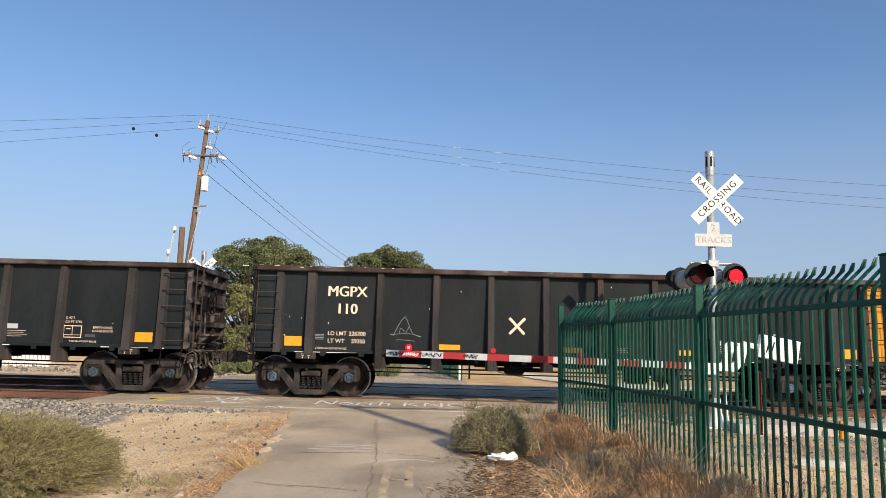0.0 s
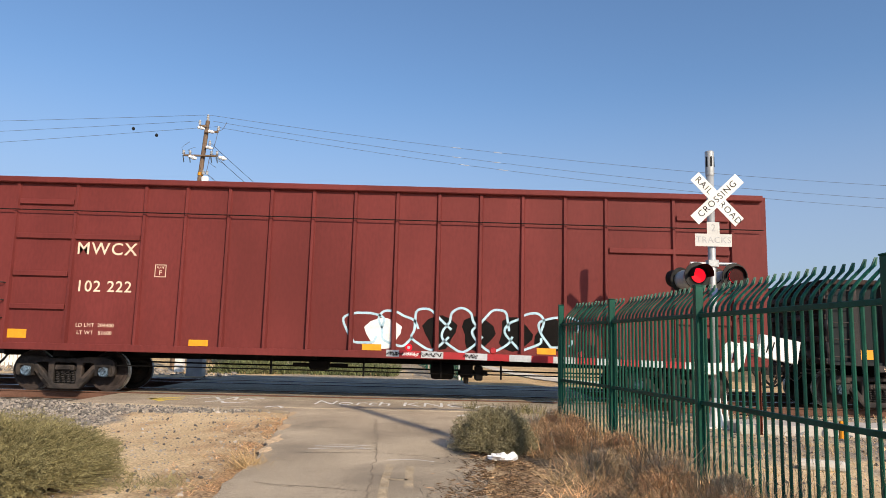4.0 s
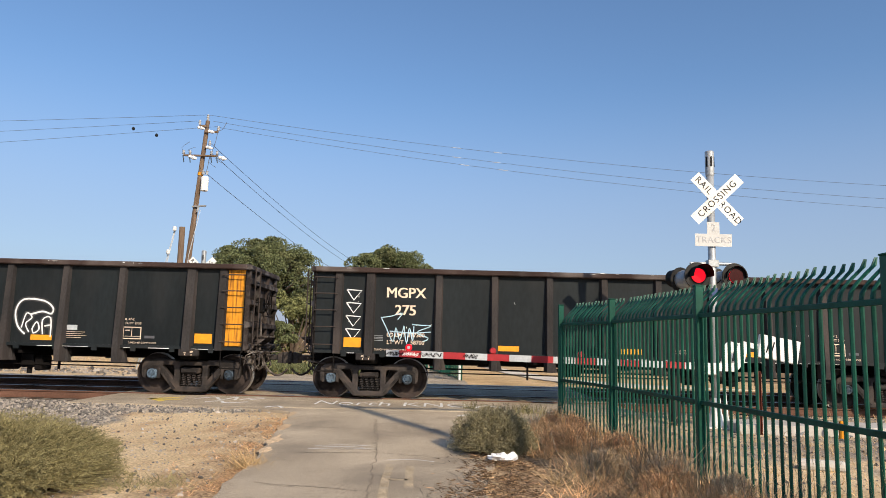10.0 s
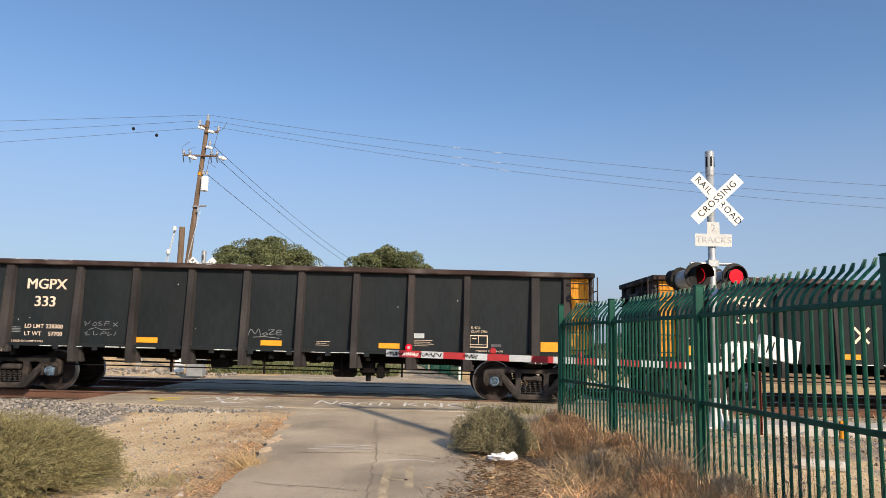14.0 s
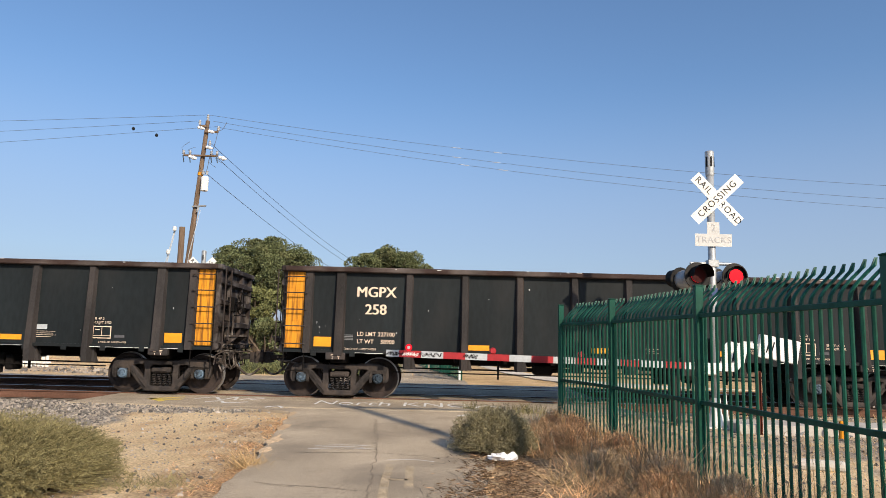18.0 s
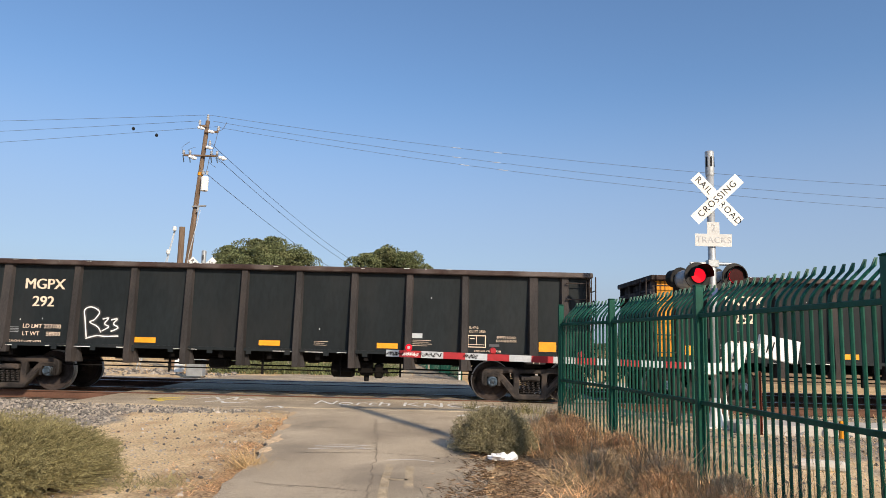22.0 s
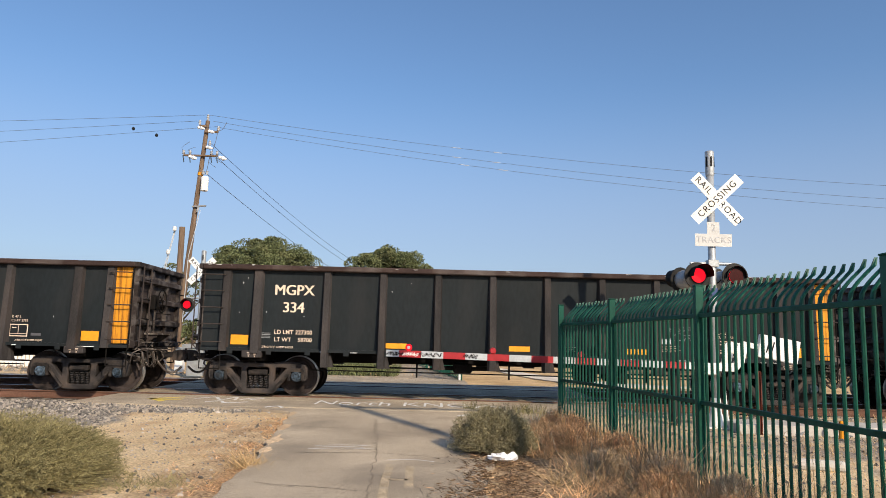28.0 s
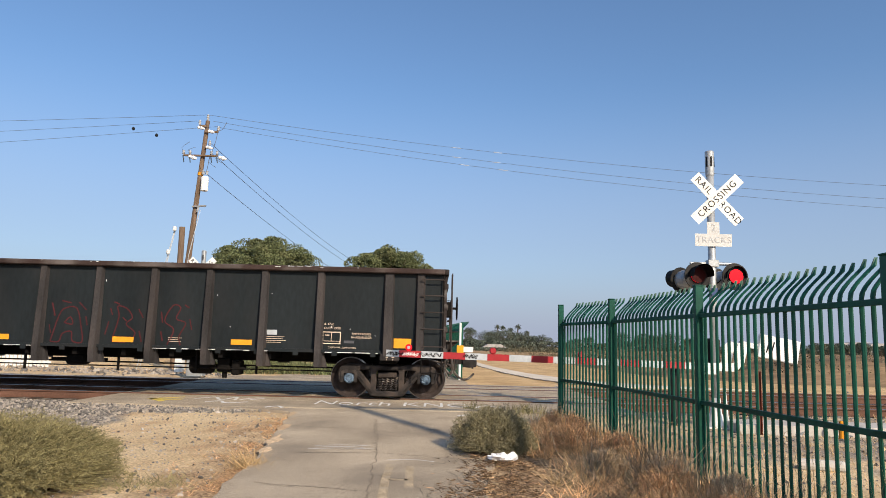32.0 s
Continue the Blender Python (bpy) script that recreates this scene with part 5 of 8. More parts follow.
def letters(wagon, txt, x, z, size, mat, bold=0.0, y=SIDE_Y, lift=0.002, label="sprayed letters", stretch=(1, 1), slant=0.0):
    part("painted_letters", text_mesh(txt, size, mat, 1.0, bold), None, wagon, label, m=pose(x, y - lift, z) @ Matrix(((stretch[0], 0, slant, 0), (0, 1, 0, 0), (0, 0, stretch[1], 0), (0, 0, 0, 1))))


def yellow_end(wagon, s):
    bm = plate(-0.20, 0.20, 1.12, 2.87, 0, 0.006)
    for z in (1.25, 1.5, 1.75, 2.0, 2.25, 2.5, 2.75):
        box(bm, -0.20, 0.20, -0.010, -0.004, z - 0.006, z + 0.006)
    part("end_panel", bm, YEL, wagon, "orange-yellow painted end panel", m=pose(s * 7.08, SIDE_Y, 0))


def chips(wagon, seed, n):
    """Flecks where the paint has been scratched to bright primer."""
    rnd = random.Random(seed)
    bm = B()
    for _ in range(n):
        x, z = (rnd.uniform(-6.7, -4.6) if rnd.random() < 0.7 else rnd.uniform(-4.4, 6.4)), rnd.uniform(1.4, 2.75)
        if min(abs(abs(x) - r) for r in (0.63, 1.90, 3.17, 4.46, 6.04, 6.77)) < 0.14:
            continue
        if -5.8 < x < -4.6 and z > 1.85:
            continue
        a, h = rnd.uniform(0.003, 0.008), rnd.uniform(0.005, 0.022)
        box(bm, x - a, x + a, SIDE_Y - 0.002, SIDE_Y, z - h, z + h)
    for _ in range(14):
        x = rnd.gauss(rnd.choice((-5.5, -1.0, 3.5)), 1.1)
        z = rnd.uniform(2.955, 2.995)
        box(bm, x, x + rnd.uniform(0.02, 0.14), -1.575, -1.568, z, z + rnd.uniform(0.004, 0.014))
    for _ in range(16):
        x = rnd.uniform(-6.6, 6.3)
        box(bm, x, x + rnd.uniform(0.08, 0.7), -1.5085, -1.505, 1.034, 1.034 + rnd.uniform(0.008, 0.018))
    part("paint_chips", bm, WHITE, wagon, "scratched pale flecks")


HIGH = build_high_gondola()
LOW_DARK = build_low_gondola(AEXM, RIB, "weathered low-sided grey-black gondola wagon")
LOW_PLATE = build_low_gondola(AEXM, RIB, "weathered low-sided grey-black gondola wagon with orange plates", False)
LOW_RUST = build_low_gondola(RUSTM, RUSTM, "heavily rusted brown low-sided gondola wagon")
TALL = build_tall_wagon()
used = set()


def take(proto, x):
    if proto.name not in used:
        used.add(proto.name)
        proto.matrix_basis = pose(x, 17.9, 0)
        return proto
    return copy_thing(proto, pose(x, 17.9, 0))


def stencil_high(w, number, ld, lt):
    for txt, x, z, size, bold in (("MGPX", -5.22, 2.43, 0.335, 0), (number, -5.22, 2.03, 0.335, 0.004), ("LD LMT", -5.42, 1.47, 0.13, 0.001), (ld, -4.96, 1.47, 0.13, 0.001), ("LT WT", -5.44, 1.30, 0.13, 0.001), (lt, -4.93, 1.30, 0.13, 0.001), ("2 INCH-HF COMP SHOES", -5.55, 1.13, 0.065, 0)):
        if txt:
            part("lettering", text_mesh(txt, size, LETTER, 1.0, 0.0 if size > 0.3 else bold, fat=0.009 if size > 0.3 else 0.0), None, w, "cream stencilled lettering", m=pose(x, SIDE_Y, z))
    bm = B()
    for i in range(4):
        box(bm, -5.92, -5.72, SIDE_Y - 0.002, SIDE_Y, 1.33 + i * 0.035, 1.345 + i * 0.035)
    tagged(part("worn_lettering", bm, SPRAYG, w), "short grey worn lines of lettering", kind="stuff")


LOW_DATA = {
    "19667": (("AEX", 2.06, 0.33, 0.003), ("19667", 1.73, 0.33, 0.005), ("LD LMT  222500", 1.46, 0.13, 0.002), ("LT  WT   63500", 1.30, 0.13, 0.002)),
    "19731": (("AEX", 2.06, 0.30, 0.004), ("19731", 1.74, 0.30, 0.004), ("LD LMT  222100", 1.28, 0.13, 0.002), ("LT  WT   63900", 1.12, 0.13, 0.002)),
    "19718": (("AEX", 2.10, 0.37, 0.012), ("19718", 1.74, 0.37, 0.012)),
}


def stencil_low(w, number, z0=0.0, dark=True):
    y = -1.42 - 0.014
    if dark:
        part("number_patch", plate(-6.48, -5.31, *((0.86, 2.40) if number == "19731" else (1.02, 1.86)), y, 0.004), BLACKP, w, "black repainted number patch")
    for txt, z, size, bold in LOW_DATA[number]:
        part("lettering", text_mesh(txt, size, LETTER, 1.3 if number == "19731" and size > 0.2 else 1.08, bold), None, w, "cream stencilled lettering", m=pose(-5.88, y - 0.005, z))


# number, load limit, light weight, place at the start, yellow ends, painted tags
W_, G_, G2_, D_, Y_, B_, C_, H_ = SPRAYW, SPRAYG, SPRAYG2, SPRAYD, SPRAYY, SPRAYB, SPRAYC, SPRAYH
TRAIN = [
    ("", "", "", -13.0, "", []),
    ("110", "226700", "59300", 3.21, "R", [("cross", -1.28, 1.74), ("fig", "pyramid", -3.85, 1.60, 0.72, 0.62, G_, 0.013)]),
    ("low", "19667", LOW_PLATE, 20.05),
    ("276", "227300", "58700", 36.85, "R", [("fig", k, x, 1.55, 1.0, 1.02, W_) for k, x in zip(("kay", "ay", "tee", "ee"), (-3.88, -2.52, -1.28, -0.03))]),
    ("112", "226700", "59300", 53.10, "R", []),
    ("tall", 71.08),
    ("", "", "", 88.98, "R", [("fig", "loose_zed", 1.27, 1.70, 1.0, 0.9, G_, 0.03), ("fig", "round_tag", 2.52, 1.62, 0.98, 0.72, W_, 0.026, H_)]),
    ("328", "226900", "59100", 105.19, "L", [("fig", "fin_ay", -0.04, 1.72, 0.82, 0.86, W_, 0.026), ("fig", "fin_bee", 1.28, 1.72, 0.76, 0.96, W_, 0.026), ("fig", "fin_pee", 2.50, 1.72, 0.62, 0.95, W_, 0.026)]),
    ("266", "227400", "58600", 121.41, "L", [("fig", k, x, 1.66, 0.92, h, C_, 0.04, H_) for k, x, h in zip(("bulb", "drop", "zed", "hook", "bulb", "drop", "mask", "hook"), (-3.93, -2.6, -1.33, -0.02, 1.18, 2.42, 3.73, 5.2), (1.04, 0.92, 1.18, 1.02, 1.0, 1.0, 1.2, 1.0))] + [("word", "CIK", 6.36, 1.66, 0.26, W_), ("word", "EPSK", 6.40, 1.46, 0.24, W_)]),
    ("240", "226900", "59100", 137.62, "L", []),
    ("458", "227300", "58800", 153.82, "R", [("fig", "loose_zed", -2.6, 1.45, 0.7, 0.5, G_, 0.016), ("word", "WEIRD", 0.98, 1.52, 0.16, G_), ("word", "TIMES", 1.0, 1.36, 0.16, G_), ("fig", "bell", 1.30, 1.68, 0.56, 0.62, G_, 0.012), ("fig", "bubble_tag", 2.45, 1.72, 0.85, 0.85, W_, 0.026, H_), ("fig", "wide_tag", 3.78, 1.83, 0.92, 0.56, W_, 0.03, H_)]),
    ("122", "226500", "59500", 170.03, "R", [("fig", "bulb", -1.3, 1.45, 0.6, 0.5, G_, 0.02), ("fig", "wide_tag", -0.02, 1.62, 1.0, 0.75, W_, 0.03, H_), ("fig", "yes", 1.25, 1.60, 0.95, 0.88, W_, 0.034, H_), ("fig", "cloud", 2.50, 1.62, 0.90, 0.95, W_, 0.04, H_)]),
    ("275", "227300", "58700", 186.24, "R", [("diamonds", -6.42), ("fig", "spike", -5.2, 1.60, 1.15, 0.75, B_, 0.026)]),
    ("285", "227100", "58900", 202.48, "L", [("fig", "spike", -5.22, 1.60, 1.2, 0.8, W_, 0.03, H_), ("fig", "rising_tag", -2.60, 1.72, 0.92, 0.85, Y_, 0.022), ("fig", "rising_tag", -0.02, 1.62, 0.95, 1.05, Y_, 0.022), ("fig", "two_rows", 1.22, 1.60, 0.98, 0.95, C_, 0.02), ("fig", "thicket_tag", 2.45, 1.62, 0.95, 0.95, Y_, 0.026), ("fig", "tent", 3.74, 1.62, 0.95, 0.92, Y_, 0.024)]),
    ("224", "227300", "58700", 218.68, "R", [("diamonds", -6.42), ("fig", "spike", -5.2, 1.52, 1.15, 0.62, W_, 0.03, H_)] + [("fig", k, x, 1.60, 0.85, 0.95, D_, 0.03) for k, x in zip(("shard_ay", "shard_bee", "shard_ess"), (-0.08, 1.15, 2.35))]),
    ("251", "227300", "58700", 234.86, "R", [("block", "F", -1.28), ("block", "E", -0.05)]),
    ("333", "228300", "57700", 251.07, "R", [("fig", "two_rows", -3.9, 1.46, 0.78, 0.42, G_, 0.012), ("fig", "low_tag", -0.14, 1.42, 0.8, 0.26, G_, 0.016)]),
    ("326", "227100", "58900", 267.25, "L", [("cross", -2.54, 1.72)]),
    ("", "", "", 283.46, "", []),
    ("313", "227200", "58900", 299.67, "R", []),
    ("282", "227100", "58900", 315.80, "R", [("havz", t, x) for t, x in zip("HAVZ", (-3.93, -2.68, -1.35, -0.06))] + [("fig", "low_tag", 1.22, 1.66, 0.8, 0.42, UNDER, 0.03), ("fig", "loose_zed", 1.05, 1.32, 0.5, 0.3, UNDER, 0.03)]),
    ("258", "227100", "58900", 332.01, "L", []),
    ("281", "227100", "58900", 348.20, "L", []),
    ("low", "19731", LOW_RUST, 364.93),
    ("271", "227300", "58700", 381.80, "R", [("fig", "thin_pee", 0.95, 1.66, 0.6, 0.78, G_, 0.034), ("fig", "thin_eight", 2.35, 1.66, 0.62, 0.78, G_, 0.034), ("fig", "thin_eff", 3.60, 1.72, 0.5, 0.8, G_, 0.034), ("fig", "drop", -3.72, 1.58, 0.42, 0.5, G_, 0.012), ("fig", "thin_pee", -4.30, 1.62, 0.22, 0.4, G_, 0.02), ("fig", "thin_eight", -4.32, 1.28, 0.2, 0.34, G_, 0.02)]),
    ("292", "227100", "58900", 397.98, "L", [("fig", "r_threes", -3.85, 1.58, 0.85, 0.72, W_, 0.036, H_)]),
    ("252", "227200", "58800", 414.16, "L", []),
    ("227", "227200", "58800", 430.34, "L", [("fig", "horned", -1.25, 1.72, 0.92, 1.15, W_, 0.026, H_)]),
    ("low", "19718", LOW_DARK, 447.10),
    ("228", "227600", "58400", 464.05, "R", [("bleach",)] + [("fig", k, x, 1.55, 0.55, 0.55, G_, 0.018) for k, x in zip(("bulb", "drop", "hook"), (-1.27, 0.0, 1.15))] + [("word", "FTE", 2.45, 1.65, 0.36, Y_)]),
    ("low", "", LOW_DARK, 481.2),
    ("", "", "", 498.37, "R", [("fig", "round_tag", -3.98, 1.6, 0.8, 0.6, G_, 0.02), ("fig", "low_tag", -2.6, 1.55, 0.8, 0.4, W_, 0.024)]),
    ("334", "227300", "58700", 514.58, "R", [("fig", "two_rows", 3.8, 1.65, 0.7, 0.4, G_, 0.014)]),
    ("225", "227100", "58900", 530.84, "L", [("fig", "crown_tag", -3.85, 1.62, 0.85, 0.85, G2_, 0.026), ("fig", "low_tag", -0.1, 1.60, 0.90, 0.55, W_, 0.026)]),
    ("315", "227800", "58200", 547.12, "L", [("small", t, x) for t, x in zip("RUFIE", (-0.75, 0.55, 1.8, 3.1, 4.3))]),
    ("237", "227100", "58900", 563.44, "R", [("fig", k, x, 1.58, 0.95, h, W_, 0.024) for k, x, h in zip(("sharp_kay", "house", "sharp_tee", "sharp_ee"), (-3.90, -2.53, -1.27, 0.0), (1.0, 1.02, 1.02, 0.96))] + [("word", "KATO", -4.10, 2.03, 0.17, W_), ("word", "Parkside", 1.2, 1.5, 0.30, G_)]),
    ("876", "227900", "58100", 579.73, "L", [("fig", k, x, 1.62, 0.88, 1.0, D_, 0.034) for k, x in zip(("shard_ay", "shard_bee", "shard_ess"), (-1.28, 0.0, 1.18))]),
]
WAGONS, LOWS = [], []
for idx, row in enumerate(TRAIN):
    if row[0] == "tall":
        w = take(TALL, row[1])
        WAGONS.append((w, row[1]))
        continue
    if row[0] == "low":
        w = take(row[2], row[3])
        WAGONS.append((w, row[3]))
        LOWS.append((w, row))
        continue
    num, ld, lt, x0, ends, tags = row
    w = take(HIGH, x0)
    WAGONS.append((w, x0))
for w, row in LOWS:
    for number in row[1:2]:
        if number:
            stencil_low(w, row[1], dark=row[1] != "19718")
        else:
            bm = B()
            for i in range(5):
                box(bm, -6.35, -6.35 + (0.7, 0.9, 0.8, 0.9, 0.6)[i], -1.438, -1.434, 1.30 + i * 0.22, 1.38 + i * 0.22)
            tagged(part("worn_lettering", bm, LETTER, w), "worn rows of cream lettering", kind="stuff")
        if row[1] == "19718":
            for k, x in enumerate((-2.6, -1.5, -0.5, 0.55, 1.55, 2.6, 3.6)):
                blob(w, x, 1.50 + 0.1 * math.sin(k * 2.1), 0.75, 0.7 + 0.15 * math.cos(k * 1.7), SPRAYR, 30 + k, 0.07, -1.42 - 0.014)
            blob(w, 4.65, 1.22, 0.30, 0.24, SPRAYT, 3, 0.11, -1.42 - 0.014)
            figure(w, "round_tag", 7.05, 1.72, 0.72, 0.55, SPRAYO, 0.028, None, -1.42 - 0.014)
            figure(w, "low_tag", 7.1, 1.28, 0.66, 0.45, SPRAYO, 0.03, None, -1.42 - 0.016)
            bm = B()
            for a, b, c, d in ((5.42, 5.82, 1.48, 1.50), (5.42, 5.82, 1.68, 1.70), (5.42, 5.44, 1.50, 1.68), (5.80, 5.82, 1.50, 1.68), (5.61, 5.63, 1.50, 1.68)):
                box(bm, a, b, -1.438, -1.434, c, d)
            part("data_stencil", bm, LETTER, w, "white outlined data box")
            part("overspray", box(B(), -8.15, -4.2, -1.567, -1.562, 2.50, 2.565), CONC, w, "bleached white stretch of the top chord")
        if row[2] is LOW_RUST:
            part("plate_patch", plate(-4.98, -4.65, 1.38, 1.78, -1.434, 0.003), BLACKP, w, "black patch")
            for txt, z, size in (("PLATE", 1.66, 0.055), ("C", 1.55, 0.14)):
                part("lettering", text_mesh(txt, size, LETTER), None, w, "white stencil", m=pose(-4.81, -1.44, z))
            bm = B()
            for a, b, c, d in ((-4.92, -4.70, 1.48, 1.49), (-4.92, -4.70, 1.70, 1.71), (-4.92, -4.91, 1.48, 1.71), (-4.71, -4.70, 1.48, 1.71)):
                box(bm, a, b, -1.441, -1.438, c, d)
            part("data_stencil", bm, LETTER, w, "white outlined box")
            for k, x in enumerate((-1.53, -0.50, 0.53, 1.56, 2.58, 3.62, 4.66, 5.7)):
                letters(w, "SANKONE", x, 1.52 + 0.03 * math.sin(k * 2.3), 0.235, SPRAYV, 0.004, -1.42 - 0.014, 0.003, "violet sprayed signature", (0.66, 1.2 + 0.1 * math.cos(k * 1.7)), 0.25 + 0.1 * math.sin(k * 3.1))
for (w, x0), row in zip(WAGONS, TRAIN):
    if row[0] in ("tall", "low"):
        continue
    num, ld, lt, _, ends, tags = row
    seed = int(x0 * 10)
    if num:
        stencil_high(w, num, ld, lt)
        w["label"] = "dusty charcoal open gondola wagon with cream stencilled number" + (" and sprayed tags" if tags else "")
    elif tags:
        w["label"] = "dusty charcoal open gondola wagon with sprayed tags"
    if "R" not in ends:
        for txt, z in (("EMPTY LOAD", 1.47), ("1/4 ADJ BLOCK", 1.39)):
            part("lettering", text_mesh(txt, 0.072, LETTER), None, w, "cream stencilled lettering", m=pose(5.43, SIDE_Y, z))
    for e in ends:
        yellow_end(w, -1 if e == "L" else 1)
    chips(w, seed, 26)
    for k, tag in enumerate(tags):
        if tag[0] == "cross":
            cross(w, tag[1], tag[2], 0.18, LETTER)
        elif tag[0] == "fig":
            figure(w, *tag[1:])
        elif tag[0] == "bleach":
            part("overspray", box(B(), -7.31, -4.4, -1.575, -1.568, 2.93, 2.99), CONC, w, "white bleached overspray on the top chord")
            part("overspray", box(B(), -6.86, -6.68, -1.547, -1.543, 1.9, 2.86), SPRAYG, w, "pale overspray on the corner post")
        elif tag[0] == "word":
            letters(w, tag[1], tag[2], tag[3], tag[4], tag[5], -0.004, stretch=(0.92, 1.08), slant=0.22)
        elif tag[0] == "diamonds":
            diamonds(w, tag[1], W_)
        elif tag[0] == "block":
            letters(w, tag[1], tag[2], 1.42, 0.92, H_, 0.085, lift=0.001, label="overspray round block letters")
            letters(w, tag[1], tag[2], 1.42, 0.92, W_, 0.05, lift=0.004)
        elif tag[0] == "havz":
            letters(w, tag[1], tag[2] + 0.02, 1.54, 1.12, W_, 0.105, stretch=(1.14, 1.04), label="white outline of block letters")
            letters(w, tag[1], tag[2] + 0.02, 1.54, 1.12, BLACKP, 0.082, lift=0.004, stretch=(1.14, 1.04))
            letters(w, tag[1], tag[2] + 0.03, 1.53, 1.12, C_, 0.060, lift=0.008, stretch=(1.12, 1.02))
        elif tag[0] == "small":
            letters(w, tag[1], tag[2], 1.27, 0.30, W_, 0.0, slant=0.1)

# ---- green steel fence beside the road ----
FENCE = ((2.28, 12.8), (2.72, 10.9), (3.05, 8.2), (3.362, 5.2), (3.60, 2.2), (3.80, -0.8))


def pale_mesh():
    """A folded steel pale: straight shank, top bent outward, pointed."""
    bm = B()
    a, d = 0.0185, 0.013
    secs = [(-0.30, 0.0, a), (1.73, 0.0, a), (1.78, 0.010, a * 1.1), (1.83, 0.042, a * 1.15), (1.88, 0.085, a * 1.15), (1.985, 0.195, a * 1.15), (2.005, 0.215, a * 1.45), (2.075, 0.245, 0.004)]
    rings = []
    for z, off, hw in secs:
        d = 0.013 if z < 1.6 else 0.019
        rings.append([bm.verts.new(p) for p in ((-hw, off - d * 0.3, z), (-hw * 0.4, off - d, z), (hw * 0.4, off - d, z), (hw, off - d * 0.3, z), (hw, off + d * 0.4, z), (-hw, off + d * 0.4, z))])
    for A, C in zip(rings, rings[1:]):
        for i in range(6):
            bm.faces.new((A[i], A[(i + 1) % 6], C[(i + 1) % 6], C[i]))
    bm.faces.new(rings[0])
    bm.faces.new(rings[-1][::-1])
    return mesh_of("pale", bm, GREEN)


PALE = pale_mesh()
POST = mesh_of("post", box(box(B(), -0.045, 0.045, -0.045, 0.045, -0.4, 2.03, 0.006), -0.05, 0.05, -0.05, 0.05, 2.03, 2.045, 0.004), GREEN)


def build_fence(points, name, label, out=1.0, step=0.125, z=0.0):
    f = thing(name, pose(points[0][0], points[0][1], z), label, "fence")
    o = Vector(points[0])
    for k, p in enumerate(points):
        v = Vector(p) - o
        part("post", POST, None, f, m=pose(v.x, v.y, 0))
        if k == len(points) - 1:
            break
        q = Vector(points[k + 1]) - o
        d = q - v
        L, ang = d.length, math.atan2(d.y, d.x)
        # local x along the rail; the pales lean out to one side
        for rz, h in ((1.69, 0.05), (0.71, 0.05), (-0.12, 0.05)):
            bm = box(B(), 0.045, L - 0.045, -0.02, 0.02, rz - h / 2, rz + h / 2, 0.004)
            part("rail", bm, GREEN, f, m=pose(v.x, v.y, 0) @ Matrix.Rotation(ang, 4, "Z"))
        n = int((L - 0.16) / step)
        for i in range(n + 1):
            s = 0.10 + (L - 0.20) * i / n
            c = v + d.normalized() * s
            m = pose(c.x, c.y, random.uniform(-0.008, 0.008)) @ Matrix.Rotation(ang + (0 if out > 0 else math.pi), 4, "Z") @ pose(0, 0.035, 0, 0, 0, random.uniform(-2, 2))
            part("pale", PALE, None, f, m=m)
    return f


build_fence(FENCE, "steel_fence", "green steel palisade fence with outward-bent pointed pales", out=1.0)

# ---- crossing signal with gate ----
def catenary(bm, a, b, sag, r, n=28):
    a, b = Vector(a), Vector(b)
    pipe(bm, [a.lerp(b, i / n) - Vector((0, 0, sag * 4 * i / n * (1 - i / n))) for i in range(n + 1)], r, 4)


def crossbuck(parent, m, s=1.0):
    """Two crossed white boards with black lettering, and a bolt."""
    for ang, txts, y in ((45, (("CROSSING", 0.0, 0.182, 1.16),), -0.012), (-45, (("RAIL", -0.36, 0.178, 1.14), ("ROAD", 0.36, 0.178, 1.14)), 0.0)):
        r = m @ Matrix.Rotation(radians(-ang), 4, "Y")
        bm = box(B(), -0.61, 0.61, y - 0.005, y, -0.115, 0.115, 0.001)
        board = part("board", bm, WHITE, parent, "white crossing board", m=r)
        for txt, x, size, sp in txts:
            part("lettering", text_mesh(txt, size, BLACKP, sp, 0.0), None, board, "black lettering", m=pose(x, y - 0.0065, 0))


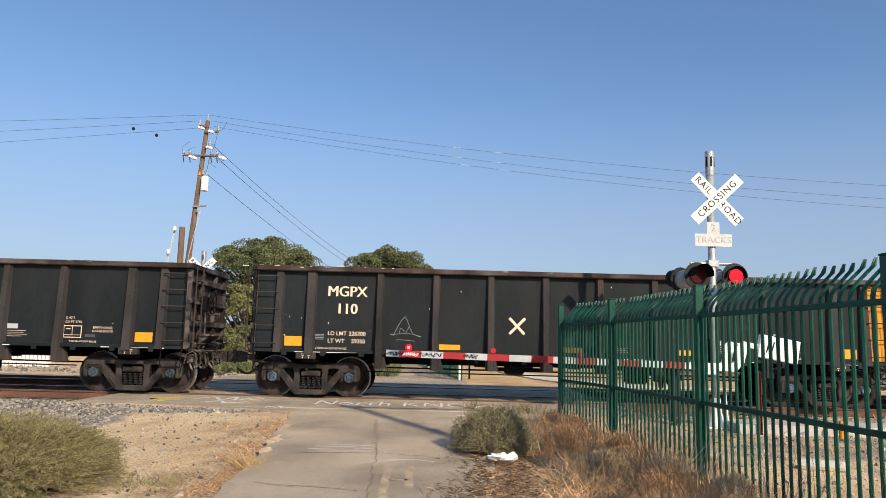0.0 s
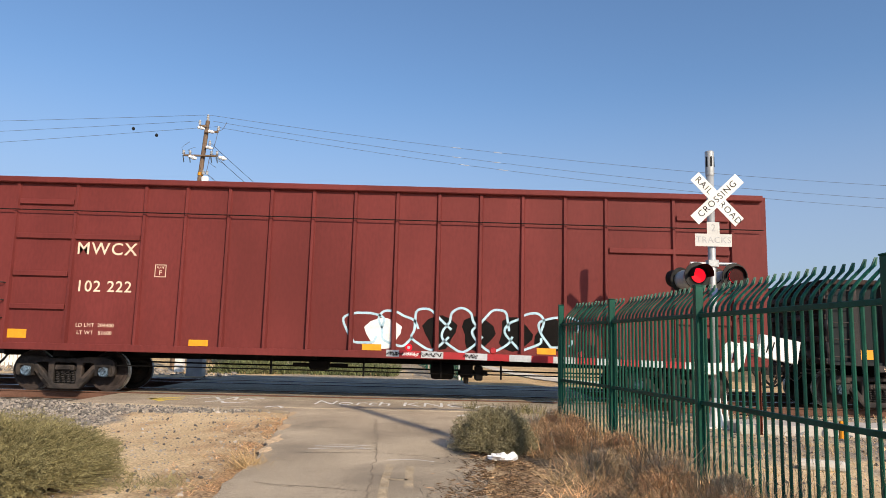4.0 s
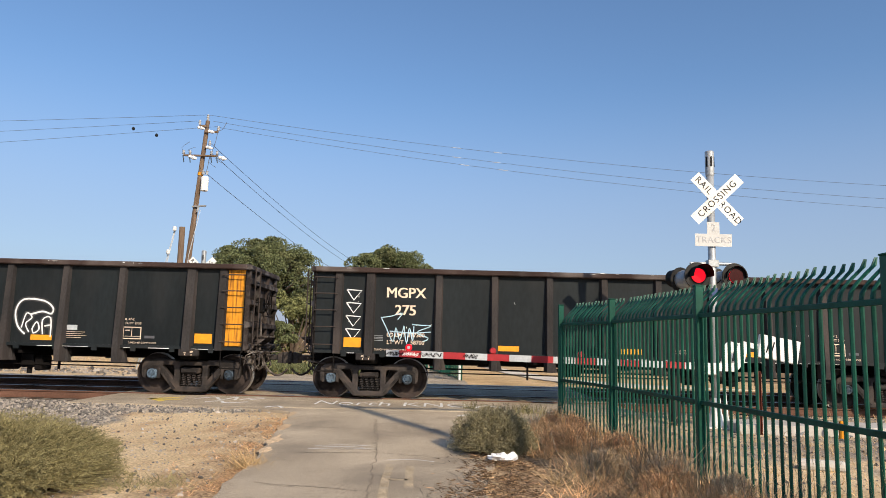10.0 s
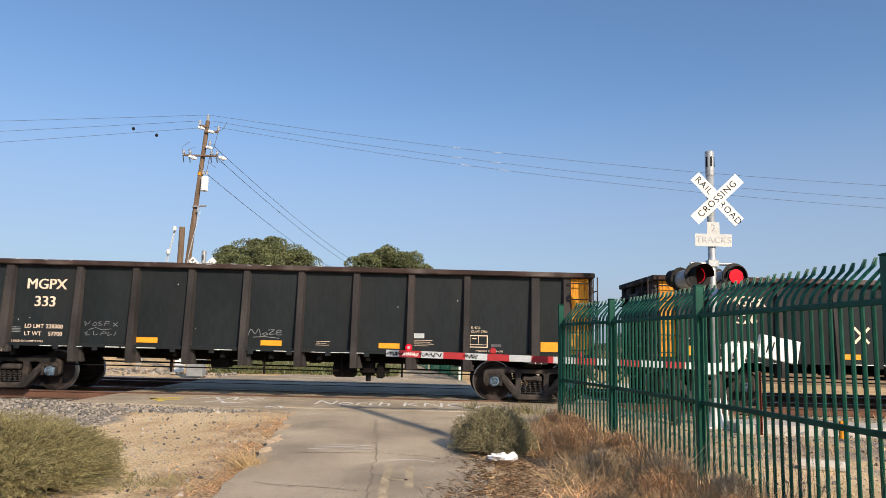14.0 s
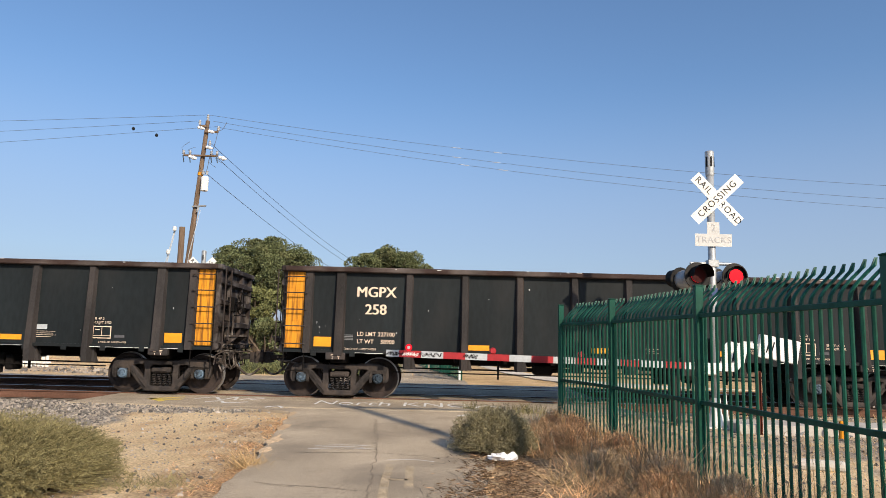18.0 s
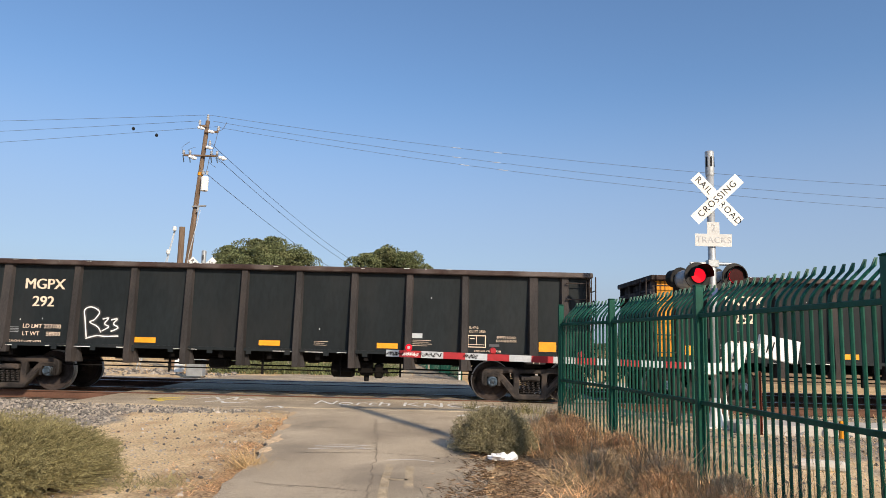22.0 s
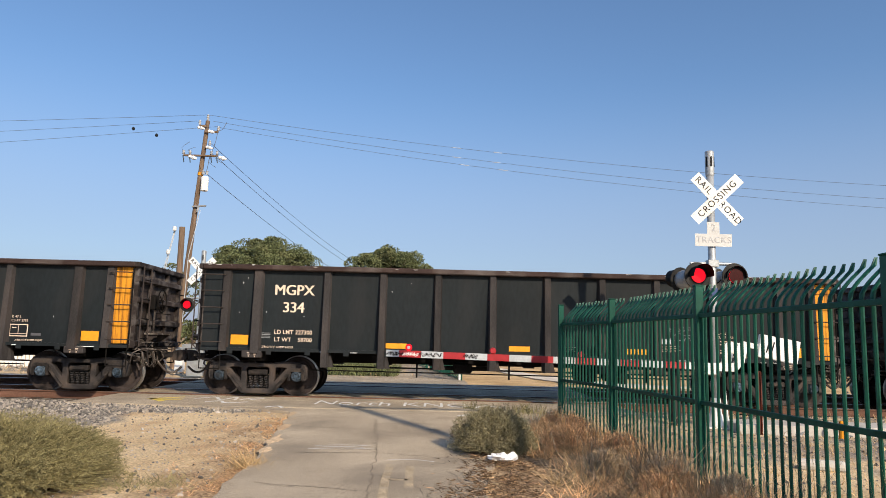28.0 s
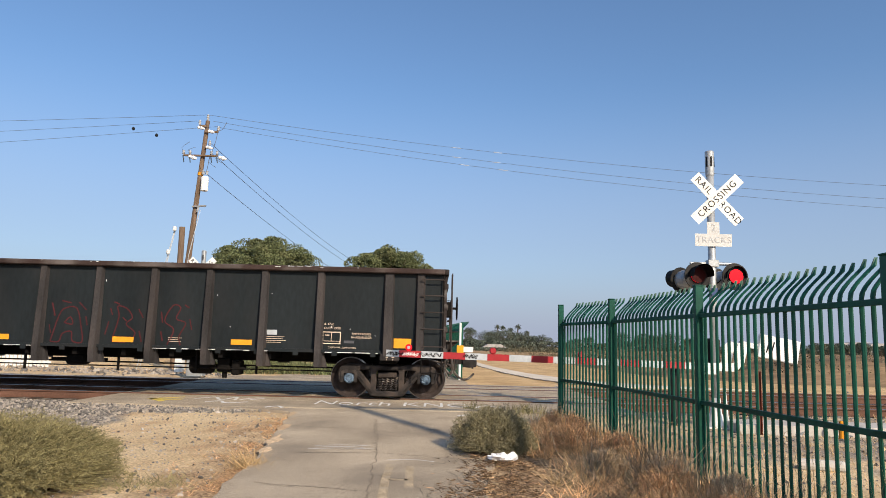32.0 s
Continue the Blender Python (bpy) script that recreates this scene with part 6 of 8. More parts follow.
def lamp_unit(parent, m, hood_len=0.22):
    """A round flashing light: backing disc, hood, housing and its turning lamp board behind the rim."""
    disc = part("backing_disc", lathe(B(), "y", [(0.0, 0.25), (0.012, 0.255), (0.02, 0.25)], 32), DARKHEAD, parent, "round black backing disc", m=m)
    bm = B()
    lathe(bm, "y", [(0.02, 0.17), (0.10, 0.185), (0.30, 0.17), (0.36, 0.10)], 24)
    part("housing", bm, GALV, disc, "grey rounded housing")
    bm = B()
    n = 20
    rings = []
    for y, r in ((0.0, 0.180), (-hood_len, 0.190)):
        rings.append([bm.verts.new((r * math.cos(a), y - (0.06 * math.cos(a - math.pi / 2) if y < 0 else 0) * 0.6, r * math.sin(a))) for a in np.linspace(radians(-10), radians(190), n)])
    for i in range(n - 1):
        bm.faces.new((rings[0][i], rings[0][i + 1], rings[1][i + 1], rings[1][i]))
    bmesh.ops.solidify(bm, geom=list(bm.faces), thickness=0.006)
    part("hood", bm, BLACKP, disc, "black visor over the lens")
    bm = lathe(B(), "y", [(-0.008, 0.175), (0.004, 0.175)], 24)
    part("lens_recess", bm, BLACKP, disc)
    # lamp board: a plate with the lamp on its one face, dull on the other
    bm = B()
    lathe(bm, "y", [(-0.012, 0.05), (-0.010, 0.136), (0.0, 0.136)], 28)
    k = len(bm.faces)
    lathe(bm, "y", [(0.001, 0.136), (0.010, 0.136), (0.012, 0.05)], 28)
    bm.faces.ensure_lookup_table()
    for f in bm.faces[k:]:
        f.material_index = 1
    return part("lamp_board", bm, [REDGLOW, DARKGLASS], disc, "red signal lamp", m=pose(0, -0.030, 0))


LAMPS = []


def build_signal(x, y, base, turn, arm):
    s = thing("crossing_signal", pose(x, y, base, 0, 0, turn), "galvanised crossing signal mast with white crossed boards and red flashing lights", "crossing signal")
    top = 5.13 - base
    bm = lathe(B(), "z", [(0, 0.075), (top - 0.45, 0.07)], 20)
    mast = part("mast", bm, GALV, s, "galvanised steel mast", smooth=True)
    bm = lathe(B(), "z", [(top - 0.50, 0.076), (top - 0.46, 0.082), (top - 0.44, 0.082), (top - 0.40, 0.085), (top - 0.02, 0.085), (top, 0.07)], 20)
    cap = part("bell_cap", bm, GALV, s, "ribbed grey bell housing")
    for a in (-60, 0, 60):
        r = radians(a - 90)
        part("slot", box(B(), -0.02, 0.02, -0.006, 0.006, -0.10, 0.10, 0.004), BLACKP, cap, m=pose(0.083 * math.cos(r), 0.083 * math.sin(r), top - 0.22, 0, 0, a))
    part("base_casting", box(lathe(B(), "z", [(0, 0.17), (0.05, 0.17), (0.30, 0.10), (0.55, 0.085)], 16), -0.22, 0.22, -0.22, 0.22, -0.15, 0.02, 0.01), WHITE, s, "white painted base casting")
    h = lambda z: z - base
    crossbuck(s, pose(0.085, -0.10, h(4.165), 0, 1.5, 0))
    bm = box(B(), -0.35, 0.35, -0.10, -0.095, h(3.25), h(3.49), 0.001)
    box(bm, -0.12, 0.12, -0.10, -0.095, h(3.49), h(3.72), 0.001)
    sign = part("track_sign", bm, OLDSIGN, s, "faded white two-tracks sign")
    part("lettering", text_mesh("TRACKS", 0.17, FADED, 1.1), None, sign, "faded lettering", m=pose(0, -0.1015, h(3.37)))
    part("lettering", text_mesh("2", 0.2, FADED), None, sign, "faded lettering", m=pose(0, -0.1015, h(3.60)))
    # lamp arm with cable conduit
    bm = B()
    tube(bm, (-0.42, 0.0, h(2.93)), (0.46, 0.0, h(2.93)), 0.032, n=10)
    for lx in (-0.33, 0.37):
        tube(bm, (lx, 0.0, h(2.93)), (lx, 0.05, h(2.70)), 0.025, n=8)
    box(bm, -0.1, 0.1, -0.09, 0.09, h(2.86), h(3.0), 0.01)
    part("lamp_arm", bm, GALV, s, "grey cross arm")
    for k, lx in enumerate((-0.34, 0.37)):
        LAMPS.append((lamp_unit(s, pose(lx, -0.16, h(2.68), -1, 0, 4), 0.28 if k == 0 else 0.07), k))
        back = part("rear_lamp", lathe(B(), "y", [(0.0, 0.25), (0.012, 0.255), (0.02, 0.25)], 32), DARKHEAD, s, "round backing disc of the rear light", m=pose(lx - 0.12, 0.42, h(2.64), 0, 0, 200))
        part("housing", lathe(B(), "y", [(0.02, 0.17), (0.10, 0.19), (0.26, 0.18), (0.34, 0.10)], 24), GALV, back, "grey rounded housing")
        part("hood", tube(B(), (0, -0.25, 0.05), (0, 0.0, 0.05), 0.17, n=16), BLACKP, back)
    for k, lx in enumerate((-0.30, 0.33)):
        bm = B()
        catenary(bm, (lx, 0.05, h(2.90)), (lx * 0.2, 0.08, h(2.55)), 0.08, 0.012, 8)
        part("cable", bm, BLACKP, s, "black lamp cable")
    bm = B()
    catenary(bm, (0.12, -0.06, h(1.0)), (0.20, -0.05, h(-0.02)), 0.0, 0.02, 6)
    part("conduit", bm, WHITE, s, "pale cable conduit")
    part("number_plate", box(B(), -0.06, 0.06, -0.09, -0.085, h(2.32), h(2.46), 0.001), BLUESIGN, s, "small dark blue plate")
    if arm:
        build_gate_arm(s, h)
    return s


def build_gate_arm(s, h):
    """Drive box, striped barrier arm and white counterweight."""
    bm = box(B(), -0.14, 0.16, 0.10, 0.50, h(0.95), h(1.52), 0.03)
    part("gate_drive", bm, DARKHEAD, s, "dark gate drive box")
    tube_y = -0.20
    tip, root = -6.13, -0.55
    # bands of 0.405 m, red and silver by turns, from the tip
    bands = [tip]
    v = tip + 0.24
    while v < root:
        bands.append(v)
        v += 0.405
    bands.append(root)
    arm = part("gate_arm", box(B(), tip, root, tube_y + 0.012, tube_y + 0.03, h(0.955), h(1.06), 0.004), WHITE, s, "striped barrier arm, lowered across the road")
    arm.matrix_basis = Matrix.Translation((root, 0, h(1.0))) @ Matrix.Rotation(radians(1.0), 4, "Y") @ Matrix.Translation((-root, 0, -h(1.0)))
    for i, (a, b) in enumerate(zip(bands, bands[1:])):
        part("stripe", box(B(), a, b - 0.001, tube_y, tube_y + 0.010, h(0.947), h(1.068)), REDTAPE if i % 2 else SILVTAPE, arm, "red stripe" if i % 2 else "silver stripe")
    for i, lx in enumerate((-5.72, -4.17, -2.55)):
        bm = lathe(B(), "y", [(tube_y - 0.02, 0.045), (tube_y, 0.062), (tube_y + 0.06, 0.062), (tube_y + 0.08, 0.045)], 18, (lx, 0, h(1.125)))
        lamp = part("arm_light", bm, REDGLOW if i == 0 else REDTAPE, arm, "red arm light")
        if i == 0:
            part("lens_centre", lathe(B(), "y", [(tube_y - 0.026, 0.012), (tube_y - 0.024, 0.030), (tube_y - 0.016, 0.030)], 14, (lx, 0, h(1.125))), SILVTAPE, lamp, "pale lens centre")
    for k, (a, b) in enumerate(((tip + 0.02, tip + 0.30), (tip + 0.32, tip + 0.58), (tip + 0.60, tip + 1.0), (tip + 1.42, tip + 1.66))):
        rnd = random.Random(k)
        bm = B()
        for j in range(3):
            pts = [(a + (b - a) * (i + rnd.uniform(-0.9, 0.9)) / 9, h(1.008) + (0.042 if i % 2 else -0.042) * rnd.uniform(0.2, 1)) for i in range(10)]
            ribbon(bm, smooth_line(pts), 0.009, flat(tube_y - 0.002 - 0.0006 * j))
        part("painted_tag", bm, (BLACKP, WHITE, BLACKP, BLACKP)[k], arm, "small scrawl")
    # counterweight arms
    bm = B()
    for y in (-0.30, 0.28):
        prism(bm, [(-0.45, h(0.93)), (-0.45, h(1.06)), (0.24, h(1.08)), (0.32, h(1.42)), (0.40, h(1.48)), (0.74, h(1.42)), (0.74, h(1.33)), (0.50, h(1.36)), (0.43, h(1.08)), (0.28, h(0.92))], y, y + 0.03)
    part("counterweight_arm", bm, WHITE, s, "white counterweight arm")
    bm = box(B(), 0.70, 1.44, -0.33, -0.22, h(1.02), h(1.44), 0.01)
    c = part("counterweight", bm, WHITE, s, "white counterweight plate with scrawled tag")
    c.matrix_basis = Matrix.Translation((0.7, 0, h(1.38))) @ Matrix.Rotation(radians(10), 4, "Y") @ Matrix.Translation((-0.7, 0, -h(1.2)))
    bm = B()
    for x in (0.84, 0.93):
        ribbon(bm, [Vector((x, h(1.12))), Vector((x + 0.03, h(1.34)))], 0.025, flat(-0.333))
    part("painted_tag", bm, BLACKP, c, "short black strokes")
    bm = B()
    tube(bm, (-0.5, -0.33, h(1.15)), (-0.1, -0.30, h(0.90)), 0.03)
    box(bm, -0.3, -0.05, -0.34, -0.22, h(0.85), h(1.05), 0.02)
    part("brace", bm, WHITE, s)
    bm = B()
    box(bm, -0.80, -0.64, 0.0, 0.2, h(-0.12), h(0.95), 0.02)
    part("drive_post", bm, DARKHEAD, s, "dark drive post")


build_signal(5.27, 13.4, -0.12, 0, True)


# ---- timber utility pole, stub pole and wires ----
def insulator(parent, p, up=True, h=0.22, mat=None):
    pts = [(0, 0.03), (h * 0.2, 0.07), (h * 0.35, 0.045), (h * 0.5, 0.075), (h * 0.7, 0.045), (h * 0.85, 0.065), (h, 0.03)]
    part("insulator", lathe(B(), "z", [((s if up else -s), r) for s, r in pts], 10, p), mat or PORC, parent, "pale porcelain insulator")


def build_utility_pole():
    base, top = Vector((-11.82, 33, -0.1)), Vector((-11.0, 33, 11.75))
    u = thing("utility_pole", pose(*base), "tall weathered timber utility pole with transformer and insulators", "utility pole")
    at = lambda z: base.lerp(top, (z + 0.1) / 11.85) - base
    part("pole", tube(B(), (0, 0, 0), at(11.55), 0.155, 0.095, 14), POLEW, u, "weathered brown timber pole")
    band = at(8.95)
    part("band", tube(B(), band - Vector((0.005, 0, 0.07)), band + Vector((0.005, 0, 0.07)), 0.125, 0.124, 14), YEL, u, "faded yellow band")
    for z, dx in ((11.15, -0.22), (10.98, 0.30), (10.2, 0.30)):
        c = at(z)
        lying = lathe(B(), "x", [(-0.18, 0.03), (-0.12, 0.085), (-0.05, 0.06), (0.02, 0.09), (0.10, 0.06), (0.18, 0.03)], 10)
        part("strain_insulator", lying, PORCW, u, "white strain insulator", m=pose(c.x + dx, c.y - 0.16, c.z, 0, 12, 0))
    c = at(9.80)
    for dx in (-0.42, 0.98):
        lying = lathe(B(), "x", [(-0.20, 0.03), (-0.14, 0.10), (-0.05, 0.07), (0.04, 0.11), (0.14, 0.07), (0.22, 0.03)], 10)
        part("strain_insulator", lying, PORCW, u, "white strain insulator", m=pose(c.x + dx, c.y - 0.2, c.z - 0.1, 0, 15, 0))
    o = at(11.55)
    insulator(u, o, True, 0.32)
    # short arms on one side of the head
    for z, dx in ((10.98, 0.62), (11.25, -0.30)):
        c = at(z)
        bm = box(B(), min(0, dx), max(0, dx), -0.05, 0.05, -0.05, 0.05, 0.01)
        part("bracket", bm, POLEW, u, m=pose(c.x, c.y - 0.15, c.z))
        insulator(u, (c.x + dx, c.y - 0.15, c.z + 0.04), True, 0.24)
    c = at(9.80)
    part("crossarm", box(B(), -0.85, 0.75, -0.045, 0.045, -0.04, 0.04, 0.01), POLEW, u, "timber crossarm", m=pose(c.x, c.y - 0.18, c.z))
    for dx in (-0.85, -0.55, 0.45, 0.72):
        insulator(u, (c.x + dx, c.y - 0.18, c.z + 0.05), True, 0.2)
        part("fuse_cutout", tube(B(), (c.x + dx, c.y - 0.25, c.z - 0.02), (c.x + dx + 0.08, c.y - 0.3, c.z - 0.36), 0.026, n=8), CAPM, u, "grey fuse cutout")
    c = at(10.3)
    insulator(u, (c.x + 0.3, c.y - 0.15, c.z), True, 0.25)
    c = at(8.5)
    bm = lathe(B(), "z", [(-0.38, 0.13), (-0.36, 0.17), (0.26, 0.17), (0.30, 0.15), (0.34, 0.05)], 20, (c.x + 0.32, c.y - 0.18, c.z - 0.02))
    part("transformer", bm, WHITE, u, "pale grey transformer can")
    for dx in (0.22, 0.40):
        insulator(u, (c.x + dx, c.y - 0.18, c.z + 0.38), True, 0.2)
    bm = B()
    c2 = at(7.35)
    tube(bm, (c2.x - 0.1, c2.y - 0.2, c2.z), (c2.x + 0.55, c2.y - 0.2, c2.z + 0.05), 0.04, n=6)
    tube(bm, (c2.x + 0.2, c2.y - 0.2, c2.z), (c2.x + 0.15, c2.y - 0.2, c2.z - 0.25), 0.05, n=6)
    part("bracket", bm, GALV, u)
    bm = B()
    for a, b in ((at(11.5) + Vector((0.9, 0, 0.0)), at(10.98) + Vector((0.6, -0.15, 0.1))), (at(10.98) + Vector((0.6, -0.15, 0)), at(9.9) + Vector((0.45, -0.2, 0.1))), (at(9.9) + Vector((0.4, -0.2, 0)), at(8.9) + Vector((0.3, -0.2, 0)))):
        catenary(bm, a, b, 0.16, 0.013, 10)
    for dx, z0, dz in ((-0.85, 9.95, 0.5), (-0.55, 9.95, 0.25), (0.75, 9.9, -0.45), (0.45, 9.75, -0.5)):
        q = at(z0) + Vector((dx, -0.2, 0))
        pipe(bm, [q, q + Vector((-0.12, 0, dz * 0.4)), q + Vector((0.02, 0, dz * 0.7)), q + Vector((0.25, 0, dz))], 0.009, 5)
    part("jumper_cable", bm, WIRE, u, "dark looping jumper cables")
    bm = B()
    p = at(7.2) + Vector((0.3, -0.2, 0))
    for z0, z1, dx in ((7.2, 5.0, -0.25), (5.0, 2.0, -0.1)):
        q = at(z1) + Vector((0.3 + dx, -0.2, 0))
        catenary(bm, p, q, 0.0, 0.018, 6)
        p = q
    part("down_lead", bm, SILVTAPE, u, "thin pale down lead")
    return base, at


POLE_BASE, POLE_AT = build_utility_pole()
solid("stub_pole", tube(B(), (0, 0, 0), (-0.06, 0, 6.35), 0.15, 0.125, 12), POLEW, pose(-11.44, 32, -0.1), "short cut-off reddish-brown timber pole", "utility pole")


def build_wires():
    h = lambda z, dx=0.0, dy=0.0: POLE_BASE + POLE_AT(z) + Vector((dx, dy, 0))
    spans = (
        (h(11.85), (-48, 33, 9.95), 0.1), (h(11.50, -0.3, -0.15), (-48, 33, 8.8), 0.1), (h(11.25, 0.6, -0.15), (-48, 33, 7.7), 0.1),
        (h(11.85), (42, 33, 9.23), 1.01), (h(11.50, 0.3, -0.15), (42, 33, 8.58), 1.15), (h(11.20, 0.62, -0.15), (42, 33, 8.0), 1.125),
        (h(10.45, 0.3, -0.15), (-3.2, 104, 9.6), 1.6), (h(9.95, 0.45, -0.2), (-3.7, 104, 9.3), 1.6), (h(9.2, 0.0, -0.15), (-4.4, 104, 8.2), 1.6))
    for k, (a, b, sag) in enumerate(spans):
        bm = B()
        catenary(bm, a, b, sag, 0.0075 if k < 6 else 0.014, 40)
        solid("overhead_wire", bm, WIRE, Matrix(), "thin dark overhead power line", "wire", "overhead wires")
    # bright splice sleeves on the wires over the road
    for k, xs in ((3, (0.89, 2.85)), (4, (0.89, 2.77)), (5, (1.29, 3.12))):
        a, b, sag = Vector(spans[k][0]), Vector(spans[k][1]), spans[k][2]
        for x in xs:
            ends = []
            for dx in (-0.2, 0.2):
                t = (x + dx - a.x) / (b.x - a.x)
                ends.append(a.lerp(b, t) - Vector((0, 0, sag * 4 * t * (1 - t))))
            solid("splice_sleeve", tube(B(), ends[0], ends[1], 0.015, n=8), SILVTAPE, Matrix(), "bright splice sleeve on an overhead wire", "wire sleeve", "wire sleeves")
    # marker clips on the left-hand wires
    for x, z in ((-14.47, 11.17), (-13.35, 10.88)):
        solid("wire_marker", lathe(B(), "z", [(-0.09, 0.02), (-0.05, 0.07), (0.03, 0.07), (0.08, 0.02)], 10), BLACKP, pose(x, 32.9, z - 0.12), "small dark clip hanging on an overhead wire", "wire marker")


build_wires()


def far_pole(x, y, h, r):
    u = thing("utility_pole", pose(x, y, 0), "distant brown timber utility pole with crossarm", "utility pole")
    part("pole", tube(B(), (0, 0, -0.3), (0, 0, h), r, r * 0.7, 10), POLEW, u)
    part("crossarm", box(B(), -1.3, 1.3, -0.08, 0.08, h - 0.9, h - 0.75), POLEW, u)
    for dx in (-1.2, -0.5, 0.5, 1.2):
        insulator(u, (dx, 0, h - 0.75), True, 0.35)


far_pole(-3.6, 104, 10.0, 0.22)
far_pole(-4.2, 176, 9.9, 0.24)
# a pole behind the camera, of which the shadow falls across the road
back = thing("utility_pole", pose(8.35, -2.0, -0.3), "timber utility pole behind the viewer", "utility pole")
part("pole", tube(B(), (0, 0, 0), (0, 0, 12.15), 0.17, 0.12, 12), POLEW, back)

# slender raised arm with small white lamps, beyond the tracks
arm2 = thing("raised_barrier", pose(-11.3, 30.0, 0.3), "slender pale raised barrier arm with small lamps", "barrier arm")
for k, dx in enumerate((-0.06, 0.06)):
    part("bar", tube(B(), (-0.9 + dx, 0, -0.4), (0.22 + dx * 0.3, 0, 5.5), 0.02, n=6), SILVTAPE, arm2)
for z in (3.6, 4.55, 5.55):
    part("lamp", lathe(B(), "z", [(-0.10, 0.05), (-0.06, 0.08), (0.06, 0.08), (0.10, 0.05)], 10, (-0.9 + 1.12 * z / 5.5, -0.08, z)), WHITE, arm2, "small white lamp")


# ---- far crossing signal and far fence ----
def build_far_signal(x, y, base):
    s = thing("crossing_signal", pose(x, y, base), "grey crossing signal mast with white crossed boards beyond the tracks", "crossing signal")
    part("mast", lathe(B(), "z", [(0, 0.075), (3.9, 0.07)], 14), GALV, s)
    part("bell_cap", lathe(B(), "z", [(3.86, 0.085), (4.45, 0.085), (4.47, 0.07)], 14), GALV, s)
    part("slot", box(B(), -0.02, 0.02, -0.09, -0.08, 4.1, 4.3), BLACKP, s)
    crossbuck(s, pose(0.0, -0.10, 3.72))
    part("lamp_arm", tube(B(), (-0.5, 0, 2.75), (0.5, 0, 2.75), 0.035, n=8), GALV, s)
    for k, lx in enumerate((-0.42, 0.38)):
        LAMPS.append((lamp_unit(s, pose(lx, -0.16, 2.5)), k))
    bm = B()
    prism(bm, [(-0.45, 0.95), (-0.45, 1.10), (0.2, 1.18), (0.7, 1.02), (0.7, 0.9), (0.15, 1.0)], -0.28, -0.24)
    part("counterweight", bm, GALV, s, "grey counterweight arm")
    part("gate_drive", box(B(), -0.28, 0.28, -0.22, 0.22, 0.0, 1.05, 0.02), GALV, s, "grey gate drive box")


build_far_signal(-8.35, 25.6, -0.05)
build_fence(((1.10, 27.6), (0.72, 30.6), (0.35, 33.6), (-0.1, 36.6)), "steel_fence", "green steel palisade fence beyond the tracks", out=-1.0, step=0.16, z=0.1)
build_fence(((-0.3, 38.0), (-1.3, 50), (-2.6, 70), (-4.4, 95)), "steel_fence", "far green steel palisade fence", out=-1.0, step=0.4, z=0.1)
bol = thing("marker_post", pose(1.02, 27.2, -0.05), "white post with a yellow box beside the far fence", "marker post")
part("post", tube(B(), (0, 0, 0), (0, 0, 2.15), 0.045, n=10), WHITE, bol)
part("yellow_box", box(B(), -0.13, 0.13, -0.16, -0.04, 0.75, 1.30, 0.02), REFL, bol, "yellow button box")
part("plate", box(B(), 0.12, 0.50, 0.0, 0.01, 1.05, 1.25), WHITE, bol, "small white plate")

# white barrier wall and debris beyond the tracks
picket = thing("slat_fence", pose(-20.15, 30.5, -0.12), "low white upright slat fence beyond the tracks", "fence")
SLAT = mesh_of("slat", box(B(), -0.07, 0.07, -0.012, 0.012, 0.02, 0.92, 0.01), WHITE)
for i in range(24):
    part("slat", SLAT, None, picket, m=pose(0.1 + i * 0.168, -0.03, random.uniform(-0.02, 0.02), 0, random.uniform(-1, 1), 0))
for z in (0.25, 0.72):
    part("slat_rail", box(B(), 0.0, 4.1, 0.0, 0.04, z - 0.04, z + 0.04, 0.005), WHITE, picket)
for k, (x, L) in enumerate(((-26.0, 5.8),)):
    b = solid("concrete_barrier", prism(B(), [(0, 0), (0, 0.62), (L, 0.62), (L, 0)], -0.12, 0.12), WHITE, pose(x, 30.5, -0.12), "low white concrete barrier wall with sprayed tags", "barrier", "barriers beyond the tracks")
    for j in range(3):
        rnd = random.Random(k * 7 + j)
        bm = B()
        pts = [(0.4 + j * L / 3.2 + 0.25 * i, 0.30 + rnd.uniform(-0.2, 0.2)) for i in range(6)]
        ribbon(bm, smooth_line(pts), 0.05, flat(-0.123))
        part("painted_tag", bm, (REDTAPE, SPRAYV, SPRAYD)[j], b, "sprayed scribble")
box_ = thing("white_cabinet", pose(-10.3, 29.5, -0.12), "white equipment cabinet post beyond the tracks", "cabinet")
part("body", box(B(), -0.16, 0.16, -0.16, 0.16, 0, 0.95, 0.02), WHITE, box_)
part("lid", box(B(), -0.19, 0.19, -0.19, 0.19, 0.95, 1.02, 0.01), GALV, box_)

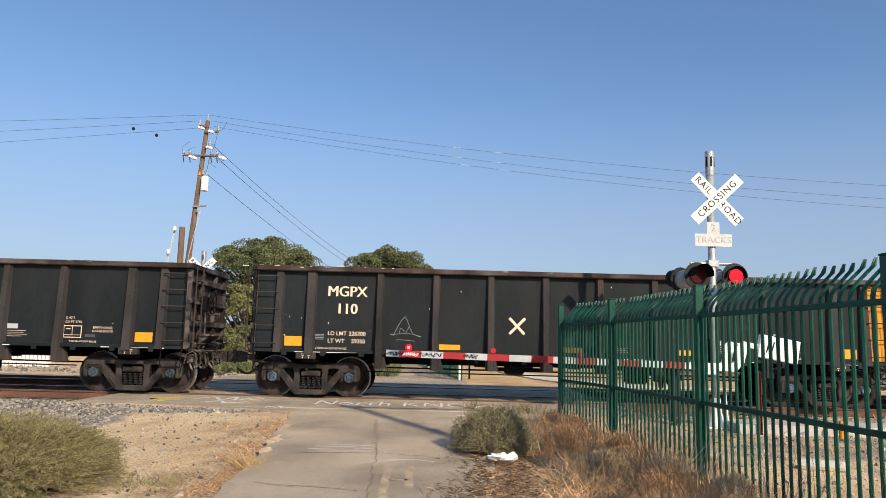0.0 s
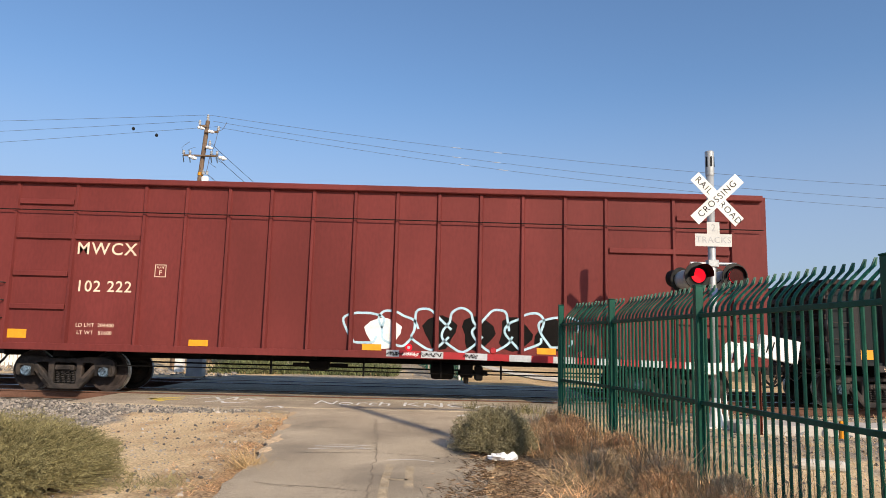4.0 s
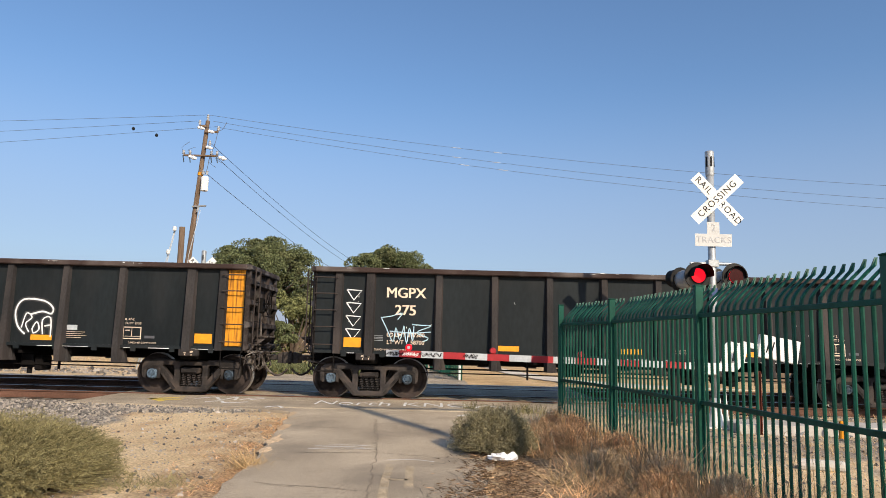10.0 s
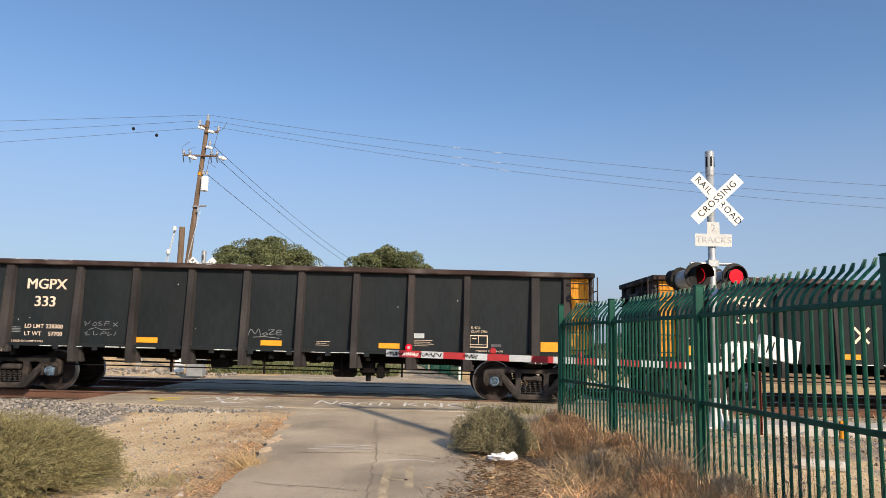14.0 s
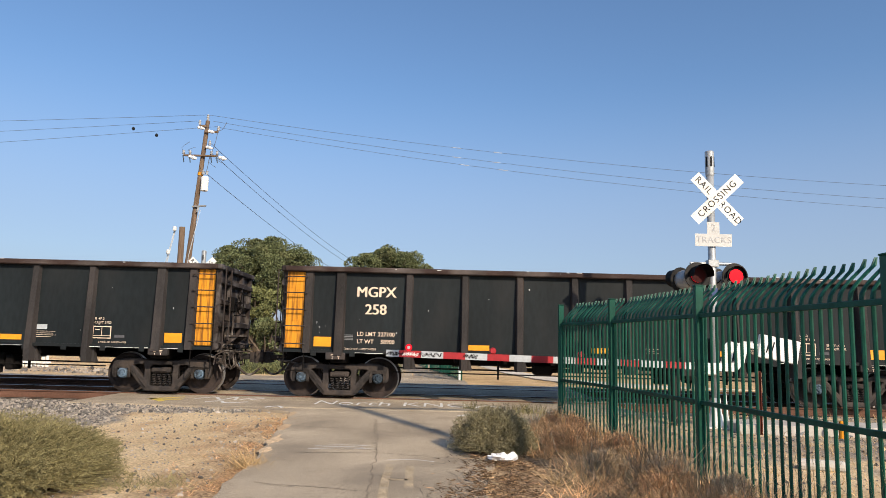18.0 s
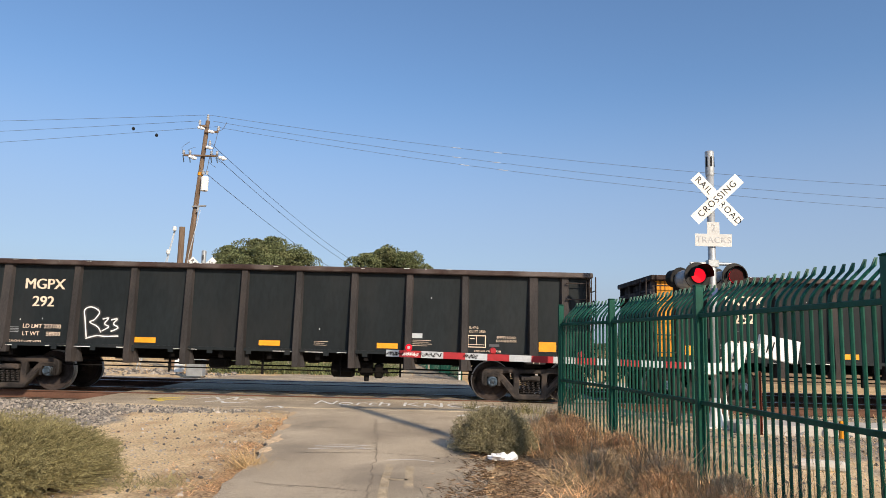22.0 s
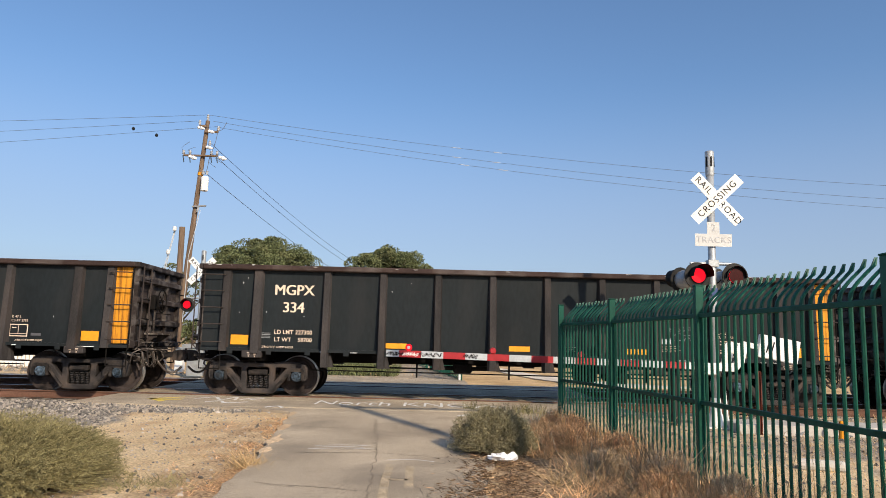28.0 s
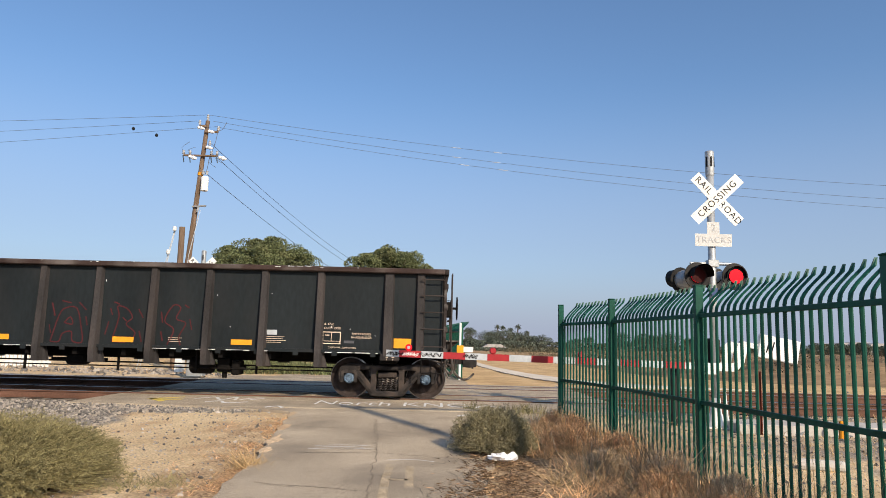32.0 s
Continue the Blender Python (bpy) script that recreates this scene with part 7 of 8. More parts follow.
# things behind the near fence
curb = solid("concrete_slab", box(B(), -2.6, 2.6, -0.5, 0.5, -0.1, 0.15, 0.01), CONC, pose(8.0, 13.0, -0.12, 0, 0, -3), "pale concrete slab with dark scrawl beside the track", "concrete slab")
for j, txt in enumerate(("scrawl",)):
    bm = B()
    for i in range(5):
        rnd = random.Random(i)
        pts = [(-1.6 + i * 0.8 + rnd.uniform(-0.25, 0.25), rnd.uniform(-0.05, 0.12)) for _ in range(5)]
        ribbon(bm, smooth_line(pts), 0.02, flat(-0.503))
    part("painted_tag", bm, SPRAYG, curb, "grey scrawl")
for x, y, h in ((5.72, 12.6, 1.0), (12.95, 26.3, 1.3)):
    p = thing("steel_post", pose(x, y, -0.2), "red-brown steel channel post stuck in the ballast", "post")
    part("web", box(B(), -0.035, 0.035, -0.005, 0.005, 0, h + 0.15), RUSTPOST, p)
    part("flange", box(B(), -0.035, -0.025, -0.035, -0.005, 0, h + 0.15), RUSTPOST, p)
    part("flange", box(B(), 0.025, 0.035, -0.035, -0.005, 0, h + 0.15), RUSTPOST, p)
solid("orange_marker", lathe(B(), "z", [(0, 0.05), (0.3, 0.045), (0.32, 0.02)], 12), YEL, pose(6.98, 12.3, -0.16), "short orange marker stake", "marker")
log = solid("log", lathe(B(), "x", [(-0.28, 0.06), (-0.27, 0.085), (0.25, 0.08), (0.28, 0.06)], 12), CONC, pose(5.25, 9.75, -0.20, 0, 0, -18), "grey broken concrete block lying on the ground", "rubble")


# ---- vegetation ----
def blades(name, starts, ends, widths, mat, bend=None, mid=0.5):
    """A mesh of many thin tapering blades, each of two quads, bent in the middle."""
    s, e, w = np.asarray(starts), np.asarray(ends), np.asarray(widths)[:, None]
    d = e - s
    side = np.cross(d, np.random.normal(size=s.shape))
    side /= np.linalg.norm(side, axis=1)[:, None] + 1e-9
    c = s + d * mid + (bend if bend is not None else 0)
    v = np.stack([s - side * w, s + side * w, c - side * w * 0.8, c + side * w * 0.8, e - side * w * 0.2, e + side * w * 0.2], 1).reshape(-1, 3)
    i = np.arange(len(s))[:, None] * 6
    f = np.concatenate([i + np.array([[0, 1, 3, 2]]), i + np.array([[2, 3, 5, 4]])], 0)
    me = bpy.data.meshes.new(name)
    me.from_pydata(v.tolist(), [], f.tolist())
    me.materials.append(mat)
    return me


def leaves(name, pts, size, mat, droop=0.4):
    """A mesh of small pointed leaves or leaf sprays at the points."""
    p = np.asarray(pts)
    n = len(p)
    a = np.random.normal(size=(n, 3))
    a[:, 2] -= droop
    a /= np.linalg.norm(a, axis=1)[:, None]
    b = np.cross(a, np.random.normal(size=(n, 3)))
    b /= np.linalg.norm(b, axis=1)[:, None]
    sz = (size * np.random.uniform(0.6, 1.4, n))[:, None]
    v = np.stack([p - a * sz, p + b * sz * 0.5, p + a * sz, p - b * sz * 0.5], 1).reshape(-1, 3)
    f = (np.arange(n)[:, None] * 4 + np.arange(4)[None]).tolist()
    me = bpy.data.meshes.new(name)
    me.from_pydata(v.tolist(), [], f)
    me.materials.append(mat)
    return me


def tumbleweed(x, y, z, rx, h, n, seed, label, TWIG=TWIG):
    """A dome of fine twigs: arching stems from the root, side twigs all along them, tiny leaves."""
    np.random.seed(seed)
    t = thing("bush", pose(x, y, z), label, "bush")
    k = n // 30
    u = np.random.uniform(0, 2 * np.pi, k)
    c = np.random.uniform(0.03, 1.0, k) ** 0.8
    s = np.sqrt(1 - c ** 2)
    lump = 0.88 + 0.16 * np.array([noise.noise((math.cos(a) * 1.8, math.sin(a) * 1.8, b * 2.0 + seed)) for a, b in zip(u, c)]) + np.random.uniform(-0.05, 0.06, k)
    tip = np.stack([np.cos(u) * s * rx, np.sin(u) * s * rx, 0.04 + c * h], 1) * lump[:, None]
    root = np.c_[np.random.normal(size=(k, 2)) * rx * 0.12, np.zeros(k)]
    mid = root + (tip - root) * 0.5 + np.c_[np.zeros((k, 2)), np.full(k, 0.08 * h)]
    part("stem", blades("stem", root, tip, np.full(k, 0.005), TWIG, np.c_[np.zeros((k, 2)), np.full(k, 0.06 * h)]), None, t)
    j = np.random.randint(0, k, n)
    f = np.random.uniform(0.45, 1.0, (n, 1))
    st = root[j] + (tip[j] - root[j]) * f + np.c_[np.zeros((n, 2)), 0.10 * h * (f * (1 - f) * 2)] + np.random.normal(size=(n, 3)) * 0.012
    st[:, 2] = np.maximum(st[:, 2], 0.0)
    d = (tip[j] - root[j])
    d /= np.linalg.norm(d, axis=1)[:, None]
    d = d + np.random.normal(size=(n, 3)) * 1.1 + np.array((0, 0, 0.10))
    d /= np.linalg.norm(d, axis=1)[:, None]
    e = st + d * np.random.uniform(0.018, 0.052, (n, 1))
    part("foliage", blades("foliage", st, e, np.full(n, 0.0026), TWIG, np.random.normal(size=(n, 3)) * 0.008), None, t)
    m = int(n * 0.5)
    q = np.random.randint(0, n, m)
    part("leaf_cover", leaves("leaf_cover", st[q] + (e[q] - st[q]) * np.random.uniform(0.2, 1.05, (m, 1)), 0.0075, TWIG, 0.0), None, t)
    return t


tumbleweed(-4.40, 7.55, -0.27, 1.42, 0.80, 90000, 4, "large rounded olive-brown tumbleweed bush on sandy soil")
tumbleweed(0.90, 10.35, -0.24, 0.74, 0.70, 42000, 5, "rounded grey-green tumbleweed bush at the road edge", TWIG2)
np.random.seed(11)


def grass_patch(name, n, place, length, width, mat, lean, label, z=None):
    pts = np.array([place() for _ in range(n)])
    zz = np.array([ground_at(p[0], p[1]) - 0.01 for p in pts])
    st = np.c_[pts, zz]
    L = np.random.uniform(*length, n)[:, None]
    d = np.random.normal(size=(n, 3)) * lean
    d[:, 2] = np.abs(np.random.normal(1, 0.25, n))
    d /= np.linalg.norm(d, axis=1)[:, None]
    e = st + d * L
    bend = np.random.normal(size=(n, 3)) * L * 0.08
    tagged(new(name, blades(name, st, e, np.random.uniform(width * 0.6, width * 1.3, n), mat, bend)), label, "grass", kind="stuff")


def fence_x(y):
    return lerp_table(y, tuple(sorted((p[1], p[0]) for p in FENCE)))


def near_fence(spread, clumps=150, size=0.10):
    """Places along the foot of the fence, gathered in clumps."""
    spots = []
    while len(spots) < clumps:
        y = random.uniform(4.2, 12.9)
        x = fence_x(y) - abs(random.gauss(0, spread)) + 0.12
        if x > road_right(y) + (0.5 if y < 10.2 else 0.0) and noise.noise((x * 1.1, y * 0.8, 4)) > -0.3:
            spots.append((x, y, random.uniform(0.5, 1.5)))

    def f():
        x, y, r = random.choice(spots)
        return (x + random.gauss(0, size * r), y + random.gauss(0, size * r * 1.4))
    return f


REDG = material("rusty red straw", (0.52, 0.32, 0.18), 0.95, spread=0.3, coarse=1.2, fine=9, bump=0, island=0.55)
RUSTG = material("reddish dry grass", (0.74, 0.455, 0.235), 0.9, spread=0.3, coarse=1.2, fine=9, bump=0, island=0.55)
DARKG = material("dead brown stalks", (0.13, 0.085, 0.05), 0.9, spread=0.3, coarse=1.2, fine=9, bump=0, island=0.5)
DUSTG = material("grey dry weed", (0.38, 0.30, 0.20), 0.9, spread=0.3, coarse=1.2, fine=9, bump=0, island=0.5)
grass_patch("dry_grass", 14000, near_fence(0.6), (0.12, 0.42), 0.0030, RUSTG, 1.1, "dense reddish-brown dry grass along the fence")
grass_patch("dead_stalks", 1800, near_fence(0.65, 120), (0.08, 0.30), 0.0034, DARKG, 1.5, "dark dead stalks among the dry grass")
grass_patch("dry_grass", 6500, near_fence(0.65, 90), (0.14, 0.46), 0.0028, STRAW, 1.2, "golden dry grass tangled along the fence")
grass_patch("dry_litter", 7000, near_fence(1.0, 260, 0.25), (0.03, 0.14), 0.004, DUSTG, 2.5, "flattened dry stalks and litter on the soil")
grass_patch("dry_weeds", 700, near_fence(0.35, 25), (0.4, 0.85), 0.0035, DUSTG, 0.35, "thin grey dry weed stalks by the fence")


BROWNTW = material("brown dry weed twigs", (0.70, 0.43, 0.22), 0.9, spread=0.35, coarse=2.5, fine=14, bump=0, island=0.65)
PALETW = material("pale dry weed twigs", (0.66, 0.48, 0.29), 0.9, spread=0.3, coarse=2.5, fine=14, bump=0, island=0.5)
for k, (dx, y, r, hh, n, mat) in enumerate(((0.32, 12.2, 0.34, 0.42, 5000, BROWNTW), (0.48, 11.3, 0.42, 0.48, 8000, BROWNTW), (0.75, 10.5, 0.44, 0.44, 8000, BROWNTW), (0.35, 9.8, 0.42, 0.46, 8000, BROWNTW), (0.80, 9.0, 0.42, 0.36, 8000, PALETW), (0.30, 8.4, 0.36, 0.44, 7000, PALETW), (0.62, 7.7, 0.40, 0.36, 8000, BROWNTW), (0.18, 7.2, 0.30, 0.40, 6000, PALETW), (0.45, 6.6, 0.34, 0.30, 6000, BROWNTW))):
    tumbleweed(fence_x(y) - dx, y, ground_z(y) - 0.02, r, hh, n, 60 + k, "tangled brown dry weed clump at the foot of the fence", mat)
np.random.seed(12)


def road_litter():
    while True:
        y = random.uniform(6.5, 11.5)
        x = road_right(y) + random.gauss(0.1, 0.28)
        if x < 2.2 and noise.noise((x * 2.2, y * 1.6, 7)) > -0.25:
            return (x, y)


def lying_litter(name, n, place, length, width, mat, label):
    """Short stalks lying flat on the road edge and the soil beside it."""
    pts = np.array([place() for _ in range(n)])
    st = np.c_[pts, [max(ground_at(x, y), ground_z(y) + 0.031 if x < road_right(y) + 0.1 else -9) + random.uniform(0.001, 0.03) for x, y in pts]]
    a, L = np.random.uniform(0, 6.28, n), np.random.uniform(*length, n)
    e = st + np.c_[np.cos(a) * L, np.sin(a) * L, np.random.uniform(0, 0.02, n)]
    tagged(new(name, blades(name, st, e, np.random.uniform(width * 0.6, width * 1.4, n), mat)), label, "litter", kind="stuff")


lying_litter("road_litter", 3200, road_litter, (0.02, 0.11), 0.0045, DARKG, "dark dead stalks and leaf litter on the road edge")
lying_litter("road_litter", 1100, road_litter, (0.02, 0.10), 0.0022, REDG, "reddish broken straw on the road edge")


def left_verge():
    while True:
        y = random.uniform(6.4, 13.2)
        x = road_left(y) - abs(random.gauss(0, 0.55)) + 0.1
        if noise.noise((x * 1.2, y * 0.8, 9)) > -0.05:
            return (x, y)


grass_patch("dry_grass", 5200, left_verge, (0.02, 0.08), 0.0030, REDG, 4.5, "flattened reddish dry grass along the road edge")
grass_patch("dry_grass", 500, left_verge, (0.04, 0.13), 0.0030, STRAW, 2.5, "pale dry grass tufts along the road edge")


def tuft(cx, cy, r):
    return lambda: (cx + random.gauss(0, r), cy + random.gauss(0, r))


grass_patch("straw_tuft", 190, tuft(-2.25, 9.1, 0.11), (0.10, 0.34), 0.004, STRAW, 1.0, "pale straw tuft leaning over the road edge")
grass_patch("green_weed", 420, tuft(-3.0, 7.9, 0.22), (0.04, 0.17), 0.0035, TWIG, 1.2, "low grey-green weed on the soil")
for cx, cy, r, n in ((0.82, 15.1, 0.07, 60), (1.9, 14.5, 0.2, 200), (2.4, 13.4, 0.3, 400)):
    grass_patch("weed_tuft", n, tuft(cx, cy, r), (0.1, 0.32), 0.005, TWIG, 0.5, "small weed growing out of the asphalt edge")


def right_lot():
    return (random.uniform(3.3, 11.0), random.uniform(5.0, 15.3))


grass_patch("dry_weeds", 5000, right_lot, (0.03, 0.16), 0.005, STRAW, 1.0, "sparse short dry weeds behind the fence")


def far_verge():
    return (random.uniform(-30, 0.6), random.uniform(26.5, 60))


grass_patch("dry_weeds", 14000, far_verge, (0.04, 0.20), 0.007, STRAW, 0.7, "dry weeds on the lot beyond the tracks")
grass_patch("green_weeds", 5000, lambda: (random.uniform(-9, -1.5), random.uniform(29, 33)), (0.25, 0.7), 0.02, LEAF, 0.6, "low green weeds beyond the tracks")


# ---- loose stones ----
def stones(name, n, place, size, mat, label):
    base = np.array([(x, y, z) for x in (-1, 1) for y in (-1, 1) for z in (-1, 1)], float) * 0.62
    quads = np.array([(0, 1, 3, 2), (4, 6, 7, 5), (0, 4, 5, 1), (2, 3, 7, 6), (0, 2, 6, 4), (1, 5, 7, 3)])
    vs, fs = [], []
    for i in range(n):
        x, y = place()
        s = random.uniform(*size) * (1 if random.random() < 0.85 else 1.7)
        q = Euler((random.uniform(0, 6), random.uniform(0, 6), random.uniform(0, 6))).to_matrix()
        pts = (base + np.random.uniform(-0.33, 0.33, (8, 3))) * np.random.uniform(0.6, 1.2, 3) * s
        pts = pts @ np.array(q).T + (x, y, ground_at(x, y) + s * 0.15 - (0.04 if y > 15 else 0))
        vs.append(pts)
        fs.append(quads + 8 * i)
    me = bpy.data.meshes.new(name)
    me.from_pydata(np.concatenate(vs).tolist(), [], np.concatenate(fs).tolist())
    me.materials.append(mat)
    tagged(new(name, me), label, "gravel", kind="stuff")


STONES = bpy.data.materials.new("mixed grey ballast")
STONES.use_nodes = True
_n, _l = STONES.node_tree.nodes, STONES.node_tree.links
_g, _r = _n.new("ShaderNodeNewGeometry"), _n.new("ShaderNodeValToRGB")
for pos, col in ((0.25, (0.14, 0.128, 0.115, 1)), (0.5, (0.25, 0.225, 0.195, 1)), (0.8, (0.36, 0.305, 0.24, 1))):
    e = _r.color_ramp.elements.new(pos)
    e.color = col
_r.color_ramp.elements[0].color, _r.color_ramp.elements[-1].color = (0.055, 0.050, 0.046, 1), (0.46, 0.41, 0.35, 1)
_l.new(_g.outputs["Random Per Island"], _r.inputs[0])
_l.new(_r.outputs[0], _n["Principled BSDF"].inputs["Base Color"])
_n["Principled BSDF"].inputs["Roughness"].default_value = 0.9


def ballast_left():
    while True:
        x, y = random.uniform(-14, -2.7), random.uniform(9.0, 16.6)
        edge = 14.1 - 0.9 * max(0, min(1, (-3.6 - x) / 2.5)) - (3.4 if x < -5.4 - (y - 12) * 0.2 else 0)
        if y > edge + 0.8 * noise.noise((x * 0.7, y * 0.7, 2)) and not (x > CX0 - 0.05 and y > 14.5):
            return (x, y)


stones("ballast_stones", 21000, ballast_left, (0.009, 0.028), STONES, "loose grey ballast stones beside the track")


def sprinkled():
    while True:
        x, y = random.uniform(-7, -2.4), random.uniform(6.5, 14.2)
        if x < road_left(y) - 0.05:
            return (x, y)


stones("pebbles", 1800, sprinkled, (0.006, 0.02), STONES, "scattered pebbles on the sandy soil")


def gravel_right():
    while True:
        x, y = random.uniform(3.0, 13.0), random.uniform(8.0, 16.8)
        if random.random() < (y - 7) / 9:
            return (x, y)


stones("rubble", 2600, lambda: (random.uniform(-19, -7.6), random.uniform(26.6, 31)), (0.03, 0.09), STONES, "pale rubble and gravel beyond the tracks")
stones("ballast_stones", 6000, gravel_right, (0.007, 0.024), STONES, "loose grey ballast behind the fence")
stones("ballast_stones", 9000, lambda: (random.choice((random.uniform(-19, CX0), random.uniform(CX1, 17))), random.uniform(16.6, 26.0)), (0.02, 0.045), STONES, "grey ballast between the sleepers")


def road_grit():
    y = random.uniform(5, 14.5)
    s = random.choice((-1, 1))
    return ((road_left(y) if s < 0 else road_right(y)) - s * abs(random.gauss(0, 0.5)), y)


stones("road_grit", 1500, road_grit, (0.004, 0.012), STONES, "fine grit along the road edges")


# ---- trees ----
def lobed_points(lobes, n):
    """Leaf places in flattened sprays, thick on the upper skin of each lobe and open between them."""
    lobes, out, have = np.asarray(lobes), [], 0
    while have < n:
        pick = lobes[np.random.randint(0, len(lobes), n)]
        v = np.random.normal(size=(n, 3)) + (0, 0, 0.35)
        v /= np.linalg.norm(v, axis=1)[:, None]
        p = pick[:, :3] + v * pick[:, 3:] * np.random.uniform(0.35, 1.0, (n, 1)) ** 0.4
        gap = np.array([noise.noise(q) for q in (p * 1.6).tolist()])
        keep = gap > -0.28
        out.append((p + v * (0.12 * gap[:, None]))[keep])
        have += int(keep.sum())
    return np.concatenate(out)[:n]


def tree(x, y, height, spread, n, leaf, seed, label, low=0.3, mat=LEAF, lobes_n=16, name="tree", flat_top=0.5, lobe=1.0):
    random.seed(seed)
    np.random.seed(seed)
    t = thing(name, pose(x, y, -0.1), label, "tree")
    trunk_h = height * low
    bm = tube(B(), (0, 0, -0.2), (0, 0, trunk_h), spread * 0.055, spread * 0.04, 10)
    lobes = []
    for i in range(lobes_n):
        a = random.uniform(0, 6.28)
        rr = spread * 0.5 * random.uniform(0.05, 0.95) ** 0.7
        k = 1 - (rr / (spread * 0.5)) ** 2 * flat_top
        top = height * (0.55 + 0.45 * k) * random.uniform(0.88, 1.0)
        lr = spread * random.uniform(0.07, 0.15) * lobe
        cz = random.uniform(trunk_h + lr * 0.4, max(trunk_h + lr * 0.5, top - lr * 0.75)) if i % 2 else top - lr * 0.75
        lobes.append((math.cos(a) * rr, math.sin(a) * rr, cz, lr, lr, lr * 0.72))
        c = Vector((math.cos(a) * rr, math.sin(a) * rr, cz))
        mid = Vector((c.x * 0.4, c.y * 0.4, trunk_h + (cz - trunk_h) * 0.45))
        tube(bm, (0, 0, trunk_h * 0.9), mid, spread * 0.024, spread * 0.014, 6)
        tube(bm, mid, c, spread * 0.014, spread * 0.004, 5)
    part("trunk", bm, BARK, t, "grey-brown trunk and limbs")
    part("crown", leaves("crown", lobed_points(lobes, n), leaf, mat), None, t, "dusty green crown of small leaves")
    return t


tree(-10.75, 45, 8.2, 7.0, 58000, 0.066, 21, "broad dusty green shade tree beyond the tracks", 0.42, lobes_n=85, flat_top=0.55)
tree(-3.2, 50, 8.35, 6.0, 52000, 0.072, 22, "rounded dusty green shade tree beyond the tracks", 0.48, lobes_n=100, flat_top=0.35)
tree(-4.3, 46, 5.0, 4.2, 20000, 0.07, 29, "low dense green tree under a taller one", 0.08, lobes_n=45)
tree(-7.0, 49, 6.1, 5.0, 20000, 0.085, 23, "low green tree between two taller ones", 0.15, lobes_n=45)
tree(-17.5, 47, 6.3, 5.2, 7000, 0.085, 24, "half-bare shrubby tree with dry branches", 0.15, lobes_n=40)
tree(-20.0, 50, 5.6, 4.0, 12000, 0.085, 25, "low green tree beyond the poles", 0.15, lobes_n=30)
tree(-8.8, 38, 2.6, 3.4, 12000, 0.06, 26, "low green shrub beyond the tracks", 0.08, lobes_n=30, name="shrub")
tree(-12.4, 40, 2.6, 3.0, 9000, 0.06, 27, "low green shrub beyond the tracks", 0.08, lobes_n=30, name="shrub")
tree(-3.6, 42, 2.4, 3.2, 9000, 0.06, 28, "low green shrub beyond the tracks", 0.08, lobes_n=30, name="shrub")
tree(-10.6, 42, 5.0, 4.6, 30000, 0.065, 31, "light green leafy tree under the shade trees", 0.05, LEAF3, 60)
tree(-8.0, 41, 3.9, 3.8, 20000, 0.065, 32, "light green leafy shrub under the shade trees", 0.05, LEAF3, 45, name="shrub")
rnd = random.Random(5)
for i in range(52):
    y = rnd.uniform(200, 300)
    px = rnd.uniform(825, 1275) if i < 38 else rnd.uniform(1275, 1600)
    h = (rnd.uniform(3.0, 7.8) if i < 38 else rnd.uniform(2.5, 6.0)) * y / 250
    tree((px - 790) / 1260 * y, y, h, h * rnd.uniform(0.7, 1.3), 4200, 0.14, 100 + i, "distant dark green tree on the horizon", 0.05, LEAF2, 45, lobe=1.9)


def palm(x, y, h, seed):
    t = thing("palm_tree", pose(x, y, 0), "distant palm with a round head of fronds", "palm tree")
    part("trunk", tube(B(), (0, 0, -0.3), (0.1, 0, h), 0.26, 0.18, 8), BARK, t)
    np.random.seed(seed)
    n = 90
    d = np.random.normal(size=(n, 3))
    d[:, 2] = d[:, 2] * 0.7 + 0.25
    d /= np.linalg.norm(d, axis=1)[:, None]
    s = np.tile((0.1, 0, h), (n, 1))
    e = s + d * np.random.uniform(1.1, 1.8, (n, 1)) * (h / 9)
    b = np.tile((0, 0, 0.35), (n, 1)) * (h / 9)
    part("fronds", blades("fronds", s, e, np.full(n, 0.13 * h / 9), LEAF2, b), None, t)


for px, y, top in ((938, 230, 577), (902, 300, 579), (912, 300, 580), (925, 310, 583), (955, 300, 588), (1160, 300, 592), (1472, 320, 611), (1512, 300, 612)):
    hor = 611 + (px - 784) * 0.0244
    palm((px - 790) / 1260 * y, y, 1.3 + (hor - top) / 1260 * y - 1.2, px)


def house(x, y, w, h, d, label):
    t = thing("house", pose(x, y, 0), label, "house")
    part("wall", box(B(), -w / 2, w / 2, 0, d, -0.5, h), STUCCO, t)
    bm = B()
    prism(bm, [(-w / 2 - 0.5, h), (w / 2 + 0.5, h), (w * 0.3, h + w * 0.16), (-w * 0.3, h + w * 0.16)], -0.5, d + 0.5)
    part("roof", bm, ROOFM, t, "brown shingle roof")
    for k in (-0.28, 0.1, 0.32):
        win = part("window", box(B(), k * w - 0.6, k * w + 0.6, -0.06, 0.0, h * 0.4, h * 0.8), WHITE, t)
        part("pane", box(B(), k * w - 0.5, k * w + 0.5, -0.08, -0.06, h * 0.44, h * 0.76), BLACKP, win)


for px, y, w, h in ((898, 190, 5.5, 0.6), (1490, 330, 9, 4.2), (1520, 325, 9, 4.6), (1550, 320, 10, 4.8), (1578, 315, 9, 4.6)):
    house((px - 790) / 1260 * y, y, w, h, 8, "distant cream house with a brown roof")
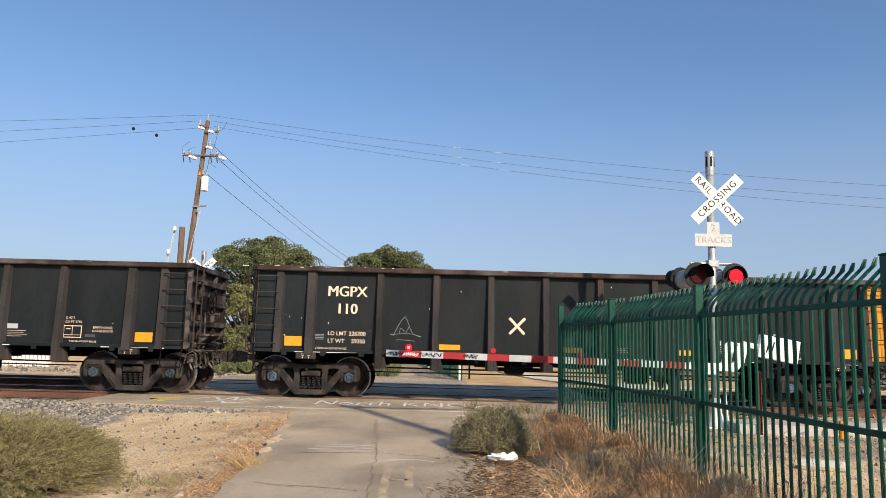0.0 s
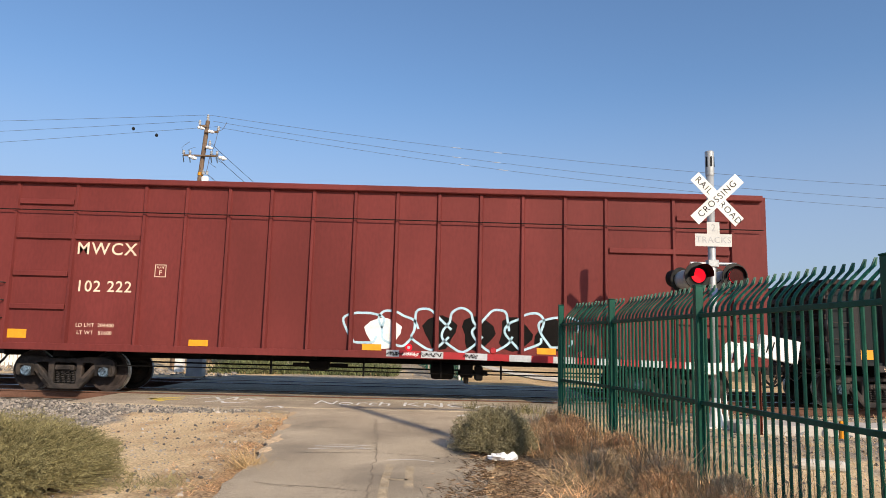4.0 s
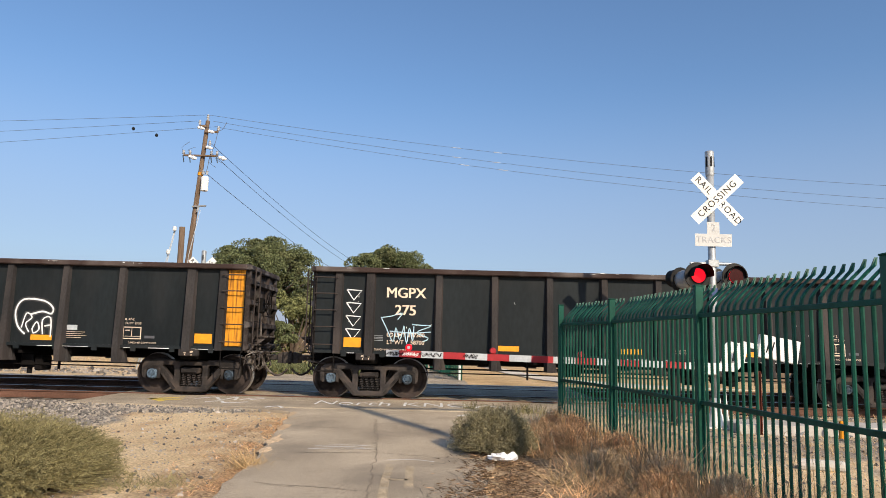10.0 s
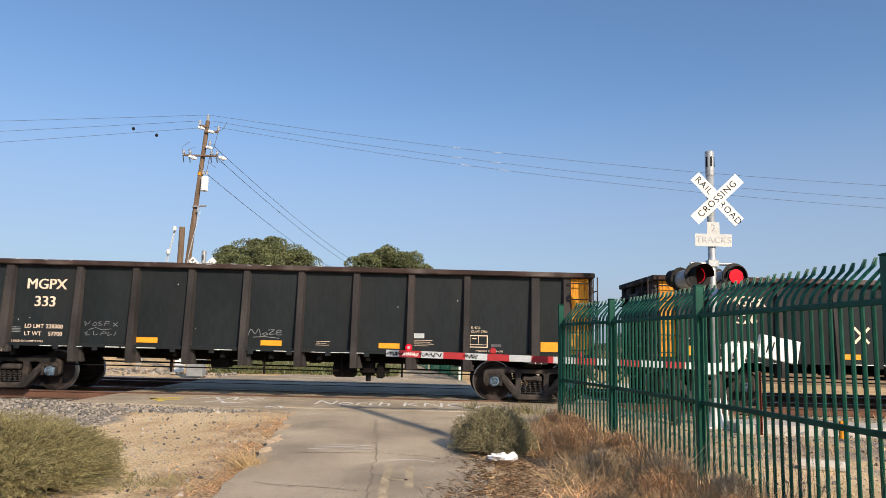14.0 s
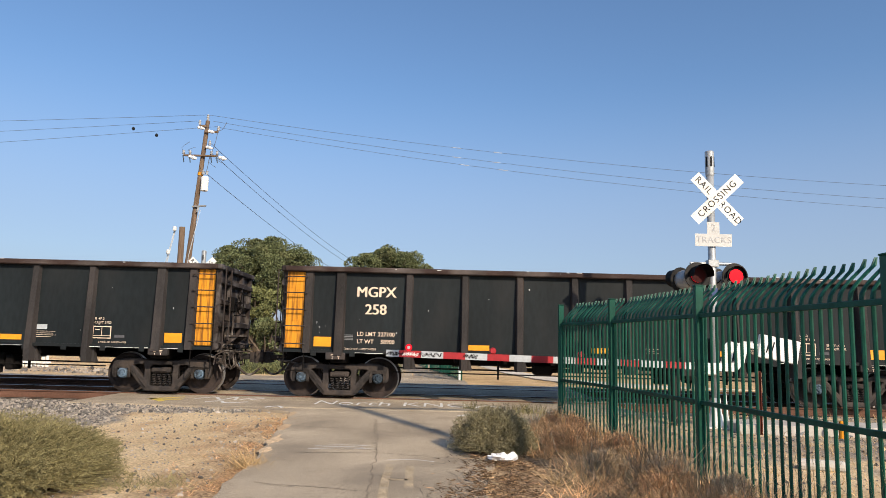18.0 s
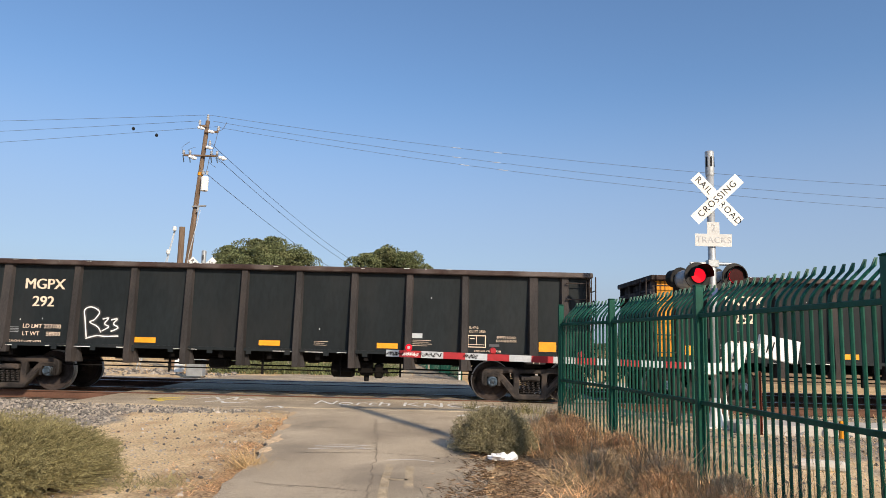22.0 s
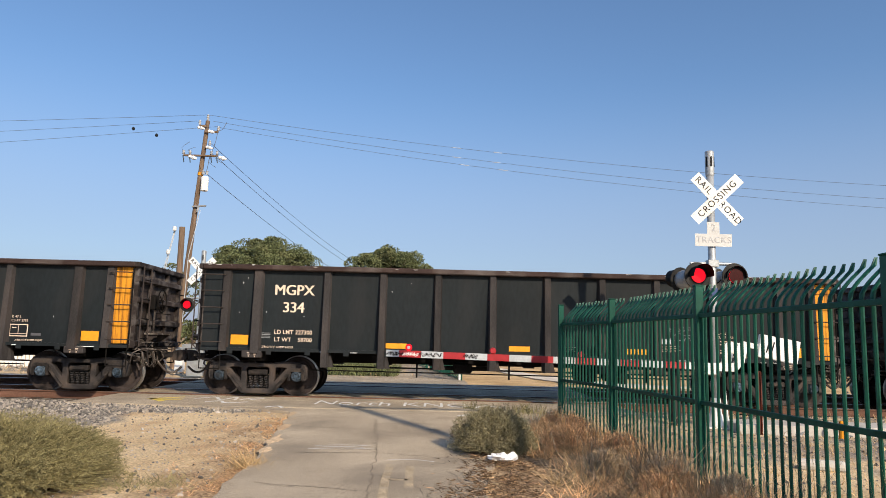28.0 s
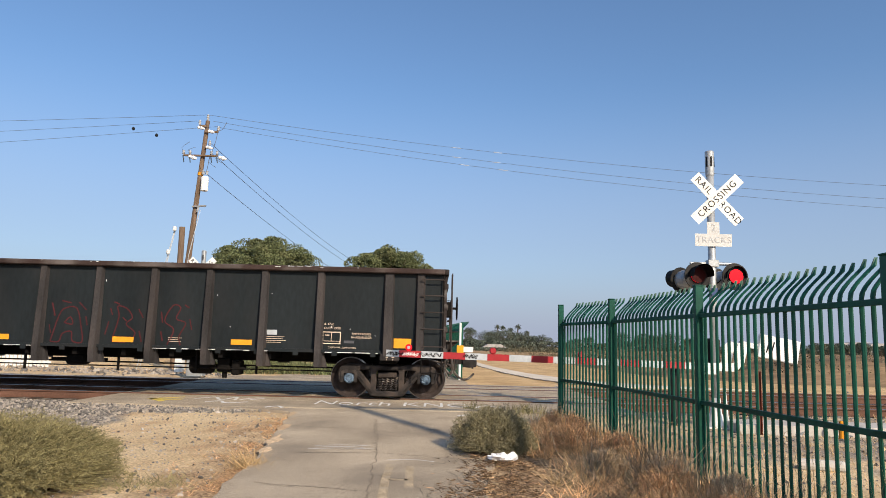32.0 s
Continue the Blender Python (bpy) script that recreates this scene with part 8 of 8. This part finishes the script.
# ploughed strip and pale side road beyond
tagged(new("far_hedge", leaves("far_hedge", [(random.uniform(6, 90), random.uniform(150, 153), random.uniform(0, 0.75)) for _ in range(9000)], 0.22, LEAF2)), "long low green hedge across the field", "hedge", kind="stuff")
side = ((25.5, (6.6, 11.5)), (27, (5.3, 8.2)), (30, (4.3, 6.0)), (36, (3.55, 4.7)), (45, (3.0, 3.8)), (60, (2.7, 3.2)))
tagged(new("far_thicket", leaves("far_thicket", [(random.uniform(6, 95), random.uniform(192, 198), random.uniform(0, 2.6) ** 0.9) for _ in range(9000)], 0.33, LEAF2)), "dark green thicket under the distant trees", "thicket", kind="stuff")
sheet("side_road", [(25.5 + 0.75 * i, lerp_table(25.5 + 0.75 * i, [(y, e[0]) for y, e in side]), lerp_table(25.5 + 0.75 * i, [(y, e[1]) for y, e in side])) for i in range(46)], PALECONC, 0.045, "pale concrete side road curving away", 0.03)


def build_bank():
    """A low dry bank behind the tracks on the fenced side."""
    verts, faces = [], []
    xs, ys = np.linspace(4, 90, 44), np.linspace(28, 120, 30)
    for y in ys:
        for x in xs:
            k = min(1, max(0, (x - 9) / 12)) * min(1, max(0, (y - 29) / 9)) * min(1, max(0, (118 - y) / 30)) * min(1, (92 - x) / 10)
            verts.append((x, y, -0.30 + k * 1.25 + (0.35 * noise.noise((x * 0.3, y * 0.3, 1)) * k)))
    w = len(xs)
    for j in range(len(ys) - 1):
        for i in range(w - 1):
            faces.append((j * w + i, j * w + i + 1, (j + 1) * w + i + 1, (j + 1) * w + i))
    me = bpy.data.meshes.new("dry_bank")
    me.from_pydata(verts, [], faces)
    me.materials.append(DRYHILL)
    me.shade_smooth()
    tagged(new("dry_bank", me), "low bank of dry brown grass", "ground", kind="structure")


build_bank()
np.random.seed(8)
spots = np.c_[np.random.uniform(9, 70, 240), np.random.uniform(34, 110, 240)]
pick = spots[np.random.randint(0, 240, 60000)]
r = np.random.normal(size=(60000, 2)) * 1.3
tagged(new("dry_brush", leaves("dry_brush", np.c_[pick + r, 0.35 + np.abs(np.random.normal(size=60000)) * 0.40], 0.055, BRUSH)), "dark dry brush scattered over the bank", "brush", kind="stuff")


# ---- markings, cracks and litter on the road ----
def road_place(p):
    y = p.y
    if y > 14.5:
        return (p.x, y, -0.026)
    return (p.x, y, ground_z(y) + 0.0325)


def road_lines(name, lines, mat, label, width, kind="marking", steps=5, long=1.0):
    t = thing(name, Matrix(), label, kind, kind="structure")
    on_road = lambda p: road_place(Vector((p.x, p.y if long == 1.0 else 15.78 + (p.y - 15.85) * long)))
    for pts in lines:
        bm = B()
        ribbon(bm, smooth_line(pts, steps=steps), width, on_road)
        part("line", bm, mat, t)


def jag(a, b, n, amp, seed):
    rnd = random.Random(seed)
    return [(a[0] + (b[0] - a[0]) * i / n + rnd.uniform(-amp, amp), a[1] + (b[1] - a[1]) * i / n + rnd.uniform(-amp, amp) * 0.6) for i in range(n + 1)]


road_lines("road_cracks", [jag((-1.0, 13.1), (-0.75, 10.2), 34, 0.045, 1), jag((-0.75, 10.2), (-0.62, 7.0), 34, 0.04, 2), jag((-0.62, 7.0), (-0.3, 2.0), 10, 0.06, 3), jag((-2.25, 9.9), (-0.72, 10.0), 10, 0.04, 4), jag((-0.72, 10.0), (0.9, 9.6), 12, 0.05, 5), jag((-1.05, 12.6), (1.6, 12.9), 14, 0.06, 6), jag((0.25, 8.9), (0.55, 7.6), 8, 0.05, 7), jag((-1.9, 8.0), (-0.7, 7.7), 8, 0.05, 8), jag((-2.4, 12.2), (-1.1, 12.0), 9, 0.05, 9)], CRACK, "dark jagged cracks in the asphalt", 0.013, "crack", 1)
road_lines("road_cracks", [jag((-0.80, 11.5), (-0.2, 11.2), 6, 0.04, 12), jag((-0.68, 8.6), (-0.1, 8.3), 7, 0.04, 13), jag((0.5, 7.6), (0.1, 6.6), 6, 0.04, 14), jag((-1.6, 11.0), (-0.8, 10.7), 7, 0.04, 15)], CRACK, "fine cracks in the asphalt", 0.009, "crack", 1)


rnd = random.Random(19)
for k in range(3):
    short = []
    for i in range(4):
        a = (rnd.uniform(-2.0, 0.9), rnd.uniform(7.4, 13.4))
        short.append(jag(a, (a[0] + rnd.uniform(-0.7, 0.7), a[1] + rnd.uniform(-0.8, 0.8)), 9, 0.05, 40 + 7 * k + i))
    road_lines("road_cracks", short, CRACK, "fine branching cracks in the asphalt", 0.008 + 0.002 * k, "crack", 1)


def road_text(txt, x, y, w, l, mat, label):
    me = text_mesh(txt, 1.0, mat, 1.0, -0.004)
    ob = new("road_writing", me)
    xs = [v.co.x for v in me.vertices]
    zs = [v.co.z for v in me.vertices]
    sx, sz = w / (max(xs) - min(xs)), l / (max(zs) - min(zs))
    ob.matrix_basis = pose(x, y, -0.026, -90, 0, 0) @ Matrix.Diagonal((sx, 0.001, sz, 1))
    tagged(ob, label, "road writing", kind="structure")


road_text("North KNO", -0.85, 15.75, 3.3, 0.95, CHALK, "white hand-painted writing on the asphalt")
road_lines("road_scrawl", [[(-5.2, 15.95), (-4.9, 16.2), (-4.6, 15.9), (-4.45, 16.25), (-4.3, 15.9)], [(-4.2, 15.95), (-4.0, 16.2), (-3.8, 16.2), (-4.0, 15.95)], [(-4.75, 15.6), (-4.5, 15.75), (-4.3, 15.55), (-3.9, 15.7)], [(-3.3, 15.2), (-3.1, 15.32), (-2.95, 15.2)], [(0.9, 15.6), (1.2, 15.9), (1.5, 15.65)], [(0.5, 14.9), (0.75, 15.0), (1.0, 14.9)]], CHALK, "white painted survey scrawl on the asphalt", 0.065, long=2.1)
road_lines("road_arrow", [[(-6.1, 15.85), (-5.75, 15.8), (-5.4, 15.85)], [(-5.55, 16.1), (-5.8, 15.95), (-6.1, 15.85)], [(-6.1, 15.85), (-5.85, 15.75), (-5.6, 15.6)]], CHALKY, "yellow painted arrow on the asphalt", 0.10, long=2.4)
road_lines("chalk_lines", [[(-1.65, 10.45), (-1.2, 10.55), (-0.85, 10.5)], [(-1.7, 10.2), (-1.2, 10.3), (-0.8, 10.28)], [(-1.62, 10.32), (-1.25, 10.42), (-0.95, 10.38)], [(-0.55, 9.55), (-0.2, 9.6), (0.05, 9.5)]], CHALK, "faint white paint lines on the asphalt", 0.022)
road_lines("faded_paint", [[(-0.50, 9.3), (-0.50, 8.3), (-0.46, 7.0)], [(-0.25, 9.2), (-0.24, 8.5), (-0.22, 7.9)], [(-0.46, 8.35), (-0.35, 8.33), (-0.25, 8.35)]], FADEDY, "faded ochre paint strokes on the asphalt", 0.10)

# sand drifted over the road edges
random.seed(31)
for i in range(10):
    y = random.uniform(10.0, 13.8)
    left = i % 2 == 0
    x = (road_left(y) + 0.05) if left else (road_right(y) - 0.05)
    L, wd = random.uniform(0.2, 0.5), random.uniform(0.05, 0.14)
    bm = B()
    ring = []
    for k in range(26):
        a = 2 * math.pi * k / 26
        f = 1 + 0.5 * noise.noise((math.cos(a) * 2 + i, math.sin(a) * 2, i)) + 0.25 * noise.noise((math.cos(a) * 6, math.sin(a) * 6, i))
        px_, py_ = x + math.cos(a) * wd * f, y + math.sin(a) * L * f
        ring.append(bm.verts.new((px_, py_, ground_z(py_) + 0.0325)))
    c = bm.verts.new((x, y, ground_z(y) + 0.042))
    for k in range(26):
        bm.faces.new((ring[k], ring[(k + 1) % 26], c))
    tagged(new("sand_drift", mesh_of("sand_drift", bm, SOIL)), "thin sand drifted over the road edge", "sand", kind="structure")

# plastic bag
bm = bmesh.new()
bmesh.ops.create_icosphere(bm, subdivisions=4, radius=1)
for v in bm.verts:
    n = noise.noise(v.co * 1.7) * 0.5 + noise.noise(v.co * 4.1) * 0.28
    v.co = Vector((v.co.x * 0.20, v.co.y * 0.10, max(0, v.co.z * 0.5 + 0.5) * 0.10)) * (1 + n)
solid("plastic_bag", bm, BAGM, pose(0.98, 9.62, -0.215, 0, 0, 12), "crumpled white plastic bag lying in the dry grass", "plastic bag")
random.seed(77)
for i in range(9):
    y = random.uniform(7.2, 9.6)
    x = road_right(y) + random.uniform(-0.1, 0.9)
    a = random.uniform(0, 6.28)
    L = random.uniform(0.12, 0.3)
    bm = tube(B(), (-L * math.cos(a), -L * math.sin(a), 0.0), (L * math.cos(a), L * math.sin(a), random.uniform(0, 0.08)), 0.006, 0.004, 6)
    solid("dry_stick", bm, POLEW, pose(x, y, ground_z(y) + 0.01), "dry brown stick lying on the soil", "stick", "sticks")


# ---- what moves ----
def motions():
    # the train rolls to the left, each wheelset turning while it is near
    for w, x0 in WAGONS:
        walk(w, [(t, pose(x0 - travelled(t), 17.9, 0)) for t in (0, 4, 8, 12, 16, 20, 24, 28, 32)])
        for truck in w.children:
            if not truck.name.startswith("truck"):
                continue
            for ws in truck.children:
                if not ws.name.startswith("wheelset"):
                    continue
                lx = ws.location.x
                at = lambda f: x0 + truck.location.x + lx - travelled(f / FPS)
                near = [f for f in range(0, 961) if -16 < at(f) < 17]
                frames = sorted({0, 960, *near})
                f0 = near[0] if near else 0
                rows = []
                for f in frames:
                    g = min(max(f, f0), near[-1]) if near else 0
                    ang = -math.degrees((travelled(g / FPS) - travelled(f0 / FPS)) / WHEEL_R)
                    rows.append((f / FPS, pose(lx, 0, WHEEL_R, 0, ang, 0)))
                walk(ws, rows)
    # the crossing lights: lamp boards turn over by turns, one full cycle in 1.196 s
    for lamp, k in LAMPS:
        base = lamp.matrix_basis.translation.copy()
        rows, t = [], 0.8 - 1.196 + (0.598 if k == 0 else 0.0)
        lit = []
        while t < 33:
            lit.append((t, t + 0.62))
            t += 1.196
        keys = {0: None}
        last = None
        for f in range(0, 961):
            on = any(a <= f / FPS + 0.001 < b for a, b in lit)
            if last is None or on != last:
                keys[f] = on
            last = on
        ang, prev = (0 if keys[0] else 180), 0
        rows = [(0.0, ang)]
        for f in sorted(keys)[1:]:
            for j, a in ((0, 0), (1, 60), (2, 120), (3, 180)):
                if 0 < f + j - 2 <= 960 and (f + j - 2) / FPS > rows[-1][0] + 1e-6:
                    rows.append(((f + j - 2) / FPS, ang + a))
            ang += 180
        if rows[-1][0] < 32.0:
            rows.append((32.0, rows[-1][1]))
        walk(lamp, [(t, pose(*base, 0, 0, a)) for t, a in rows])


motions()
